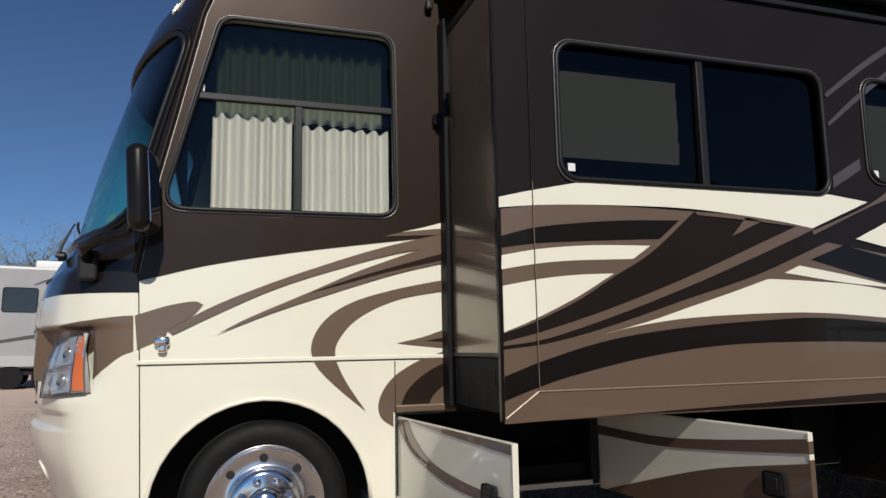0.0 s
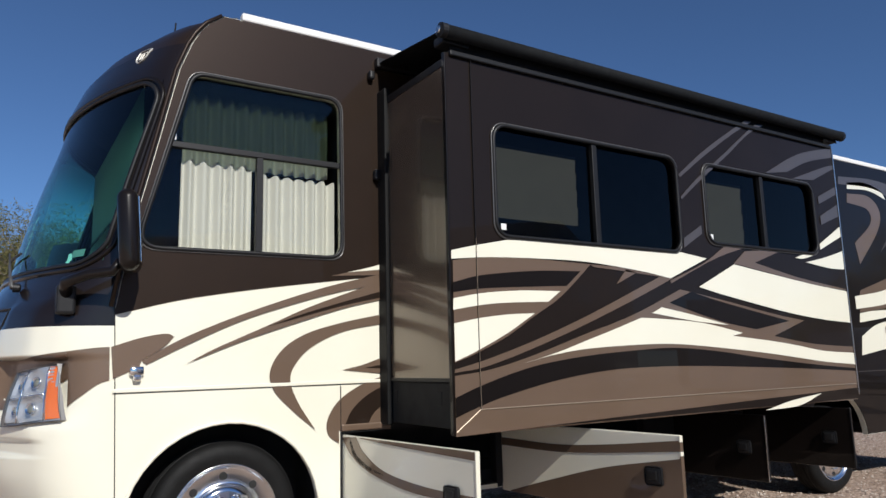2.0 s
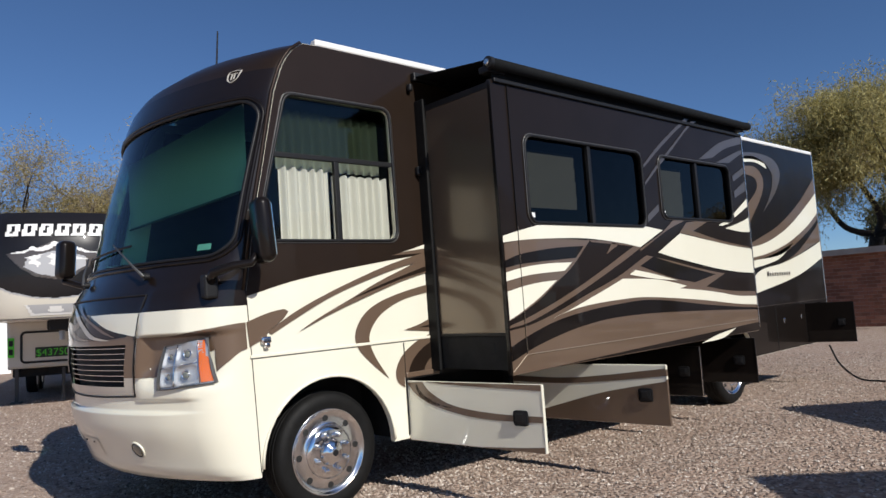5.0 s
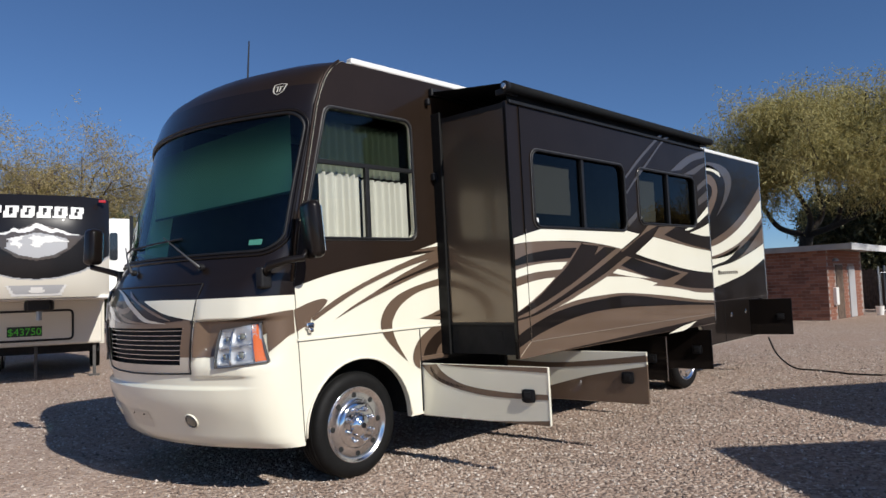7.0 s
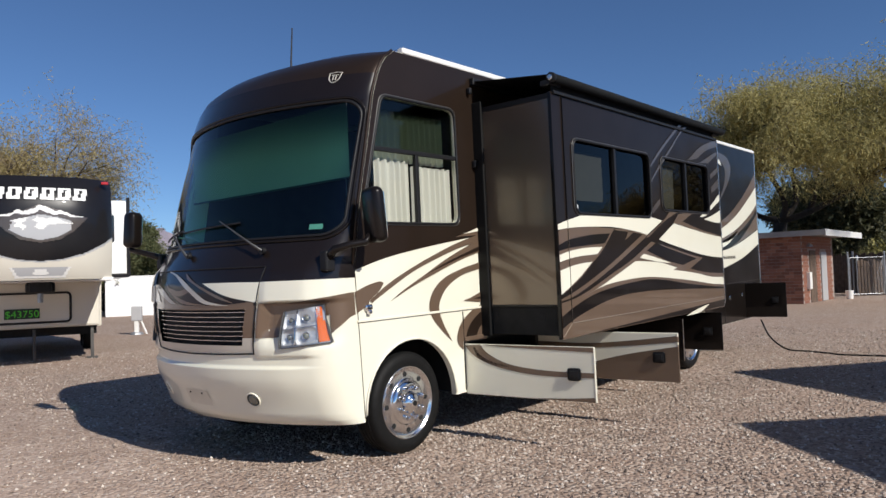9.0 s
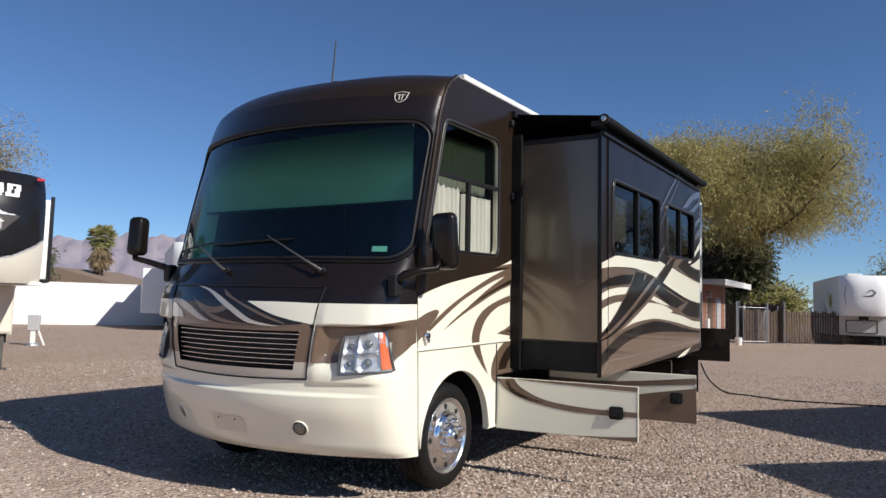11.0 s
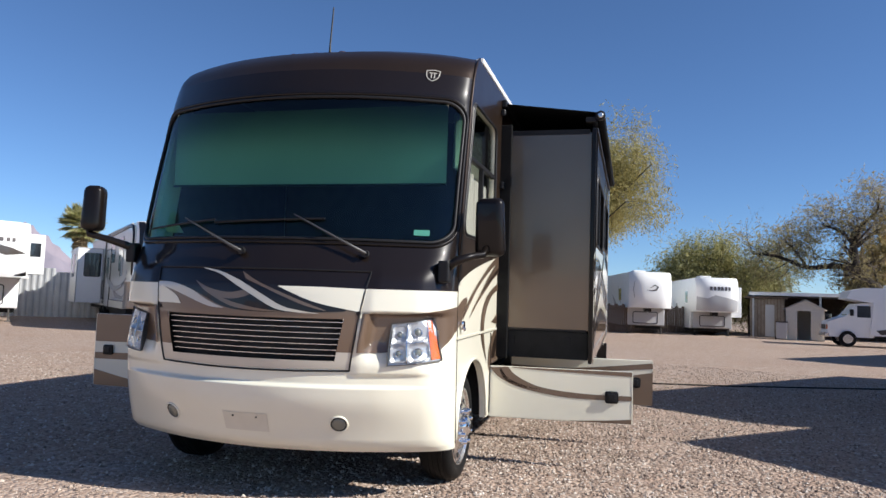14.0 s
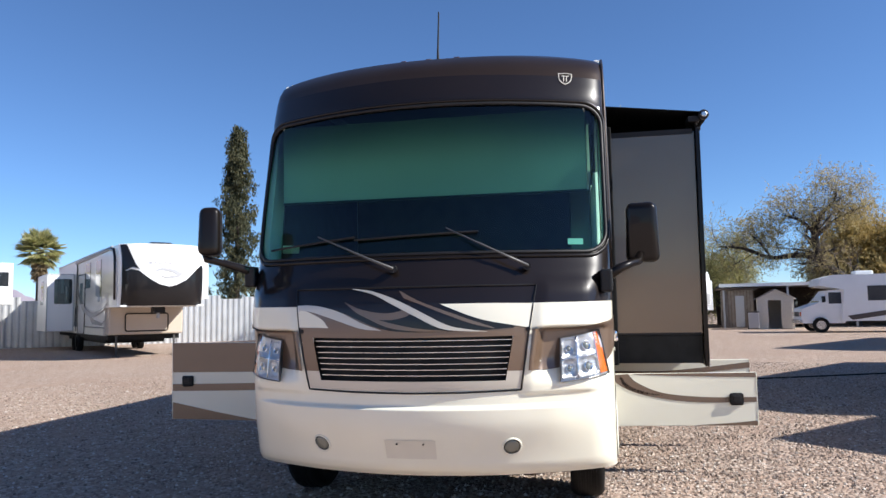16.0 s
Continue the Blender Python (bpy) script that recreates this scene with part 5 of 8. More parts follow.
part("hatch_gap", box(7.2, 7.206, WALL_Y - 0.008, WALL_Y - 0.002, 0.42, 1.02), DARK, side)
part("skirt_line", box(4.8, 9.06, WALL_Y - 0.008, WALL_Y - 0.003, 1.03, 1.036), SLATE, side)

# ---- ground ----
def gravel_material():
    """Crushed stone: cells of several tints, relief, and slow drifts of paler and redder fines."""
    m = bpy.data.materials.new("crushed_gravel")
    m.use_nodes = True
    nt = m.node_tree
    L = nt.links.new
    b = nt.nodes["Principled BSDF"]
    b.inputs["Roughness"].default_value = 0.95
    b.inputs["Specular IOR Level"].default_value = 0.25
    tc = nt.nodes.new("ShaderNodeTexCoord")
    vor = nt.nodes.new("ShaderNodeTexVoronoi")
    vor.inputs["Scale"].default_value = 29
    L(tc.outputs["Object"], vor.inputs["Vector"])
    ramp = nt.nodes.new("ShaderNodeValToRGB")
    cr = ramp.color_ramp
    for p, c in ((0.0, (0.12, 0.088, 0.070)), (0.3, (0.28, 0.208, 0.162)), (0.6, (0.38, 0.294, 0.236)), (0.85, (0.48, 0.395, 0.326)), (1.0, (0.62, 0.55, 0.485))):
        e = cr.elements.new(p) if p not in (0.0, 1.0) else cr.elements[0 if p == 0.0 else -1]
        e.color = (*c, 1)
    sep = nt.nodes.new("ShaderNodeSeparateColor")
    L(vor.outputs["Color"], sep.inputs[0])
    L(sep.outputs[0], ramp.inputs[0])
    n1 = nt.nodes.new("ShaderNodeTexNoise")
    n1.inputs["Scale"].default_value, n1.inputs["Detail"].default_value = 0.28, 7
    L(tc.outputs["Object"], n1.inputs["Vector"])
    fines = nt.nodes.new("ShaderNodeMixRGB")
    fines.inputs[1].default_value, fines.inputs[2].default_value = (0.30, 0.185, 0.13, 1), (0.43, 0.335, 0.27, 1)
    L(n1.outputs["Fac"], fines.inputs[0])
    n2 = nt.nodes.new("ShaderNodeTexNoise")
    n2.inputs["Scale"].default_value, n2.inputs["Detail"].default_value = 1.3, 8
    L(tc.outputs["Object"], n2.inputs["Vector"])
    mr = nt.nodes.new("ShaderNodeMapRange")
    mr.inputs[1].default_value, mr.inputs[2].default_value, mr.inputs[3].default_value, mr.inputs[4].default_value = 0.3, 0.7, 0.2, 0.75
    L(n2.outputs["Fac"], mr.inputs[0])
    mix = nt.nodes.new("ShaderNodeMixRGB")
    L(mr.outputs[0], mix.inputs[0])
    L(ramp.outputs[0], mix.inputs[1])
    L(fines.outputs[0], mix.inputs[2])
    # paler, pinker ground with less relief sets in out in front of the motorhome
    sx = nt.nodes.new("ShaderNodeSeparateXYZ")
    L(tc.outputs["Object"], sx.inputs[0])
    drift = nt.nodes.new("ShaderNodeMath")
    drift.operation = "MULTIPLY_ADD"
    drift.inputs[1].default_value = 5.0
    L(n2.outputs["Fac"], drift.inputs[0])
    L(sx.outputs["X"], drift.inputs[2])
    dr = nt.nodes.new("ShaderNodeMapRange")
    dr.interpolation_type = "SMOOTHSTEP"
    dr.inputs[1].default_value, dr.inputs[2].default_value, dr.inputs[3].default_value, dr.inputs[4].default_value = 3.0, -2.0, 0.0, 0.72
    L(drift.outputs[0], dr.inputs[0])
    pale_front = nt.nodes.new("ShaderNodeMixRGB")
    pale_front.inputs[2].default_value = (0.68, 0.52, 0.425, 1)
    L(dr.outputs[0], pale_front.inputs[0])
    L(mix.outputs[0], pale_front.inputs[1])
    L(pale_front.outputs[0], b.inputs["Base Color"])
    bp = nt.nodes.new("ShaderNodeBump")
    bp.inputs["Strength"].default_value, bp.inputs["Distance"].default_value = 1.0, 0.022
    bp.invert = True
    L(vor.outputs["Distance"], bp.inputs["Height"])
    flat = nt.nodes.new("ShaderNodeMapRange")
    flat.inputs[1].default_value, flat.inputs[2].default_value, flat.inputs[3].default_value, flat.inputs[4].default_value = 0.0, 0.72, 1.0, 0.5
    L(dr.outputs[0], flat.inputs[0])
    L(flat.outputs[0], bp.inputs["Strength"])
    L(bp.outputs[0], b.inputs["Normal"])
    return m


GRAVEL = gravel_material()
b = bmesh.new()
ring = [6, 12, 25, 50, 120, 400, 1500, 4500]
c0 = b.verts.new((2, 6, 0))
prev = None
for r in ring:
    cur = [b.verts.new((2 + r * math.cos(2 * math.pi * i / 48), 6 + r * math.sin(2 * math.pi * i / 48), 0)) for i in range(48)]
    for i in range(48):
        if prev is None:
            b.faces.new((c0, cur[i], cur[(i + 1) % 48]))
        else:
            b.faces.new((prev[i], cur[i], cur[(i + 1) % 48], prev[(i + 1) % 48]))
    prev = cur
tagged(obj("ground", b, GRAVEL), "pinkish tan crushed gravel lot", "ground", kind="structure")

# loose stones on top of the gravel
STONE = bpy.data.materials.new("loose_stone")
STONE.use_nodes = True
nt = STONE.node_tree
geo = nt.nodes.new("ShaderNodeNewGeometry")
rmp = nt.nodes.new("ShaderNodeValToRGB")
for p, c in ((0.0, (0.17, 0.128, 0.104)), (0.35, (0.31, 0.236, 0.187)), (0.75, (0.43, 0.35, 0.286)), (1.0, (0.62, 0.55, 0.485))):
    e = rmp.color_ramp.elements.new(p) if p not in (0.0, 1.0) else rmp.color_ramp.elements[0 if p == 0.0 else -1]
    e.color = (*c, 1)
nt.links.new(geo.outputs["Random Per Island"], rmp.inputs[0])
nt.links.new(rmp.outputs[0], nt.nodes["Principled BSDF"].inputs["Base Color"])
nt.nodes["Principled BSDF"].inputs["Roughness"].default_value = 0.9
rng = np.random.default_rng(4)
N = 130000
u = rng.random(N) ** 0.75
ang = rng.random(N) * 2 * math.pi
px, py = 1.5 + 13.0 * u * np.cos(ang), 4.0 + 12.0 * u * np.sin(ang)
sz = (0.007 + 0.014 * rng.random(N) ** 2) * np.where((px < -0.5) & (rng.random(N) < 0.6), 0.45, 1.0)
octa = np.array([(1, 0, 0), (0, 1, 0), (-1, 0, 0), (0, -1, 0), (0, 0, 1), (0, 0, -0.6)], float)
faces = np.array([(0, 1, 4), (1, 2, 4), (2, 3, 4), (3, 0, 4), (1, 0, 5), (2, 1, 5), (3, 2, 5), (0, 3, 5)])
V = octa[None] * (0.7 + 0.6 * rng.random((N, 6, 1))) * sz[:, None, None] * np.stack([np.ones(N), 0.65 + 0.35 * rng.random(N), 0.55 + 0.3 * rng.random(N)], 1)[:, None]
ca, sa = np.cos(ang * 7), np.sin(ang * 7)
V = np.stack([V[..., 0] * ca[:, None] - V[..., 1] * sa[:, None] + px[:, None], V[..., 0] * sa[:, None] + V[..., 1] * ca[:, None] + py[:, None], V[..., 2] + 0.3 * sz[:, None]], -1)
F = faces[None] + 6 * np.arange(N)[:, None, None]
me = bpy.data.meshes.new("loose_stones")
me.from_pydata(V.reshape(-1, 3).tolist(), [], F.reshape(-1, 3).tolist())
me.materials.append(STONE)
tagged(new("loose_stones", me), "loose crushed stones on the gravel", "gravel", kind="stuff")

# ---- other trailers on the lot ----
TRW = mat("white_fibreglass", (0.84, 0.84, 0.83), 0.4, coat=0.3, vary=0.04, scale=1.5)
TRGREY = mat("grey_fibreglass", (0.42, 0.42, 0.43), 0.4, coat=0.3, vary=0.05, scale=1.5)
# white fibreglass darkened for the shade on one trailer's side
TRSHADE = mat("shaded_white_fibreglass", (0.50, 0.485, 0.45), 0.3, coat=0.6, vary=0.10, scale=0.8)
TRTAN = mat("tan_fibreglass", (0.50, 0.43, 0.35), 0.45, vary=0.05, scale=1.5)
TRBLACK = mat("black_fibreglass", (0.011, 0.010, 0.011), 0.35, coat=0.35, spec=0.25, vary=0.1)
TRCREAM = mat("cream_fibreglass", (0.66, 0.62, 0.53), 0.45, vary=0.04, scale=1.5)
GREENP = mat("green_number_card", (0.10, 0.62, 0.04), 0.6)
METAL = mat("galvanised_steel", (0.45, 0.46, 0.47), 0.4, metal=0.8, vary=0.15)
LEG = mat("dull_steel_leg", (0.09, 0.085, 0.08), 0.6, metal=0.3, vary=0.3, scale=6)
SMOKE = mat("smoked_window", (0.02, 0.022, 0.025), 0.12, coat=1.0)


def cap_skin(hw, z0, z1, depth, n=20, m=12, square=4.0, lean=0.0, out=0.0, keep=None, tall=0.5):
    """A moulded front cap: bowed across, rolled back at its top and bottom."""
    b = bmesh.new()
    g = []
    for i in range(m + 1):
        z = z0 + (z1 - z0) * i / m
        w = (z - z0) / (z1 - z0) * 2 - 1
        row = []
        for j in range(n + 1):
            y = hw * math.sin(math.pi / 2 * (2 * j / n - 1))
            a = abs(y) / hw
            x = depth * (0.55 * a ** square + 0.12 * a * a) + depth * (tall * max(0, w) ** 3.2 + 0.25 * max(0, -w) ** 3) + lean * (w + 1)
            row.append(b.verts.new((min(x, depth * 1.25) - out, y, z)))
        g.append(row)
    for i in range(m):
        for j in range(n):
            c = (g[i][j].co + g[i + 1][j + 1].co) / 2
            if keep is None or keep(c.y, c.z):
                b.faces.new((g[i][j], g[i + 1][j], g[i + 1][j + 1], g[i][j + 1]))
    bmesh.ops.delete(b, geom=[v for v in b.verts if not v.link_faces], context="VERTS")
    return b


def fifth_wheel(label, place, heading, top=3.75, length=9.0, cap=TRW, lower=TRTAN, body=TRW, low_z=0.62, under=1.62, depth=0.9, neck=2.2, hw=1.22, group="parked trailers", door_y=0.0):
    """A goose-neck trailer, nose towards its own -x; heading turns its tail's direction (degrees from +x)."""
    t = thing("fifth_wheel_trailer", label, "trailer", pose(place[0], place[1], 0, 0, 0, heading), group)
    part("front_cap", cap_skin(hw, under, top, depth), cap, t, smooth=True)
    # side profile with the raised neck
    prof = [(depth * 1.27, under + 0.02), (neck, under), (neck + 0.1, low_z), (length, low_z), (length, top - 0.12), (length - 0.12, top), (depth * 1.27, top - 0.01)]
    edge = []
    for i in range(13):
        w = i / 6 - 1
        edge.append((min(depth * 1.25, depth * (0.67 + 0.5 * max(0, w) ** 3.2 + 0.25 * max(0, -w) ** 3)), under + (top - under) * i / 12))
    for y0, y1 in ((-hw, -hw + 0.02), (hw - 0.02, hw)):
        part("cap_side", plate([edge + [(depth * 1.27, top), (depth * 1.27, under)]], y0, y1), cap, t)
    part("body", plate([prof], -hw, hw), body, t)
    part("lower_front", box(neck - 0.35, neck + 0.2, -hw + 0.06, hw - 0.06, low_z + 0.03, under, 0.05), lower, t, smooth=False)
    d = part("baggage_door", box(neck - 0.365, neck - 0.345, door_y - 0.70, door_y + 0.70, low_z + 0.15 * (under - low_z), under - 0.24 * (under - low_z), 0.008), lower, t)
    part("door_seal", tube([(neck - 0.368, y, z) for y, z in rounded(door_y - 0.70, door_y + 0.70, low_z + 0.15 * (under - low_z), under - 0.24 * (under - low_z), 0.08, 5)], 0.022, 6, True), PLASTIC, d)
    part("hitch_box", box(0.9, 1.35, -0.18, 0.18, under - 0.22, under + 0.02, 0.02), PLASTIC, t)
    part("king_pin", lathe([(0.05, under - 0.40), (0.05, under - 0.2)], 12, "Z", (1.1, 0, 0)), METAL, t)
    part("cap_rail", box(depth * 0.6, neck, -hw - 0.012, hw + 0.012, under - 0.03, under + 0.03, 0.01), WHITE, t)
    for s in (-1, 1):
        part("landing_leg", box(neck - 0.25, neck - 0.17, s * 0.95 - 0.03, s * 0.95 + 0.03, 0.03, low_z + 0.05), LEG, t)
        part("leg_foot", box(neck - 0.31, neck - 0.11, s * 0.95 - 0.1, s * 0.95 + 0.1, 0.0, 0.03), LEG, t)
        for x in (length * 0.62, length * 0.62 + 0.9):
            wl = part("wheel", lathe([(0.22, -0.1), (0.36, -0.1), (0.37, -0.07), (0.37, 0.07), (0.36, 0.1), (0.22, 0.1)], 24, "Y", (x, s * (hw - 0.12), 0.37), caps=(False, False)), RUBBER, t, smooth=True)
            part("wheel_rim", lathe([(0.22, -0.09), (0.2, -0.07), (0.05, -0.1), (0.02, -0.1)], 20, "Y", (x, s * (hw - 0.12), 0.37)), WHITE, wl)
        part("side_window", box(neck + 0.7, neck + 1.35, s * (hw + 0.001), s * (hw + 0.012), 1.9, 2.6, 0.004) if s > 0 else box(neck + 0.7, neck + 1.35, -hw - 0.012, -hw - 0.001, 1.9, 2.6, 0.004), SMOKE, t)
    part("underframe", box(neck, length, -hw + 0.1, hw - 0.1, low_z - 0.15, low_z + 0.01), DARK, t)
    part("roof_unit", box(3.2, 4.1, -0.38, 0.38, top - 0.01, top + 0.24, 0.09, 3), WHITE, t)
    return t


def cap_mark(t, material, loop, hw, z0, z1, depth, name="cap_panel", sub=None, out=0.012):
    """A painted field on a front cap, from an outline of (y, z)."""
    def inside(y, z):
        c = False
        for i in range(len(loop)):
            (a, p), (q, r) = loop[i - 1], loop[i]
            if (p > z) != (r > z) and y < (q - a) * (z - p) / (r - p) + a:
                c = not c
        return c
    part(name, cap_skin(hw, z0, z1, depth, 120, 110, out=out, keep=inside), material, t, smooth=True)


# black-capped trailer with a mountain picture
A = fifth_wheel("black and cream fifth-wheel trailer with mountain mural", (1.0, 12.78), 70.7, 3.43, 9.0, TRBLACK, TRCREAM, TRCREAM, 0.645, 1.61, 0.72, 2.95, 1.15, door_y=0.15)
CAP_A = (1.15, 1.61, 3.43, 0.72)


def cap_a(material, loop, name="cap_panel", out=0.012, wide=0.83):
    cap_mark(A, material, [(y * wide, 1.61 + 0.879 * (z - 1.83)) for y, z in loop], *CAP_A, name, out=out)


cap_a(TRCREAM, [(-1.23, 1.82), (-1.23, 2.66), (-1.05, 2.50), (-0.7, 2.30), (-0.35, 2.20), (0, 2.17), (0.35, 2.20), (0.7, 2.30), (1.05, 2.50), (1.23, 2.66), (1.23, 1.82)], wide=0.945)
cap_a(TRGREY, [(-1.23, 2.70), (-1.05, 2.54), (-0.7, 2.335), (-0.35, 2.225), (0, 2.19), (0.35, 2.225), (0.7, 2.335), (1.05, 2.54), (1.23, 2.70), (1.23, 2.66), (1.05, 2.50), (0.7, 2.30), (0.35, 2.20), (0, 2.17), (-0.35, 2.20), (-0.7, 2.30), (-1.05, 2.50), (-1.23, 2.66)], "cap_line", 0.014, 0.945)
cap_a(SLATE, [(-0.88, 3.05), (-0.6, 3.10), (-0.3, 3.2), (0.02, 3.29), (0.3, 3.17), (0.6, 3.10), (0.88, 3.05), (0.62, 2.78), (0.35, 2.61), (0, 2.55), (-0.35, 2.61), (-0.62, 2.78)], "mural", 0.016)
cap_a(TRGREY, [(-0.55, 2.98), (-0.3, 3.05), (0.0, 3.1), (0.25, 3.03), (0.5, 2.95), (0.55, 2.80), (0.32, 2.66), (0, 2.60), (-0.32, 2.66), (-0.55, 2.80)], "mural_slope", 0.018)
for ridge in ([(-0.86, 3.05), (-0.62, 3.085), (-0.5, 3.13), (-0.36, 3.19), (-0.30, 3.16), (-0.18, 3.21), (-0.05, 3.27), (0.02, 3.285), (0.10, 3.22), (0.2, 3.18), (0.32, 3.15), (0.40, 3.19), (0.52, 3.11), (0.7, 3.08), (0.86, 3.05), (0.70, 3.05), (0.55, 3.05), (0.42, 3.12), (0.30, 3.09), (0.18, 3.10), (0.08, 3.13), (0.0, 3.19), (-0.12, 3.14), (-0.26, 3.09), (-0.40, 3.12), (-0.55, 3.05)],
              [(-0.60, 2.93), (-0.42, 2.97), (-0.28, 3.04), (-0.10, 3.02), (0.05, 3.05), (0.14, 2.99), (0.05, 2.93), (0.10, 2.84), (-0.05, 2.80), (-0.14, 2.90), (-0.26, 2.90), (-0.36, 2.93)],
              [(0.22, 3.03), (0.36, 3.02), (0.52, 2.97), (0.42, 2.93), (0.47, 2.86), (0.36, 2.84), (0.30, 2.78), (0.25, 2.86), (0.33, 2.93), (0.26, 2.97)]):
    cap_a(WHITE, ridge, "mural_snow", 0.020)
for i in range(6):
    y = 0.90 - 0.30 * i
    cap_a(WHITE, [(y, 3.40), (y - 0.24, 3.40), (y - 0.28, 3.63), (y - 0.04, 3.63)], "letter_bar", 0.016)
    cap_a(TRBLACK, [(y - 0.09, 3.44), (y - 0.15, 3.44), (y - 0.18, 3.59), (y - 0.12, 3.59)], "letter_gap", 0.020)
cap_a(TRGREY, [(-0.5, 2.07), (0.5, 2.07), (0.40, 1.90), (-0.40, 1.90)], "hitch_panel", 0.016)
cap_a(WHITE, [(-0.56, 2.08), (-0.50, 2.08), (-0.40, 1.90), (0.40, 1.90), (0.50, 2.08), (0.56, 2.08), (0.44, 1.86), (-0.44, 1.86)], "hitch_frame", 0.020)
cap_a(WHITE, [(-0.14, 1.96), (-0.10, 2.03), (0.10, 2.03), (0.14, 1.96), (0.10, 1.93), (-0.10, 1.93)], "emblem", 0.022)
card = part("number_card", box(2.572, 2.583, 0.0, 0.61, 0.875, 1.075), mat("black_price_card", (0.012, 0.03, 0.010), 0.5), A, "black card with green price figures")
fc = bpy.data.curves.new("price", "FONT")
fc.body = "$43750"
fc.size, fc.extrude, fc.align_x = 0.195, 0.002, "CENTER"
fo = bpy.data.objects.new("price", fc)
figures = bpy.data.meshes.new_from_object(fo)
bpy.data.objects.remove(fo)
figures.materials.append(GREENP)
fig = new("price_figures", figures)
fig.parent = card
fig.matrix_basis = Matrix.Translation((2.568, 0.305, 0.905)) @ Matrix(((0, 0, -1, 0), (-1, 0, 0, 0), (0, 1, 0, 0), (0, 0, 0, 1)))
card = part("number_card", box(2.578, 2.589, 0.97, 1.08, 0.90, 1.28), GREENP, A, "green number card")
for z in (0.95, 1.12):
    part("figure_bar", box(2.574, 2.579, 0.99, 1.06, z, z + 0.11), PLASTIC, card)
part("corner_marker", box(0.38, 0.48, -1.09, -0.97, 3.32, 3.37, 0.01), REDLENS, A)
part("pin_box", box(1.0, 1.6, -0.24, 0.24, 1.38, 1.58, 0.05), PLASTIC, A)
part("jack_post", tube([(2.4, 0.1, 0.03), (2.4, 0.1, 0.66)], 0.03, 8), LEG, A)
sl = part("slide_room", box(3.0, 6.2, -1.68, -1.15, 1.74, 3.33, 0.02), TRW, A, "white slide-out with black edge")
part("slide_edge", box(2.97, 3.01, -1.73, -1.66, 1.68, 3.40, 0.01), TRBLACK, sl)
part("slide_sill", box(2.96, 6.2, -1.70, -1.15, 1.66, 1.74, 0.01), TRBLACK, sl)
part("slide_window", plate([rounded(-1.42, -1.26, 2.42, 3.02, 0.05, 5)], 2.985, 3.0, "yz"), SMOKE, sl)

# white trailer with a grey lower cap
# grey body colour stands in for shade on the white trailer's side
M = fifth_wheel("white fifth-wheel trailer with open slide-out", (15.8, 24.95), 55, 3.8, 10.0, TRW, TRW, TRGREY, 0.5, 1.72, 0.8, 2.2, 1.28)
cap_mark(M, SLATE, [(-1.1, 2.62), (-0.6, 2.80), (-0.1, 2.92), (0.4, 2.80), (0.9, 2.62), (0.5, 2.55), (0.1, 2.66), (-0.4, 2.52)], 1.28, 1.72, 3.8, 0.8, "mural")
cap_mark(M, TRBLACK, [(-1.2, 1.78), (-1.2, 1.95), (-0.8, 1.82), (-0.75, 1.78)], 1.28, 1.72, 3.8, 0.8)
cap_mark(M, TRBLACK, [(1.2, 1.78), (1.2, 1.95), (0.8, 1.82), (0.75, 1.78)], 1.28, 1.72, 3.8, 0.8)
cap_mark(M, SLATE, [(1.2, 2.55), (1.2, 2.78), (0.75, 2.68), (0.75, 2.62)], 1.28, 1.72, 3.8, 0.8)
for i in range(7):
    y = 0.62 - 0.2 * i
    cap_mark(M, SLATE, [(y, 3.02), (y - 0.13, 3.02), (y - 0.13, 3.17), (y, 3.17)], 1.28, 1.72, 3.8, 0.8, "letter_bar")
sl = part("slide_room", box(2.9, 6.0, 1.27, 2.40, 0.72, 2.72, 0.02), TRW, M, "white slide-out room")
part("slide_room_right", box(2.2, 6.4, -2.1, -1.26, 1.9, 3.5, 0.02), TRW, M)
part("slide_window", box(2.186, 2.2, -1.95, -1.55, 2.6, 3.15, 0.004), SMOKE, M)
part("entry_door", box(2.3, 2.85, 1.281, 1.295, 0.8, 2.6, 0.004), TRGREY, M)

# black and white trailer with a tan hatch
C = fifth_wheel("white and black fifth-wheel trailer with tan storage hatch", (15.52, 16.9), 46.7, 3.69, 14.0, TRW, TRTAN, TRSHADE, 0.72, 1.70, 0.80, 2.93, 1.28)
CAP_C = (1.28, 1.70, 3.69, 0.80)
cap_mark(C, TRBLACK, [(-1.26, 1.69), (-1.26, 2.95), (-1.16, 3.03), (-0.95, 2.86), (-0.6, 2.52), (-0.3, 2.36), (-0.05, 2.30), (0.25, 2.38), (0.55, 2.56), (0.82, 2.79), (1.02, 2.86), (1.16, 2.80), (1.26, 2.95), (1.26, 1.69)], *CAP_C)
cap_mark(C, TRBLACK, [(1.26, 2.75), (1.26, 3.68), (1.10, 3.68), (1.02, 3.3), (0.93, 3.02), (0.80, 2.84), (1.0, 2.92), (1.14, 2.84)], *CAP_C, "cap_arch")
cap_mark(C, TRGREY, [(-0.50, 2.72), (-0.2, 2.86), (0.15, 2.90), (0.42, 2.80), (0.12, 2.82), (-0.15, 2.76), (-0.32, 2.66), (0.05, 2.62), (0.35, 2.68), (0.0, 2.56), (-0.35, 2.60)], *CAP_C, "mural")
for i in range(8):
    y = 0.56 - 0.15 * i
    cap_mark(C, TRGREY, [(y, 3.02), (y - 0.09, 3.02), (y - 0.09, 3.10), (y, 3.10)], *CAP_C, "letter_bar")
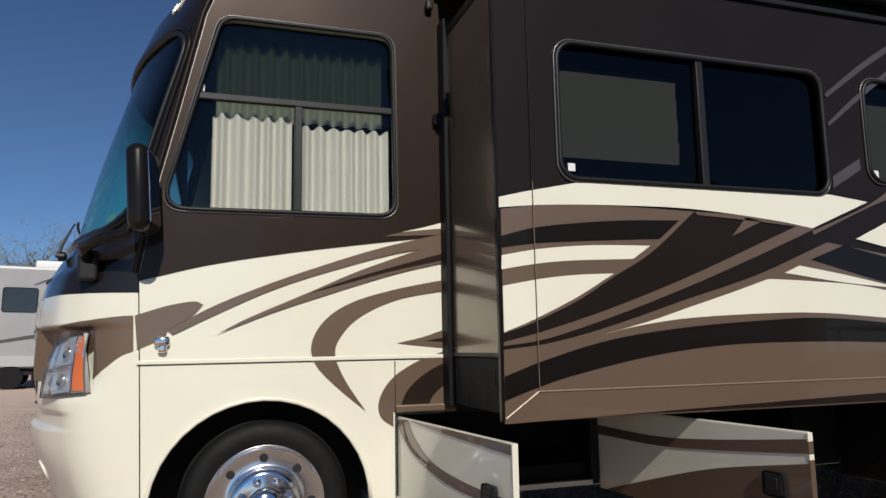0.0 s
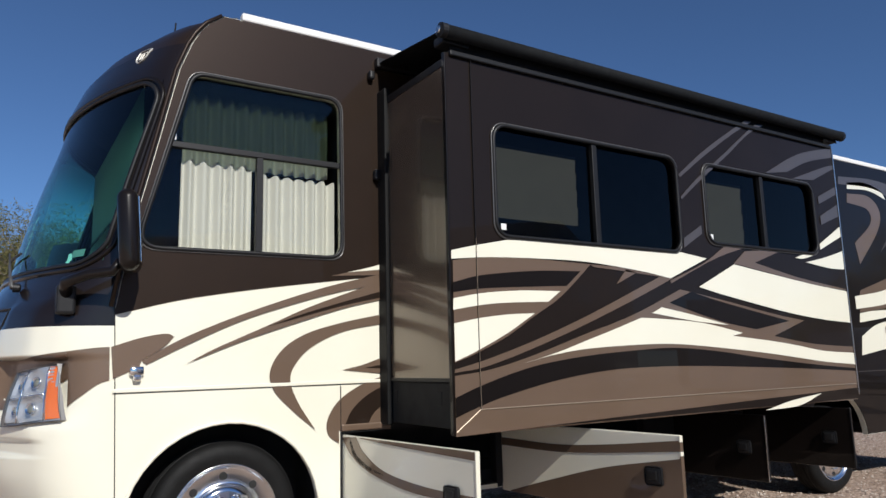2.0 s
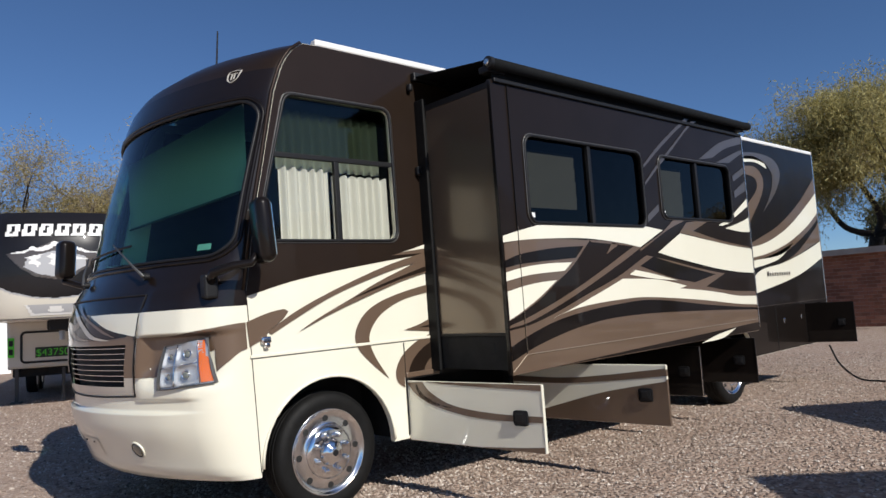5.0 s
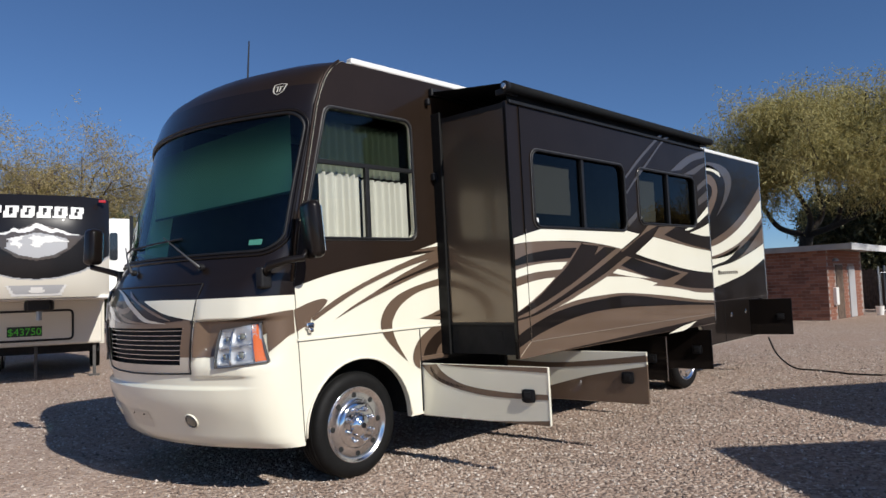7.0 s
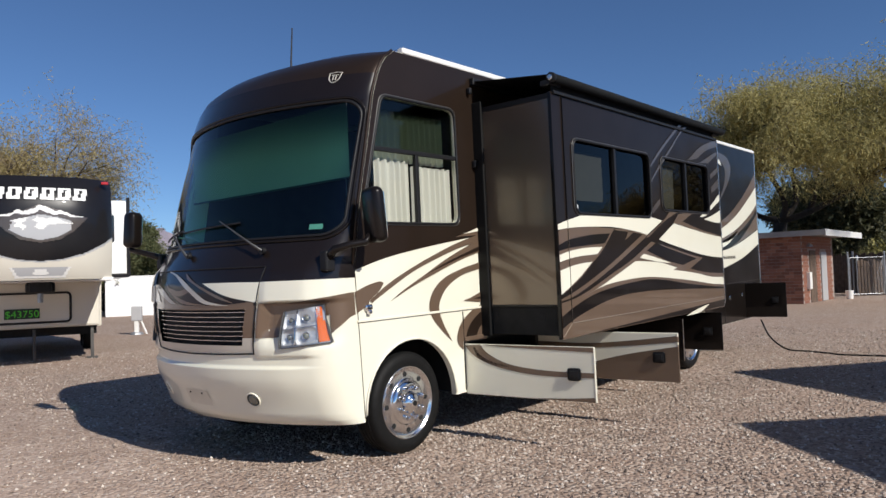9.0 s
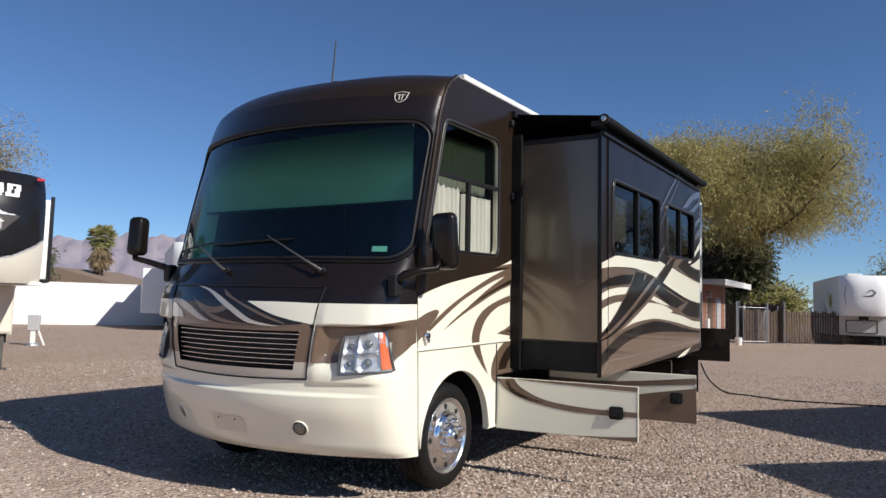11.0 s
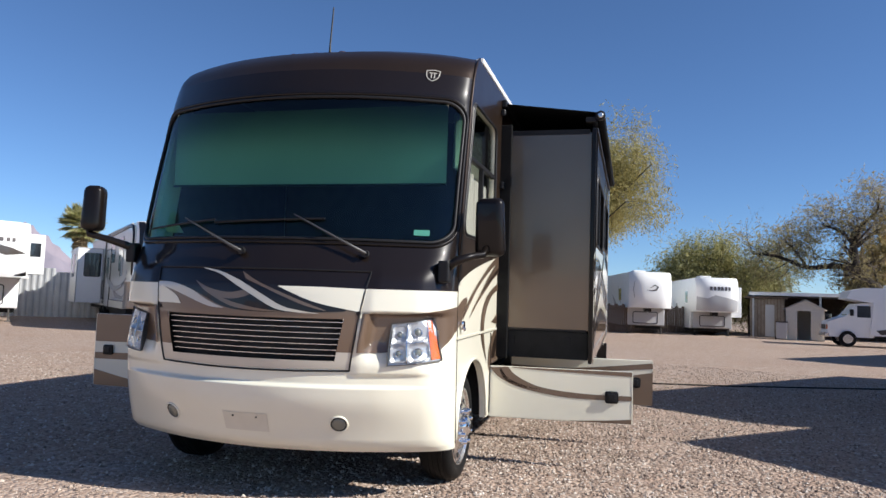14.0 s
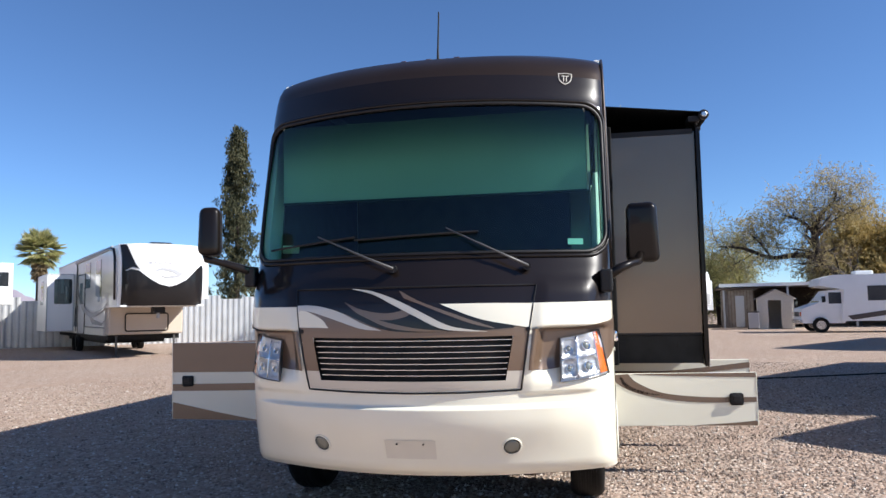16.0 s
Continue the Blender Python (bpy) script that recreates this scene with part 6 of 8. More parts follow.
part("roof_cover", box(1.5, 2.6, -0.55, 0.2, 3.66, 3.86, 0.08, 3), TRBLACK, C)
SIDE_C = 1.282
part("side_arch", tube([(1.30, SIDE_C, 1.92), (1.42, SIDE_C, 3.30), (1.62, SIDE_C, 3.56), (2.4, SIDE_C, 3.64), (9.0, SIDE_C, 3.56)], 0.06, 8), TRBLACK, C, smooth=True)
part("lower_line", tube([(3.1, SIDE_C, 0.99), (6.0, SIDE_C, 1.0), (13.9, SIDE_C, 1.0)], 0.02, 6), TRBLACK, C)
part("door_frame", tube([(x, SIDE_C + 0.01, z) for x, z in rounded(6.85, 8.35, 0.72, 3.04, 0.08, 4)], 0.022, 6, True), TRBLACK, C)
part("roof_edge", tube([(1.9, SIDE_C, 3.69), (7.0, SIDE_C, 3.69), (14.0, SIDE_C, 3.64)], 0.03, 8), TRGREY, C)
part("door_post", box(8.7, 8.85, SIDE_C, SIDE_C + 0.03, 0.8, 3.5), TRBLACK, C)
# grey plate paints the shade behind the cap's corner
part("corner_shade", plate([[(1.0, 1.72), (1.30, 1.95), (1.30, 3.2), (1.0, 3.5)]], SIDE_C, SIDE_C + 0.008), TRGREY, C)
for x0, x1, z0, z1 in ((3.7, 4.7, 2.10, 3.38), (5.8, 6.8, 2.45, 3.42)):
    part("bedroom_window", box(x0, x1, SIDE_C, SIDE_C + 0.012, z0, z1, 0.004), SMOKE, C)
entry = part("entry_door", box(6.9, 8.3, SIDE_C, SIDE_C + 0.02, 0.75, 3.0, 0.01), TRSHADE, C)
part("door_window", box(7.3, 7.9, SIDE_C + 0.021, SIDE_C + 0.027, 1.9, 2.7, 0.004), SMOKE, entry)
part("grab_handle", tube([(8.45, SIDE_C + 0.02, 1.0), (8.45, SIDE_C + 0.10, 1.05), (8.45, SIDE_C + 0.10, 1.75), (8.45, SIDE_C + 0.02, 1.8)], 0.018, 6), TRBLACK, C)
part("side_swoosh", plate([[tuple(p)[:2] for p in spline([(8.2, 2.40, 0), (7.0, 1.85, 0), (5.4, 1.55, 0), (3.6, 1.62, 0), (2.4, 1.85, 0), (3.6, 1.50, 0), (5.4, 1.36, 0), (7.2, 1.62, 0), (8.3, 2.25, 0)], 5)]], SIDE_C + 0.022, SIDE_C + 0.028), SLATE, C)
part("side_swoosh", plate([[(6.3, 1.55), (5.0, 1.28), (3.4, 1.16), (2.8, 1.26), (3.5, 1.06), (5.2, 1.10)]], SIDE_C + 0.001, SIDE_C + 0.008), SLATE, C)
part("side_swoosh", plate([[(3.9, 1.95), (3.2, 1.98), (2.6, 2.15), (2.6, 1.95), (3.2, 1.84)]], SIDE_C + 0.001, SIDE_C + 0.008), TRGREY, C)
part("lower_skirt", box(3.1, 13.9, SIDE_C, SIDE_C + 0.006, 0.73, 0.98), TRCREAM, C)
part("underslung_tank", box(4.2, 12.5, -1.0, 1.0, 0.42, 0.72), DARK, C)
sl = part("slide_room", box(9.5, 12.4, 1.25, 2.30, 0.80, 3.16, 0.02), TRW, C, "white slide-out room with dark window")
part("slide_edge", tube([(9.49, y, z) for y, z in ((1.30, 0.82), (2.28, 0.82), (2.28, 3.14), (1.30, 3.14))], 0.022, 6, True), TRGREY, sl)
part("slide_window", plate([rounded(1.36, 2.02, 1.92, 2.95, 0.08, 4)], 9.486, 9.5, "yz"), SMOKE, sl)
for z0, z1, x0, x1 in ((1.9, 2.9, 10.4, 11.3),):
    part("slide_window", box(x0, x1, 2.30, 2.312, z0, z1, 0.004), SMOKE, sl)
part("far_slide", box(2.4, 4.4, -2.05, -1.25, 1.95, 3.42, 0.02), TRW, C, "white bedroom slide-out")

# grey lower front puts the shade below the cap into the colour
D = fifth_wheel("white fifth-wheel trailer with curled emblem", (36.4, 1.35), 12, 3.5, 9.0, TRW, TRGREY, TRW, 0.45, 1.5, 0.7, 2.0, 1.18)
cap_mark(D, SLATE, [(y, z) for y, z in ((0.12, 2.62), (-0.15, 2.80), (-0.35, 2.66), (-0.22, 2.45), (0.05, 2.42), (0.35, 2.5), (0.05, 2.47), (-0.18, 2.52), (-0.27, 2.66), (-0.14, 2.74), (0.08, 2.60))], 1.18, 1.5, 3.5, 0.7, "emblem")
for s in (-1, 1):
    cap_mark(D, TRGREY, [(s * 0.95, 2.05), (s * 1.02, 2.5), (s * 0.95, 2.95), (s * 0.92, 2.95), (s * 0.98, 2.5), (s * 0.92, 2.05)], 1.18, 1.5, 3.5, 0.7, "trim_line")
part("side_swoosh", plate([[(3.0, 1.0), (4.5, 1.5), (5.5, 2.3), (4.2, 1.8)]], 1.181, 1.19), TRGREY, D)
part("side_swoosh", plate([[(2.6, 1.6), (3.4, 2.0), (3.6, 2.8), (3.2, 2.2)]], 1.181, 1.19), TRGREY, D)
S = fifth_wheel("white fifth-wheel trailer with grey lower cap", (38.2, -2.35), 8, 3.35, 9.0, TRW, TRGREY, TRW, 0.4, 1.4, 0.7, 1.9, 1.18)
cap_mark(S, TRGREY, [(-1.15, 1.45), (-1.15, 2.05), (0.2, 2.35), (0.6, 2.15), (1.15, 2.25), (1.15, 1.45)], 1.18, 1.4, 3.35, 0.7)
for i in range(6):
    y = 0.5 - 0.2 * i
    cap_mark(S, SLATE, [(y, 2.62), (y - 0.15, 2.62), (y - 0.15, 2.83), (y, 2.83)], 1.18, 1.4, 3.35, 0.7, "letter_bar")
part("slide_room", box(2.2, 4.5, -1.85, -1.18, 1.1, 2.9, 0.02), TRW, S)
# a trailer seen past the nose from the side
T0 = thing("travel_trailer", "silver-grey travel trailer with dark side windows", "trailer", pose(-6.9, 24.4, 0, 0, 0, 8), "parked trailers")
part("body", box(-3.0, 4.6, 0, 2.4, 0.62, 3.72, 0.12, 3), mat("silver_grey_fibreglass", (0.33, 0.325, 0.33), 0.4, coat=0.3, vary=0.1, scale=1.5), T0)
for x, w in ((-1.6, 0.8), (1.15, 0.92), (2.42, 0.68)):
    win = part("window", plate([rounded(x, x + w, 2.32, 3.05, 0.07, 4)], -0.012, 0.002), SMOKE, T0)
    part("window_rim", tube([(p, -0.012, q) for p, q in rounded(x, x + w, 2.32, 3.05, 0.07, 4)], 0.016, 6, True), PLASTIC, win)
part("stripe", plate([[(1.1, 1.45), (2.6, 1.75), (4.2, 2.15), (2.6, 1.62), (1.1, 1.36)]], -0.012, -0.002), SLATE, T0)
part("stripe", plate([[(1.9, 3.15), (2.9, 3.62), (3.1, 3.66), (2.0, 3.15)]], -0.012, -0.002), SLATE, T0)
part("roof_edge", box(-3.0, 4.55, -0.02, 0.04, 3.62, 3.70, 0.01), WHITE, T0)
part("roof_unit", box(1.9, 2.8, 0.5, 1.2, 3.70, 3.98, 0.08, 3), WHITE, T0)
part("corner_trim", box(4.56, 4.63, -0.015, 0.03, 0.7, 3.6, 0.01), STEEL, T0)
part("lower_band", box(-2.9, 4.5, -0.01, 0.0, 0.68, 1.0), TRGREY, T0)
part("underframe", box(-2.8, 4.4, 0.2, 2.2, 0.42, 0.63), DARK, T0)
for x in (1.5, 2.4):
    for y in (0.12, 2.28):
        part("wheel", lathe([(0.2, -0.1), (0.34, -0.1), (0.35, 0), (0.34, 0.1), (0.2, 0.1)], 20, "Y", (x, y, 0.35)), RUBBER, T0)
for x in (-2.4, 4.1):
    part("stand", box(x, x + 0.08, 0.4, 0.48, 0, 0.5), METAL, T0)

# ---- two trailers standing beside the camera's way, whose shade reaches the gravel ----
def plain_trailer(place, heading, length, width, height, label):
    t = thing("travel_trailer", label, "trailer", pose(place[0], place[1], 0, 0, 0, heading), "parked trailers")
    part("body", box(0, length, -width, 0, 0.6, height, 0.05), TRW, t)
    part("underframe", box(0.3, length - 0.3, -width + 0.2, -0.2, 0.42, 0.6), DARK, t)
    part("window", box(1.0, 2.2, -0.002, 0.012, 1.7, 2.5, 0.004), SMOKE, t)
    part("stripe", box(0.1, length - 0.1, -0.002, 0.006, 1.1, 1.35), TAUPE, t)
    for x in (length * 0.5, length * 0.5 + 0.9):
        for y in (-0.15, -width + 0.15):
            part("wheel", lathe([(0.2, -0.1), (0.34, -0.1), (0.35, 0), (0.34, 0.1), (0.2, 0.1)], 20, "Y", (x, y, 0.35)), RUBBER, t)
    for y in (-0.3, -width + 0.3):
        part("stand", box(0.5, 0.6, y - 0.05, y + 0.05, 0, 0.45), METAL, t)
    return t


H_S = 3.3
sx, sy = -SUN_DIR.x / -SUN_DIR.z, -SUN_DIR.y / -SUN_DIR.z
plain_trailer((3.04 + sx * H_S, 2.12 + sy * H_S), -44, 6.0, 2.5, H_S, "white travel trailer beside the path")
plain_trailer((6.36 + sx * H_S, 3.30 + sy * H_S), -37, 9.0, 2.6, H_S, "white travel trailer beside the path")
plain_trailer((19.35 + sx * H_S, -1.85 + sy * H_S), -38, 9.0, 2.6, H_S, "white travel trailer further along the row")

# ---- small motorhome with a van cab ----
V = thing("van_motorhome", "white van-cab motorhome with dark swoosh", "motorhome", pose(33.1, -6.5, 0, 0, 0, -95))
part("body", plate([[(1.75, 0.55), (6.6, 0.55), (6.6, 2.75), (1.5, 2.75), (0.95, 2.6), (0.80, 2.25), (1.9, 2.05)]], -1.1, 1.1), TRW, V)
part("cab", plate([round_corners([(0.0, 0.45), (1.95, 0.45), (1.95, 2.08), (1.25, 2.02), (0.78, 1.42), (0.05, 1.15)], 0.12)], -0.98, 0.98), TRW, V)
part("windscreen", plate([[(0.80, 1.45), (1.24, 1.98), (1.27, 1.97), (0.83, 1.43)]], -0.86, 0.86), SMOKE, V)
for y in (-0.99, 0.98):
    part("cab_window", box(1.25, 1.8, y, y + 0.012, 1.38, 1.92, 0.004), SMOKE, V)
    part("coach_window", box(2.9, 4.2, y + (0.125 if y > 0 else -0.125), y + (0.135 if y > 0 else -0.115), 1.5, 2.2, 0.004), SMOKE, V)
    part("swoosh", plate([[(2.0, 0.8), (4.0, 1.1), (6.3, 1.7), (4.2, 0.9), (2.2, 0.6)]], y + (0.122 if y > 0 else -0.13), y + (0.13 if y > 0 else -0.122)), SLATE, V)
    part("door_mirror", box(0.95, 1.1, y - 0.12, y + 0.13, 1.45, 1.75, 0.03), PLASTIC, V)
    for x in (0.85, 5.0):
        wl = part("wheel", lathe([(0.2, -0.1), (0.36, -0.11), (0.37, 0), (0.36, 0.11), (0.2, 0.1)], 24, "Y", (x, y, 0.37)), RUBBER, V)
        part("rim", lathe([(0.21, -0.12), (0.18, -0.09), (0.03, -0.12)], 20, "Y", (x, y * 1.0, 0.37)), STEEL, wl)
part("grille", box(-0.02, 0.02, -0.45, 0.45, 0.78, 1.0, 0.008), PLASTIC, V)
part("bumper", box(-0.08, 0.12, -0.98, 0.98, 0.42, 0.64, 0.04), STEEL, V)
for s in (-1, 1):
    part("headlight", box(-0.02, 0.03, s * 0.70 - 0.14, s * 0.70 + 0.14, 0.80, 1.0, 0.01), CHROME, V)
    part("signal", box(-0.025, 0.03, s * 0.90 - 0.05, s * 0.90 + 0.05, 0.80, 1.0, 0.01), AMBER, V)
part("roof_vent", box(2.6, 3.4, -0.35, 0.35, 2.74, 2.95, 0.06), TRW, V)

# ---- sheds, walls and fences ----
PLANK = mat("weathered_board", (0.13, 0.088, 0.062), 0.85, vary=0.4, scale=5, bump=0.3, bump_scale=40, fine=0.3)
VINYL = mat("cream_vinyl", (0.62, 0.58, 0.50), 0.55, vary=0.05)
BROOF = mat("grey_roofing", (0.33, 0.31, 0.29), 0.85, vary=0.2, scale=2)
WALLW = mat("white_block_wall", (0.80, 0.80, 0.79), 0.85, vary=0.05, scale=0.6, bump=0.2, bump_scale=30)
CORR = mat("corrugated_zinc", (0.60, 0.61, 0.62), 0.45, metal=0.55, vary=0.15, scale=1.2)
BRICK = bpy.data.materials.new("red_brick")
BRICK.use_nodes = True
nt = BRICK.node_tree
oi = nt.nodes.new("ShaderNodeObjectInfo")
rm = nt.nodes.new("ShaderNodeValToRGB")
for p, c in ((0.0, (0.15, 0.062, 0.040)), (0.5, (0.225, 0.092, 0.058)), (1.0, (0.30, 0.14, 0.092))):
    e = rm.color_ramp.elements.new(p) if p == 0.5 else rm.color_ramp.elements[0 if p == 0.0 else -1]
    e.color = (*c, 1)
nt.links.new(oi.outputs["Random"], rm.inputs[0])
nt.links.new(rm.outputs[0], nt.nodes["Principled BSDF"].inputs["Base Color"])
nt.nodes["Principled BSDF"].inputs["Roughness"].default_value = 0.9
MORTAR = mat("grey_mortar", (0.30, 0.25, 0.22), 0.95, vary=0.15, scale=4)

shed = thing("brick_shed", "low red brick shed with flat pale roof", "shed", pose(25.6, 7.0, 0, 0, 0, -1))
part("wall", box(0, 0.2, 0, 6.2, 0, 2.62), MORTAR, shed)
part("wall", box(0.2, 4.6, 0, 0.2, 0, 2.62), MORTAR, shed)
part("wall", box(0.2, 4.6, 6.0, 6.2, 0, 2.62), MORTAR, shed)
part("wall", box(4.4, 4.6, 0.2, 6.0, 0, 2.62), MORTAR, shed)
part("roof", box(-0.45, 5.4, -0.95, 6.6, 2.64, 2.74), BROOF, shed)
part("fascia", box(-0.47, 5.42, -0.98, -0.95, 2.54, 2.78), WHITE, shed)
# grey here paints the white fascia as shaded along the front edge
part("fascia", box(-0.48, -0.45, -0.98, 6.6, 2.56, 2.77), BROOF, shed)
part("door", box(1.0, 1.85, -0.03, 0.0, 0.02, 2.05, 0.008), PLANK, shed, "weathered door")
part("door", box(2.6, 3.4, -0.05, 0.0, 0.02, 2.0, 0.008), TRGREY, shed, "pale metal door")
part("meter_box", box(0.5, 0.8, -0.14, 0.0, 0.55, 1.2, 0.02), WHITE, shed)
part("wall_lamp", lathe([(0.05, 0), (0.11, -0.08), (0.12, -0.12)], 12, "Z", (0.45, -0.18, 2.3)), METAL, shed)
bucket = obj("bucket", lathe([(0.13, 0), (0.16, 0.36), (0.15, 0.36), (0.12, 0.02)], 20, "Z"), WHITE)
bucket.matrix_world = pose(30.2, 6.35, 0)
tagged(bucket, "white plastic bucket on bare ground", "bucket")

ps = thing("plastic_shed", "cream vinyl garden shed with open dark doorway", "shed", pose(38.0, -6.75, 0, 0, 0, -12))
part("front", plate([[(-0.95, 0), (-0.95, 1.72), (0, 2.2), (0.95, 1.72), (0.95, 0)], [(-0.28, 0.05), (-0.28, 1.62), (0.38, 1.62), (0.38, 0.05)]], 0, 0.05, "yz"), VINYL, ps)
part("side_wall", box(0.05, 2.2, 0.9, 0.95, 0, 1.72), VINYL, ps)
part("side_wall", box(0.05, 2.2, -0.95, -0.9, 0, 1.72), VINYL, ps)
part("rear_wall", box(2.15, 2.2, -0.9, 0.9, 0, 1.72), VINYL, ps)
for i in range(6):
    part("door_rib", box(-0.075, -0.06, -0.82 + 0.09 * i, -0.80 + 0.09 * i, 0.12, 1.5), TRCREAM, ps)
part("door_leaf", box(-0.06, -0.01, -0.86, -0.3, 0.05, 1.62, 0.01), VINYL, ps)
for s in (-1, 1):
    b = bmesh.new()
    vs = [b.verts.new(p) for p in ((-0.12, 0, 2.27), (2.3, 0, 2.27), (2.3, s * 1.08, 1.72), (-0.12, s * 1.08, 1.72))]
    b.faces.new(vs)
    r = bmesh.ops.extrude_face_region(b, geom=b.faces[:])
    for v in r["geom"]:
        if isinstance(v, bmesh.types.BMVert):
            v.co.z -= 0.05
    bmesh.ops.recalc_face_normals(b, faces=b.faces)
    # grey on the slope turned from the sun paints its shade
    part("roof_slope", b, VINYL if s < 0 else BROOF, ps)
bs = thing("board_shed", "brown board shed with lean-to roof", "shed", pose(41.6, -5.4, 0, 0, 0, -10))
part("wall", box(0, 3.0, -1.0, 0.9, 0, 2.3), mat("tan_painted_board", (0.30, 0.25, 0.20), 0.85, vary=0.25, scale=4, fine=0.2), bs)
for i in range(11):
    part("batten", box(-0.02, 0.0, -0.98 + 0.18 * i, -0.96 + 0.18 * i, 0.05, 2.28), PLANK, bs)
part("door", box(-0.03, 0.0, -0.45, 0.05, 0.05, 1.95), TRGREY, bs)
part("roof", box(-0.4, 3.2, -1.2, 1.2, 2.32, 2.42), PLANK, bs)
cp = thing("carport", "long low carport with dark space under flat roof", "carport", pose(41.4, -4.4, 0, 0, 0, -8))
part("roof", box(0, 6.5, -26, 0.0, 2.52, 2.64), BROOF, cp)
part("fascia", box(-0.03, 0, -26, 0.0, 2.50, 2.70), WHITE, cp)
part("back_wall", box(6.3, 6.5, -26, 0.0, 0, 2.52), PLANK, cp)
for i in range(8):
    part("post", box(0.1, 0.2, -0.3 - 3.6 * i, -0.2 - 3.6 * i, 0, 2.52), METAL, cp)
tr = thing("trash_bin", "grey wheeled trash bin by the shed", "bin", pose(37.9, -5.55, 0, 0, 0, -12))
part("bin_body", box(0, 0.55, -0.28, 0.28, 0.05, 0.95, 0.05), TRGREY, tr)
part("lid", box(-0.03, 0.6, -0.31, 0.31, 0.95, 1.02, 0.02), SLATE, tr)
part("bin_wheel", lathe([(0.1, -0.03), (0.1, 0.03)], 12, "Y", (0.5, 0.3, 0.1)), RUBBER, tr)
pk = thing("pickup_truck", "dark pickup parked under the carport", "truck", pose(43.0, -8.6, 0, 0, 0, -8))
part("body", box(0, 4.6, -0.95, 0.95, 0.45, 1.15, 0.12, 3), TRGREY, pk)
part("cab", box(1.0, 2.9, -0.85, 0.85, 1.1, 1.75, 0.2, 3), SMOKE, pk)
for x in (0.8, 3.8):
    for y in (-0.85, 0.85):
        part("wheel", lathe([(0.2, -0.1), (0.36, -0.1), (0.36, 0.1), (0.2, 0.1)], 20, "Y", (x, y, 0.36)), RUBBER, pk)

pk = thing("pickup_truck", "dark pickup parked before the white wall", "truck", pose(17.0, 43.8, 0, 0, 0, 150))
part("body", box(0, 4.8, -0.95, 0.95, 0.5, 1.2, 0.12, 3), TRBLACK, pk)
part("cab", box(1.2, 3.0, -0.85, 0.85, 1.15, 1.85, 0.2, 3), SMOKE, pk)
for x in (0.9, 3.9):
    for y in (-0.86, 0.86):
        wl = part("wheel", lathe([(0.2, -0.1), (0.38, -0.1), (0.38, 0.1), (0.2, 0.1)], 20, "Y", (x, y, 0.38)), RUBBER, pk)
        part("rim", lathe([(0.2, -0.105), (0.03, -0.11)], 16, "Y", (x, y, 0.38)), STEEL, wl)

def run_wall(p, q, height, thick, material, name, label, category):
    d = Vector((q[0] - p[0], q[1] - p[1], 0))
    t = thing(name, label, category, pose(p[0], p[1], 0, 0, 0, math.degrees(math.atan2(d.y, d.x))), kind="structure")
    return t, d.length


wl, ln = run_wall((12.38, 36.05), (22.0, 31.0), 2.05, 0.2, WALLW, "block_wall", "long white painted block wall", "wall")
part("wall_face", box(0, ln, 0, 0.2, 0, 1.98), WALLW, wl)
part("coping", box(0, ln, -0.02, 0.22, 1.98, 2.04, 0.01), WALLW, wl)
for i in range(int(ln / 6)):
    part("pier", box(6 * i, 6 * i + 0.35, -0.04, 0.24, 0, 2.06, 0.01), WALLW, wl)
wl, ln = run_wall((-3.0, 29.6), (3.4, 28.6), 2.0, 0.2, WALLW, "block_wall", "white painted block wall behind the parked trailers", "wall")
part("wall_face", box(0, ln, 0, 0.2, 0, 1.94), WALLW, wl)
part("coping", box(0, ln, -0.02, 0.22, 1.94, 2.0, 0.01), WALLW, wl)
cf, ln = run_wall((22.0, 31.0), (36.5, 11.5), 2.3, 0.05, CORR, "metal_fence", "white corrugated metal fence", "fence")
sheets = 22
for k in range(sheets):
    b = bmesh.new()
    n = 16
    x0, x1 = ln * k / sheets, ln * (k + 1) / sheets
    h = 2.25 + 0.10 * math.sin(k * 2.3)
    va, vb = [], []
    for i in range(n + 1):
        x = x0 + (x1 - x0) * i / n + 0.004 * k % 0.02
        y = 0.03 * (1 if i % 4 < 2 else -1)
        va.append(b.verts.new((x, y, 0)))
        vb.append(b.verts.new((x, y, h)))
    for i in range(n):
        b.faces.new((va[i], va[i + 1], vb[i + 1], vb[i]))
    part("sheet", b, CORR, cf)
for i in range(9):
    part("post", box(ln * i / 8, ln * i / 8 + 0.06, 0.05, 0.11, 0, 2.4), METAL, cf)
wf, ln = run_wall((33.5, 6.6), (44.0, -3.0), 1.7, 0.03, PLANK, "board_fence", "dark weathered board fence", "fence")
for i in range(90):
    part("board", box(ln * i / 90, ln * i / 90 + 0.11, 0, 0.025, 0.05, 1.62 + 0.06 * math.sin(i * 1.7)), PLANK, wf)
for i in range(8):
    part("post", box(ln * i / 7, ln * i / 7 + 0.07, 0.03, 0.1, 0, 1.85), METAL, wf)
part("rail", box(0, ln, 0.026, 0.05, 1.35, 1.42), PLANK, wf)
wf, ln = run_wall((36.9, 11.6), (35.0, 5.0), 1.9, 0.03, PLANK, "board_fence", "dark weathered board fence behind the shed", "fence")
for i in range(54):
    part("board", box(ln * i / 54, ln * i / 54 + 0.115, 0, 0.025, 0.05, 1.95 + 0.05 * math.sin(i * 2.1)), PLANK, wf)
for i in range(4):
    part("post", box(ln * i / 3, ln * i / 3 + 0.07, -0.07, -0.001, 0, 2.1), METAL, wf)
gt = thing("chain_link_gate", "grey chain-link gate with pipe frame", "gate", pose(32.6, 6.75, 0, 0, 0, -40))
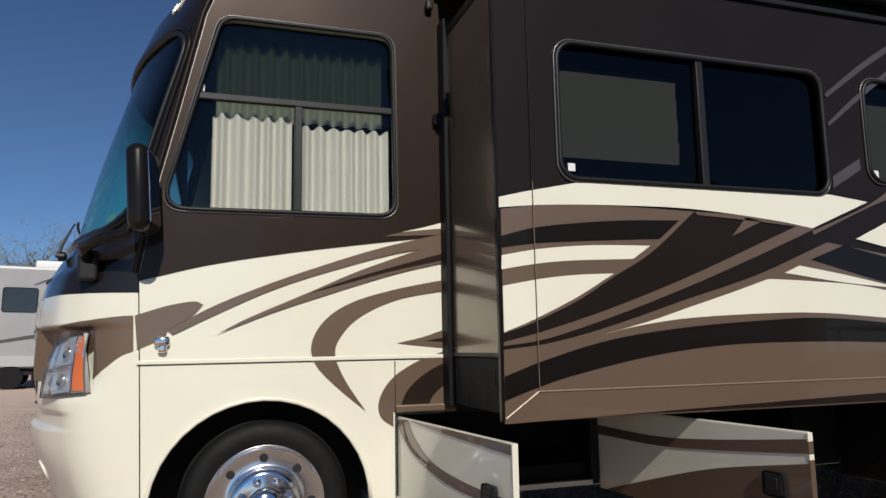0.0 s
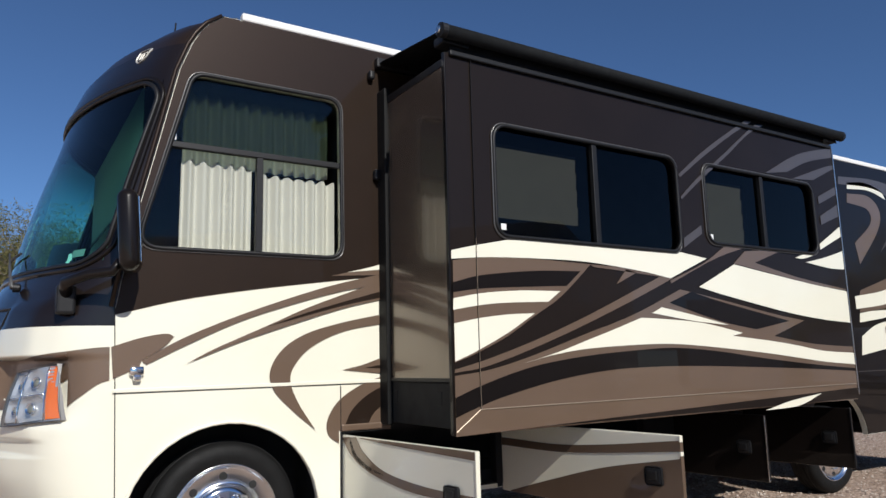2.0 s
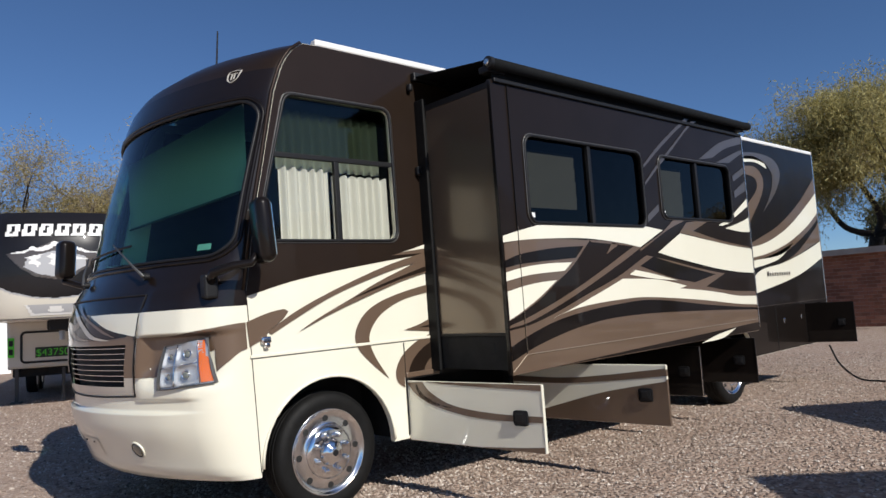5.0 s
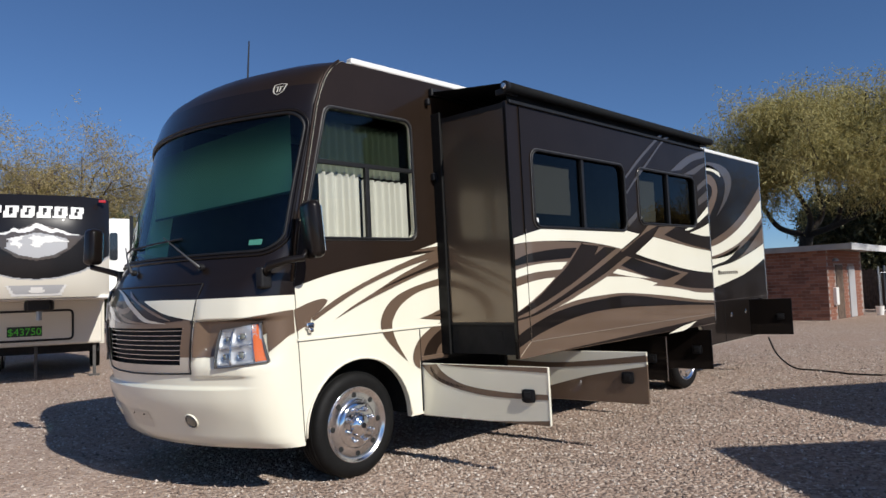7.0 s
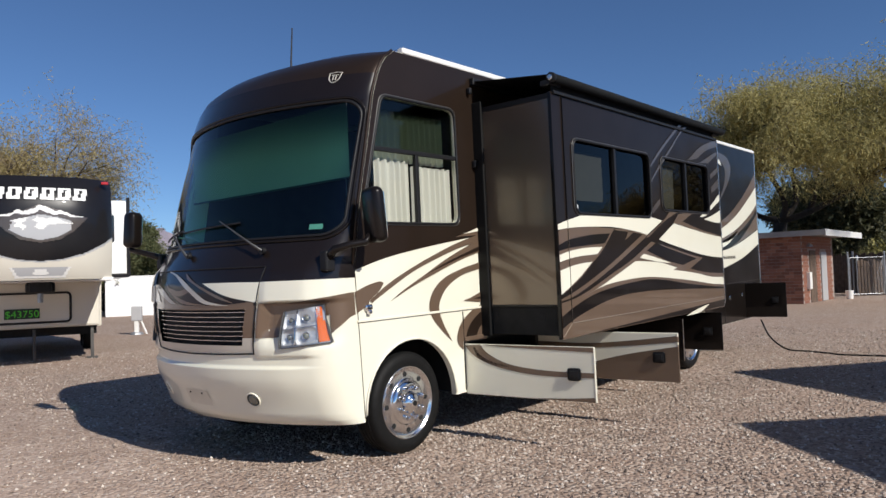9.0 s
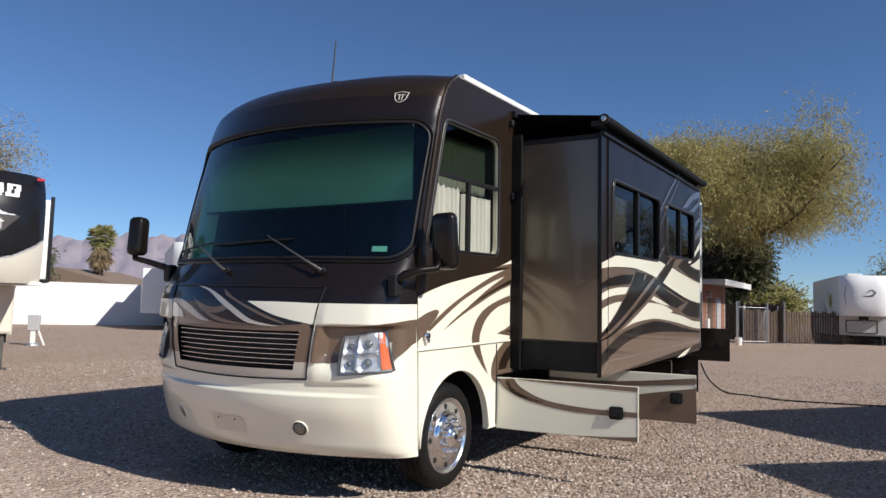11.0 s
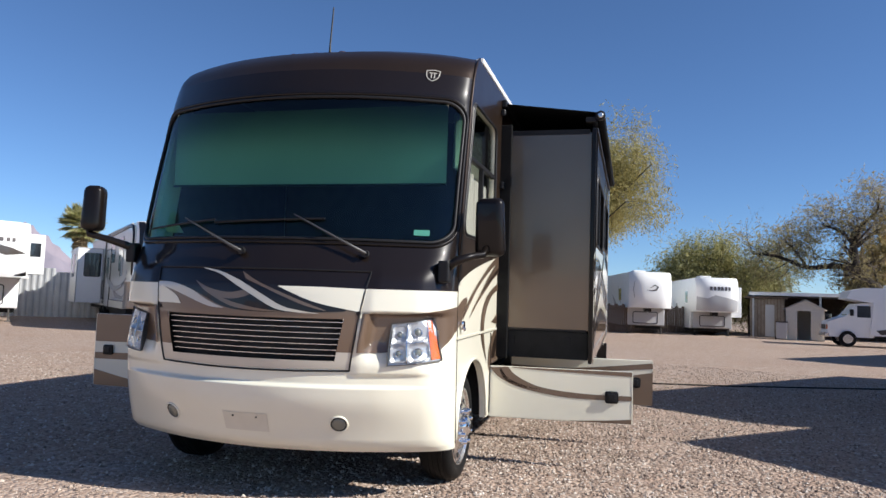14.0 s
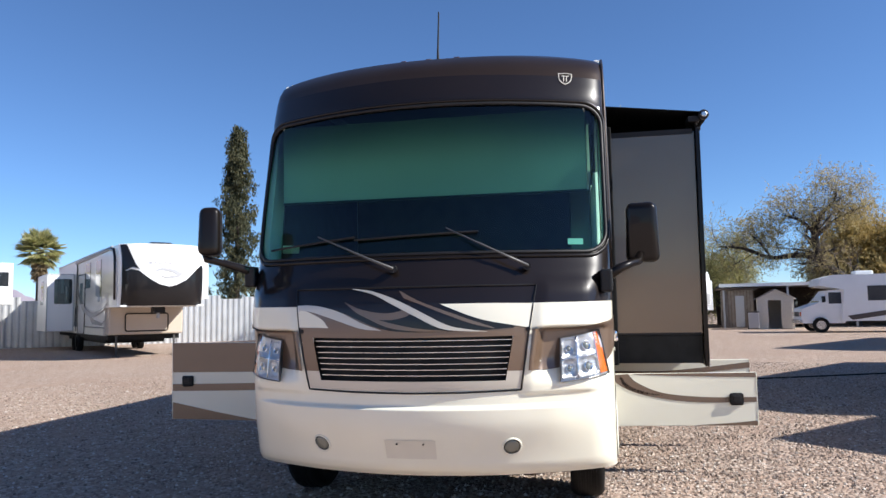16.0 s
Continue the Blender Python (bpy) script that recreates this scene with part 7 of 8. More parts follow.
part("frame", tube([(0, 0, 0.1), (1.7, 0, 0.1), (1.7, 0, 1.75), (0, 0, 1.75)], 0.022, 8, True), METAL, gt)
b = bmesh.new()
for i in range(24):
    tube([(0.07 * i, 0, 0.1), (min(1.7, 0.07 * i + 0.9), 0, 1.72)], 0.003, 3, bm=b)
    tube([(0.07 * i, 0, 1.72), (min(1.7, 0.07 * i + 0.9), 0, 0.1)], 0.003, 3, bm=b)
tagged(part("mesh", b, METAL, gt), kind="stuff")
for x in (-0.08, 1.78):
    part("gate_post", lathe([(0.035, 0), (0.035, 2.0), (0.01, 2.03)], 10, "Z", (x, 0, 0)), METAL, gt)

# house beyond the wall
hs = thing("house", "low house with tan gable roof", "house", pose(27.5, 53, 0, 0, 0, 30))
part("wall", box(-3, 6, -4, 4, 0, 2.3), mat("tan_stucco", (0.45, 0.36, 0.28), 0.9), hs)
b = bmesh.new()
vs = [b.verts.new(p) for p in ((-3.4, -4.4, 2.3), (-3.4, 4.4, 2.3), (-3.4, 0, 3.4), (6.4, -4.4, 2.3), (6.4, 4.4, 2.3), (6.4, 0, 3.4))]
for f in ((0, 2, 1), (3, 4, 5), (0, 3, 5, 2), (2, 5, 4, 1), (0, 1, 4, 3)):
    b.faces.new([vs[i] for i in f])
part("roof", b, mat("brown_shingle", (0.22, 0.16, 0.12), 0.9), hs)
part("window", box(-3.05, -3.0, -1.2, 0.4, 1.0, 2.0), SMOKE, hs)

# power pedestal and cable
pd = thing("power_pedestal", "white utility pedestal standing in gravel", "pedestal", pose(6.7, 21.1, 0, 0, 0, 50))
part("post", box(-0.06, 0.06, -0.06, 0.06, 0, 0.85, 0.01), WHITE, pd)
part("meter_box", box(-0.09, 0.07, -0.16, 0.14, 0.42, 0.86, 0.02), TRGREY, pd)
part("brace", tube([(0.05, -0.28, 0), (0.0, -0.05, 0.62)], 0.03, 6), WHITE, pd)
part("base", lathe([(0.2, 0), (0.17, 0.06), (0.08, 0.08)], 14, "Z"), METAL, pd)
cord = obj("extension_cable", tube(spline([(9.62, 3.77, 0.5), (9.50, 3.60, 0.22), (9.35, 3.30, 0.03), (9.27, 2.95, 0.014), (9.1, 2.6, 0.014), (8.95, 2.2, 0.014), (9.3, 0.95, 0.014), (9.9, -0.55, 0.014), (11.0, -3.0, 0.014)], 8), 0.014, 8), RUBBER, True)
tagged(cord, "black power cord lying across the gravel", "cable")

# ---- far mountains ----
MTN = mat("distant_range_haze_glow", (0.20, 0.155, 0.15), 0.95, vary=0.3, scale=0.004)
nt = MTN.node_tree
# a blue glow on the rock stands in for the haze before it
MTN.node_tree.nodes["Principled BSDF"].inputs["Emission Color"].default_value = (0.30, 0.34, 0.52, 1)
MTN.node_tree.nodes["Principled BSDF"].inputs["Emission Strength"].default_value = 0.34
b = bmesh.new()
rows = []
for i in range(521):
    az = radians(30 + 130 * i / 520)
    a = math.degrees(az)
    h = 330 * min(1, max(0.05, (a - 38) / 7)) * (0.82 + 0.5 * noise.noise(Vector((a * 0.11, 0.3, 0))) + 0.22 * noise.noise(Vector((a * 0.5, 4, 0))) + 0.05 * noise.noise(Vector((a * 2.3, 7, 0))))
    row = []
    for k in range(25):
        d = 3300 + 47 * k
        rib = 0.26 * noise.noise(Vector((a * 0.9, k * 0.23, 2))) + 0.14 * noise.noise(Vector((a * 2.6, k * 0.5, 5)))
        hh = max(0, h * (k / 24) ** 1.2 * (1 + (rib if 0 < k < 24 else 0)))
        row.append(b.verts.new((d * math.cos(az), d * math.sin(az), hh - 2)))
    rows.append(row)
for r0, r1 in zip(rows, rows[1:]):
    for k in range(24):
        b.faces.new((r0[k], r1[k], r1[k + 1], r0[k + 1]))
tagged(obj("backdrop", b, MTN, True), "far bare mountain range, haze drawn as blue glow", "mountains", kind="structure")

# ---- trees ----
BARK = mat("dark_mesquite_bark", (0.045, 0.034, 0.027), 0.9, vary=0.4, scale=10, bump=0.5, bump_scale=60)
TWIG = mat("grey_twig", (0.16, 0.125, 0.10), 0.9, vary=0.3, scale=8)


def leaf_material(name, a, c, d):
    """Leaves that let some light through, each clump of its own tint."""
    m = bpy.data.materials.new(name)
    m.use_nodes = True
    nt = m.node_tree
    p = nt.nodes["Principled BSDF"]
    geo = nt.nodes.new("ShaderNodeNewGeometry")
    rm = nt.nodes.new("ShaderNodeValToRGB")
    for pos, col in ((0.0, a), (0.5, c), (1.0, d)):
        e = rm.color_ramp.elements.new(pos) if pos == 0.5 else rm.color_ramp.elements[0 if pos == 0.0 else -1]
        e.color = (*col, 1)
    tr = nt.nodes.new("ShaderNodeBsdfTranslucent")
    mx = nt.nodes.new("ShaderNodeMixShader")
    mx.inputs[0].default_value = 0.45
    nt.links.new(geo.outputs["Random Per Island"], rm.inputs[0])
    nt.links.new(rm.outputs[0], p.inputs["Base Color"])
    nt.links.new(rm.outputs[0], tr.inputs["Color"])
    p.inputs["Roughness"].default_value = 0.7
    nt.links.new(p.outputs[0], mx.inputs[1])
    nt.links.new(tr.outputs[0], mx.inputs[2])
    nt.links.new(mx.outputs[0], nt.nodes["Material Output"].inputs[0])
    return m


OLIVE = leaf_material("olive_leaf", (0.24, 0.213, 0.08), (0.37, 0.325, 0.125), (0.50, 0.44, 0.185))
GREEN = leaf_material("green_leaf", (0.20, 0.19, 0.075), (0.36, 0.34, 0.135), (0.52, 0.48, 0.22))
MOSS = leaf_material("moss_green_leaf", (0.085, 0.09, 0.03), (0.17, 0.165, 0.058), (0.28, 0.255, 0.10))
PINEG = leaf_material("pine_needle", (0.055, 0.07, 0.03), (0.13, 0.145, 0.06), (0.23, 0.23, 0.11))
DUN = leaf_material("dun_olive_leaf", (0.25, 0.20, 0.085), (0.38, 0.31, 0.14), (0.52, 0.43, 0.22))
GOLD = leaf_material("ochre_leaf", (0.26, 0.19, 0.06), (0.40, 0.29, 0.10), (0.52, 0.40, 0.16))
DARKG = leaf_material("cypress_leaf", (0.03, 0.038, 0.018), (0.075, 0.08, 0.038), (0.15, 0.14, 0.07))
PALMG = leaf_material("palm_leaf", (0.20, 0.22, 0.08), (0.38, 0.38, 0.15), (0.60, 0.54, 0.30))
DRYP = leaf_material("dry_palm", (0.22, 0.16, 0.09), (0.32, 0.24, 0.14), (0.42, 0.33, 0.20))


def quads(name, centres, along, length, width, material, parent, rng, kind="stuff"):
    """Many small leaves, one four-cornered blade each."""
    n = len(centres)
    d = along / np.maximum(1e-6, np.linalg.norm(along, axis=1, keepdims=True))
    r = rng.normal(size=(n, 3))
    s = np.cross(d, r)
    s /= np.maximum(1e-6, np.linalg.norm(s, axis=1, keepdims=True))
    L = (length * (0.6 + 0.8 * rng.random(n)))[:, None]
    W = (width * (0.6 + 0.8 * rng.random(n)))[:, None]
    P = np.stack([centres - d * L / 2, centres + s * W / 2, centres + d * L / 2, centres - s * W / 2], 1)
    me = bpy.data.meshes.new(name)
    me.from_pydata(P.reshape(-1, 3).tolist(), [], np.arange(4 * n).reshape(n, 4).tolist())
    me.materials.append(material)
    ob = new(name, me)
    ob.parent = parent
    return tagged(ob, kind=kind)


def tree(label, place, seed, limbs, spread, depth=4, leaf=OLIVE, per=60, droop=0.25, llen=0.09, lwid=0.03, cloud=0.22, trunk=0.18, bare=0.0, group="", bend=0.35, ratio=0.66, paths=(), kids=3, reach=1.6, lift=0.35, start=0.34):
    """A tree grown limb by limb: limbs are (base height, direction, length) off the stem; leaves hang round the outer twigs."""
    rnd = random.Random(seed)
    rng = np.random.default_rng(seed)
    t = thing("tree", label, "tree", pose(place[0], place[1], 0), group)
    wood, twigs, tips = bmesh.new(), bmesh.new(), []

    def grow(p, d, length, r, level):
        pts, rs = [p], [r]
        q, dd = p.copy(), d.normalized()
        n = 5 if level < 2 else 4
        for i in range(n):
            dd = (dd + Vector((rnd.gauss(0, bend), rnd.gauss(0, bend), rnd.gauss(0, bend * 0.6) - (droop * 0.35 if level >= 3 else -0.05))) * 0.5).normalized()
            q = q + dd * length / n
            pts.append(q.copy())
            rs.append(r * (1 - 0.55 * (i + 1) / n))
        tube(pts, r, 7 if level < 2 else (5 if level < 3 else 3), bm=wood if level < 3 else twigs, taper=rs)
        if level >= depth - 1:
            for k in range(1, len(pts)):
                tips.append((pts[k], dd.copy()))
        if level < depth:
            for k in range(2, len(pts)):
                for _ in range(2 if level < depth - 1 else 2):
                    side = Vector((rnd.gauss(0, 1), rnd.gauss(0, 1), rnd.gauss(0.15, 0.7))).normalized()
                    nd = (dd * 0.65 + side * spread).normalized()
                    grow(pts[k], nd, length * (ratio + rnd.uniform(-0.12, 0.12)), rs[k] * 0.62, level + 1)

    for pts, r0, r1, *none in paths:
        line = spline(pts, 5)
        tube(line, r0, 9, bm=wood, taper=[r0 + (r1 - r0) * i / (len(line) - 1) for i in range(len(line))])
        for i in range(len(line) if none else int(len(line) * start), len(line)):
            for _ in range(kids):
                side = Vector((rnd.gauss(0, 0.9), rnd.gauss(0, 0.9), rnd.gauss(lift, 0.45))).normalized()
                along = (line[i] - line[i - 1]).normalized()
                grow(line[i], along * 0.35 + side, reach * rnd.uniform(0.6, 1.25), max(0.012, r1 * 0.45), 2)
    for base, d, ln, r in limbs:
        grow(Vector(base), Vector(d), ln, r, 1)
    part("trunk", wood, BARK, t, smooth=True)
    tagged(part("branchwork", twigs, TWIG, t), kind="stuff")
    keep = [x for x in tips if rnd.random() > bare]
    if keep and per:
        c = np.array([p[:] for p, _ in keep])
        a = np.array([d[:] for _, d in keep])
        # leaves sit along short hanging sprays
        strands = max(1, per // 6)
        c, a = np.repeat(c, strands, 0), np.repeat(a, strands, 0)
        c = c + rng.normal(size=c.shape) * cloud * np.array([1, 1, 0.8])
        a = a * 0.6 + rng.normal(size=a.shape) * 0.55 + np.array([0, 0, -droop * 2.2])
        a /= np.maximum(1e-6, np.linalg.norm(a, axis=1, keepdims=True))
        run = cloud * 2.0 * (0.4 + rng.random(len(c)))
        step = np.tile(np.arange(6) / 5, len(c))
        c, a, run = np.repeat(c, 6, 0), np.repeat(a, 6, 0), np.repeat(run, 6)
        c = c + a * (run * step)[:, None] + rng.normal(size=c.shape) * 0.03
        quads("crown", c, a + rng.normal(size=a.shape) * 0.55, llen, lwid, leaf, t, rng)
    return t


# the big mesquite behind the brick shed, its crown hanging out over the lot
rnd = random.Random(12)
fork = (-0.5, -0.5, 3.4)
boughs = [([(0.6, 0.5, -0.05), (0.3, 0.1, 1.6), fork], 0.36, 0.26, 0)]
crooks = [(-1.6, -2.2, 4.6), (-1.4, 0.9, 4.7), (-3.0, -0.8, 5.3), (-2.2, -3.8, 4.5), (-0.4, -1.0, 5.6)]
for k, c in enumerate(crooks):
    mid = tuple(f + (e - f) * 0.5 for f, e in zip(fork, c))
    boughs.append(([fork, (mid[0] + 0.25, mid[1] + (0.3 if k % 2 else -0.3), mid[2] - 0.25), c], 0.14, 0.085, 0))
for i in range(24):
    az, up = 2 * math.pi * (i + 0.5 * rnd.random()) / 24, rnd.uniform(-0.55, 1.0)
    k = rnd.uniform(0.55, 0.95)
    tip = (-3.7 + 4.3 * k * math.cos(az) * math.sqrt(1 - up * up * 0.8), -2.7 + 6.0 * k * math.sin(az) * math.sqrt(1 - up * up * 0.8), 5.9 + 3.2 * k * up)
    c = min(crooks, key=lambda q: sum((a - d) ** 2 for a, d in zip(q, tip)))
    mid = tuple(f + (e - f) * 0.5 + rnd.uniform(-0.45, 0.45) for f, e in zip(c, tip))
    boughs.append(([c, (mid[0], mid[1], mid[2] + 0.35), tip], 0.075, 0.022))
tree("wide mesquite with olive leaves and dark limbs behind the shed", (29.6, 9.1), 11, [], 0.8, 4, OLIVE, 12, 0.42, 0.15, 0.028, 0.27, ratio=0.62, bend=0.5, kids=1, reach=1.2, lift=0.25, start=0.3, bare=0.48, paths=boughs)
tree("dark green pine behind the brick shed", (41.0, 9.6), 14, [((0, 0, 0), (0, 0, 1), 3.2, 0.25), ((0, 0, 2.2), (0, 0.7, 0.8), 2.0, 0.15), ((0, 0, 2.2), (0, -0.8, 0.7), 2.2, 0.15), ((0, 0, 2.6), (-0.4, -0.3, 1), 2.2, 0.15), ((0, 0, 2.4), (0.4, 0.3, 1), 2.2, 0.15)], 0.7, 4, DARKG, 18, 0.1, 0.30, 0.09, 0.30, ratio=0.58)
# behind the far trailers
tree("round green palo verde beyond the trailers", (50.5, -3.6), 5, [((0, 0, 0), (0, 0, 1), 3.2, 0.3), ((0, 0.1, 1.5), (0, 0.8, 0.9), 3.4, 0.2), ((0, -0.1, 1.5), (0, -0.8, 0.9), 3.4, 0.2), ((0, 0, 1.8), (-0.6, 0.1, 1), 3.0, 0.2), ((0, 0, 1.2), (0.2, -1.0, 0.5), 3.0, 0.15), ((0, 0, 1.2), (0.2, 1.0, 0.5), 3.0, 0.15)], 0.75, 4, GREEN, 12, 0.24, 0.24, 0.05, 0.42, bare=0.25, ratio=0.62)
tree("half-bare mesquite with crooked dark limbs", (42.9, -11.6), 21, [], 0.75, 4, DUN, 6, 0.2, 0.2, 0.04, 0.24, bare=0.84, ratio=0.6, bend=0.45, kids=2, reach=1.5, lift=0.3, paths=[
    ([(-0.28, -0.85, -0.05), (-0.19, -0.57, 1.60), (-0.09, -0.28, 3.00), (0.25, 0.76, 4.20), (0.34, 1.04, 6.00)], 0.36, 0.20),
    ([(0.25, 0.76, 4.10), (0.59, 1.80, 4.50), (1.12, 3.42, 4.40), (1.64, 5.03, 5.10), (2.11, 6.46, 5.30)], 0.22, 0.06),
    ([(0.34, 1.04, 5.90), (0.19, 0.57, 7.00), (-0.03, -0.10, 7.70), (-0.09, -0.28, 8.30)], 0.16, 0.04),
    ([(0.34, 1.04, 5.90), (0.09, 1.80, 6.60), (0.10, 2.75, 7.00)], 0.13, 0.05),
    ([(0.31, 0.95, 5.60), (0.48, -0.38, 6.70), (0.18, -1.90, 7.40)], 0.13, 0.05),
    ([(1.12, 3.42, 4.40), (1.77, 3.89, 5.40), (1.99, 4.56, 6.20)], 0.1, 0.04)])
tree("ochre-leaved tree beyond the carport", (47.0, -15.5), 8, [((0, 0, 0), (0, 0, 1), 3.0, 0.25), ((0, 0, 2), (0, 0.5, 1), 2.8, 0.18), ((0, 0, 2), (0, -0.5, 1), 2.8, 0.18), ((0, 0, 2), (-0.5, 0, 1), 2.6, 0.16)], 0.75, 4, GOLD, 12, 0.15, 0.24, 0.07, 0.35)
tree("dark green tree beyond the carport", (50, -20), 18, [((0, 0, 0), (0, 0, 1), 3.0, 0.25), ((0, 0, 1.5), (0, 0.7, 0.8), 2.8, 0.18), ((0, 0, 1.5), (0, -0.7, 0.8), 2.8, 0.18), ((0, 0, 1.5), (-0.6, 0, 1), 2.6, 0.16)], 0.75, 4, GREEN, 12, 0.15, 0.22, 0.06, 0.4)
# beyond the white wall, to the north
tree("tall thin-leaved tree beyond the wall", (10.2, 40.5), 31, [((0, 0, 0), (0, 0, 1), 5.2, 0.28), ((0, 0, 4.0), (0.4, 0, 1), 4.2, 0.2), ((0, 0, 4.0), (-0.5, 0.1, 1), 4.2, 0.2), ((0, 0, 3.2), (0.9, -0.2, 0.7), 3.2, 0.16), ((0, 0, 3.2), (-1.0, -0.2, 0.6), 3.2, 0.16)], 0.7, 4, DUN, 18, 0.24, 0.17, 0.036, 0.38, ratio=0.63, bare=0.42)
tree("yellowing tree beyond the trailers", (5.0, 41.0), 33, [((0, 0, 0), (0, 0, 1), 5.0, 0.28), ((0, 0, 3.6), (0.5, 0, 1), 4.0, 0.2), ((0, 0, 3.6), (-0.5, 0.1, 1), 4.0, 0.2), ((0, 0, 2.0), (0.9, 0.3, 0.6), 3.0, 0.16), ((0, 0, 2.0), (-0.9, -0.2, 0.6), 3.0, 0.16)], 0.75, 4, DUN, 18, 0.24, 0.17, 0.036, 0.40, ratio=0.63, bare=0.40)
tree("leafless shrub tree beyond the trailer", (-8.3, 39.5), 35, [((0, 0, 0), (0.2, 0, 1), 3.4, 0.2), ((0, 0, 1.2), (-0.4, 0, 1), 3.0, 0.15), ((0, 0, 1.2), (0.5, 0, 1), 3.0, 0.15)], 0.7, 4, OLIVE, 6, 0.1, 0.16, 0.03, 0.3, bare=0.85)
tree("olive tree beyond the parked trailers", (0.2, 41.5), 41, [((0, 0, 0), (0, 0, 1), 4.4, 0.26), ((0, 0, 3.0), (0.5, 0, 1), 3.6, 0.18), ((0, 0, 3.0), (-0.5, 0.1, 1), 3.6, 0.18), ((0, 0, 1.6), (0.9, 0.2, 0.6), 2.8, 0.15), ((0, 0, 1.6), (-0.9, -0.1, 0.6), 2.8, 0.15)], 0.72, 4, MOSS, 18, 0.22, 0.18, 0.04, 0.38, ratio=0.63, bare=0.30)
for i, (x, y) in enumerate(((-3.6, 39.5), (-7.2, 38.6))):
    tree("wide olive bush beyond the trailer", (x, y), 43 + i, [((0, 0, 0), (0.1, 0, 1), 2.6, 0.14), ((0, 0, 0.5), (-0.8, 0, 0.9), 2.4, 0.12), ((0, 0, 0.5), (0.8, 0, 0.9), 2.4, 0.12), ((0, 0, 0.4), (0.1, -0.6, 0.8), 2.2, 0.12)], 0.75, 4, MOSS, 18, 0.15, 0.18, 0.05, 0.34, ratio=0.62, bare=0.1, group="olive bushes")
tree("dark green pine beyond the wall", (13.6, 38.0), 37, [((0, 0, 0), (0, 0, 1), 3.0, 0.22), ((0, 0, 1.0), (0.5, 0.2, 0.9), 2.0, 0.12), ((0, 0, 1.0), (-0.5, 0.1, 0.9), 2.0, 0.12), ((0, 0, 1.6), (0.1, 0.1, 1), 2.2, 0.12)], 0.6, 4, PINEG, 26, 0.1, 0.2, 0.05, 0.24, ratio=0.55)
for i, (x, y, s) in enumerate(((33, 47, 1), (47, 40, 2), (22, 56, 3), (56, 9, 4), (60, 2, 5))):
    tree("low green tree in the distance", (x, y), 50 + i, [((0, 0, 0), (0, 0, 1), 1.6, 0.2), ((0, 0, 0.8), (0.6, 0.3, 0.7), 1.8, 0.12), ((0, 0, 0.8), (-0.6, -0.3, 0.7), 1.8, 0.12), ((0, 0, 0.8), (0.1, -0.6, 0.9), 1.8, 0.12)], 0.75, 3, GREEN, 60, 0.1, 0.3, 0.10, 0.45, group="distant trees")

# cypress
cy = thing("cypress_tree", "tall dark narrow cypress beyond the fence", "tree", pose(39.6, 26.9, 0))
part("trunk", tube([(0, 0, 0), (0.05, 0, 5), (0, 0.05, 10), (0.05, 0, 14)], 0.2, 8, taper=[0.24, 0.17, 0.1, 0.03]), BARK, cy)
rng = np.random.default_rng(9)
n = 620
h = 1.2 + 12.8 * rng.random(n) ** 0.9
ang = rng.random(n) * 2 * math.pi
lump = 1 + 0.34 * np.sin(ang * 2 + h * 1.7) + 0.30 * np.sin(ang * 3 - h * 3.3) + 0.2 * np.sin(h * 6.1 + ang)
rad = (0.14 + 1.55 * (1 - h / 14.2) ** 0.7) * lump * (0.35 + 0.8 * rng.random(n))
cc = np.stack([rad * np.cos(ang), rad * np.sin(ang), h], 1)
cc = np.repeat(cc, 34, 0) + rng.normal(size=(n * 34, 3)) * np.array([0.12, 0.12, 0.17])
quads("crown", cc, rng.normal(size=cc.shape) * 0.4 + np.array([0, 0, 0.9]), 0.24, 0.08, DARKG, cy, rng)


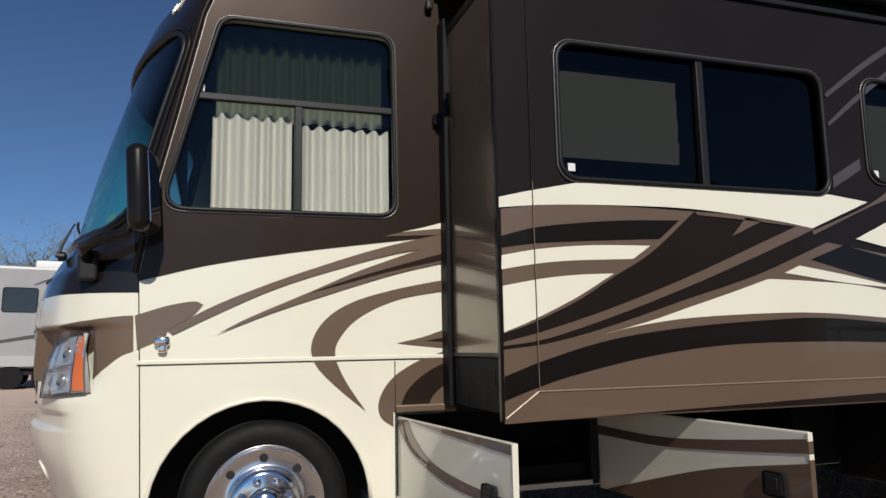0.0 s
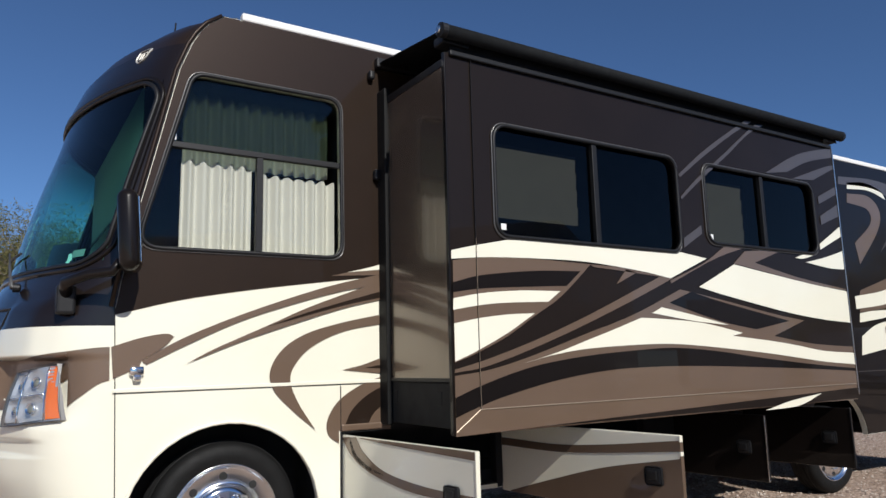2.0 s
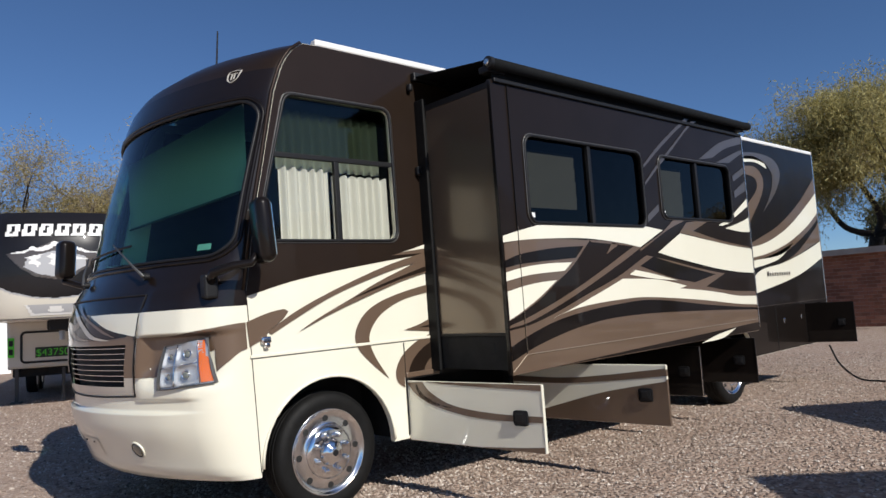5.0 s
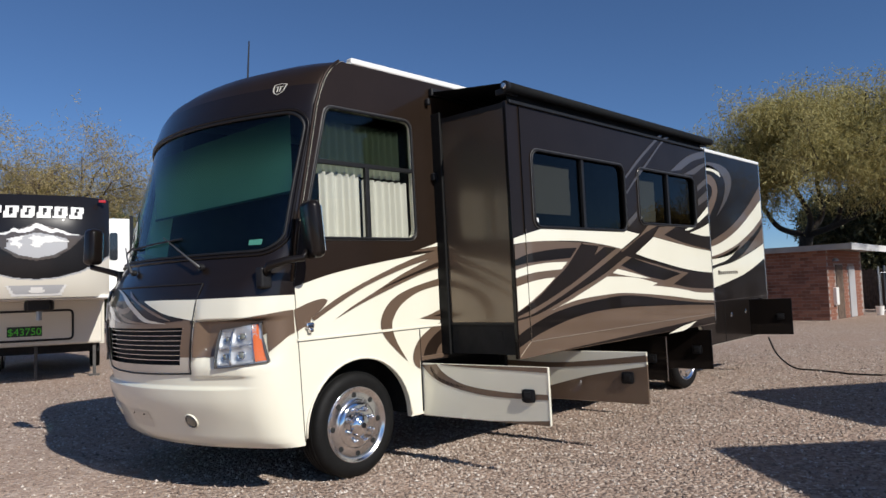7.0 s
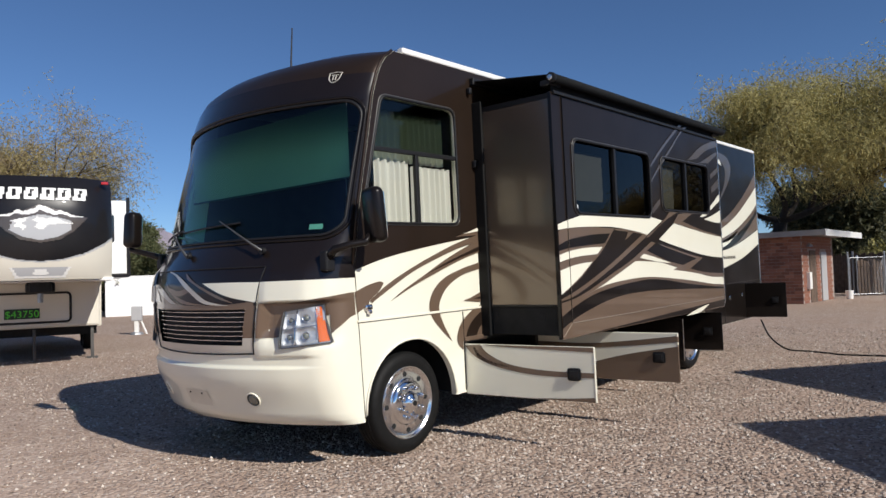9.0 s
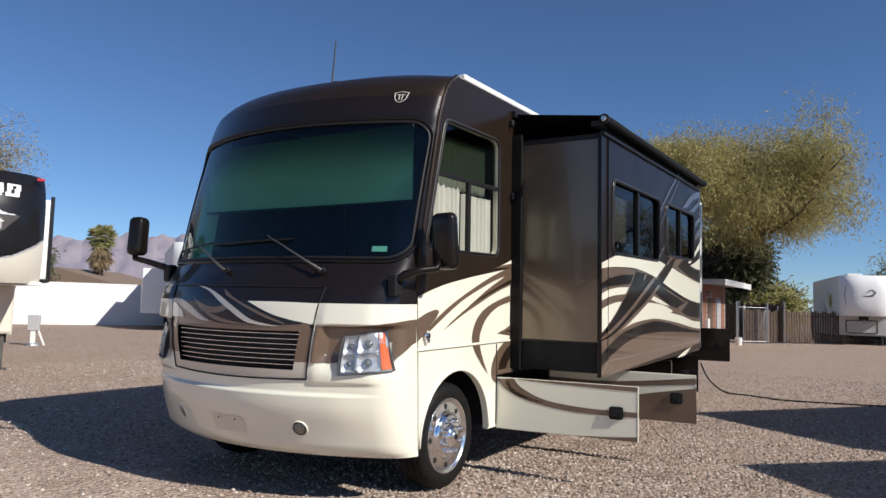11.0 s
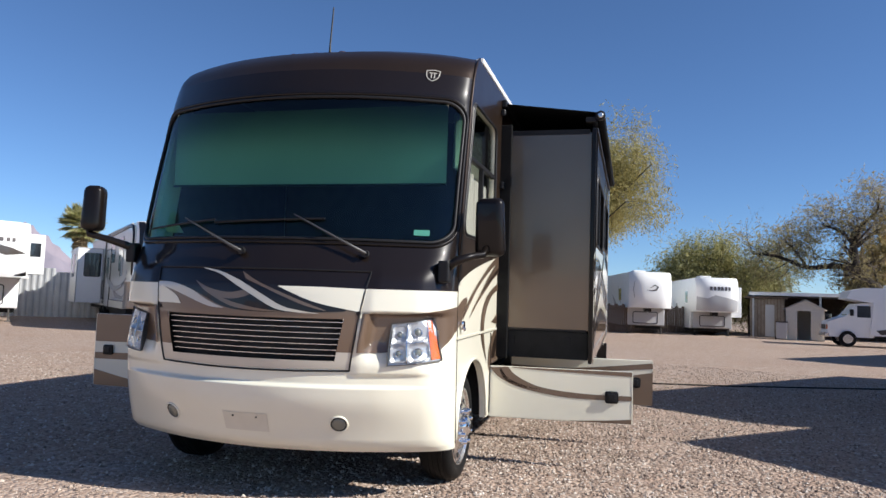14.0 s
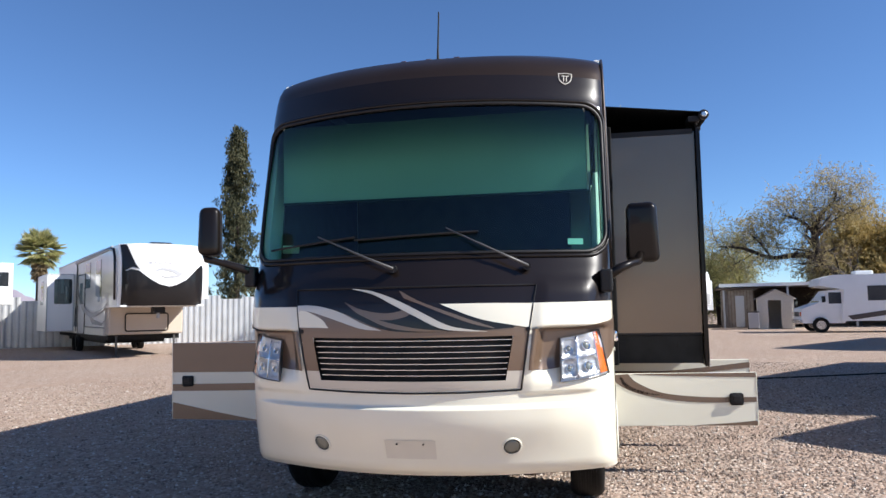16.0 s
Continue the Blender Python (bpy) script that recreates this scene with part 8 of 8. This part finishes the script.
def palm(label, place, height, crown, skirt, seed):
    p = thing("palm_tree", label, "palm", pose(place[0], place[1], 0))
    rng = np.random.default_rng(seed)
    part("trunk", tube([(0, 0, 0), (0.05, 0, height * 0.5), (0, 0, height)], 0.2, 10, taper=[0.26, 0.2, 0.18]), BARK, p, smooth=True)
    for material, count, lo, hi, reach, name in ((PALMG, 120, -1.0, 1.35, crown, "fronds"), (DRYP, 60, -1.6, -0.9, skirt, "dead_fronds")):
        C, A = [], []
        for i in range(count):
            az, el = rng.random() * 2 * math.pi, lo + (hi - lo) * rng.random()
            d = np.array([math.cos(az) * math.cos(el), math.sin(az) * math.cos(el), math.sin(el)])
            side = np.cross(d, [0, 0, 1.0])
            side /= np.linalg.norm(side)
            root = np.array([0, 0, height - (0.0 if name == "fronds" else 1.2 * rng.random())])
            stem = 0.28 + 0.30 * rng.random()
            for k in range(30):
                f = (k / 29 - 0.5) * 2.2
                fd = d * math.cos(f) + side * math.sin(f)
                base = root + d * reach * stem
                C.append(base + fd * reach * 0.26 + np.array([0, 0, -0.06 * reach * abs(f)]))
                A.append(fd + np.array([0, 0, -0.12]))
        quads(name, np.array(C), np.array(A), reach * 0.52, 0.05, material, p, rng)
    return p


palm("fan palm with shaggy dry skirt", (28.0, 51.4), 5.9, 1.15, 1.7, 3)
palm("fan palm with full green crown", (31.5, 35.3), 5.35, 1.35, 0.9, 4)

# ---- brick pieces of the shed: the nearest stretch brick by brick, the rest as joined courses ----
BL, BH, PL, PH = 0.292, 0.112, 0.305, 0.124
bm = box(-0.006, 0.006, -BL / 2, BL / 2, -BH / 2, BH / 2)
brick_x = bpy.data.meshes.new("brick")
bm.to_mesh(brick_x)
bm.free()
brick_x.materials.append(BRICK)
rnd = random.Random(6)
rest, side_rest = bmesh.new(), bmesh.new()
for r in range(21):
    z = 0.066 + r * PH
    for c in range(20):
        y = 0.16 + c * PL - (PL / 2 if r % 2 else 0.0) + (PL / 2 if r % 2 and c == 0 else 0.0)
        if c < 13:
            o = new("brick", brick_x)
            o.parent = shed
            o.location = (-0.004 + rnd.uniform(-0.002, 0.002), y, z)
        else:
            box(-0.010, 0.002, y - BL / 2, y + BL / 2, z - BH / 2, z + BH / 2, bm=rest)
    for c in range(14):
        x = 0.30 + c * PL - (PL / 2 if r % 2 else 0.0)
        if not ((0.9 < x < 1.95 or 2.5 < x < 3.5) and z < 2.1):
            box(x - BL / 2, x + BL / 2, -0.010, 0.002, z - BH / 2, z + BH / 2, bm=side_rest)
BRICKJ = mat("red_brick_courses", (0.25, 0.105, 0.066), 0.9, vary=0.4, scale=6, color2=(0.17, 0.070, 0.044), bump=0.2)
for name, b in (("brickwork", rest), ("brickwork", side_rest)):
    tagged(part(name, b, BRICKJ, shed), kind="stuff")
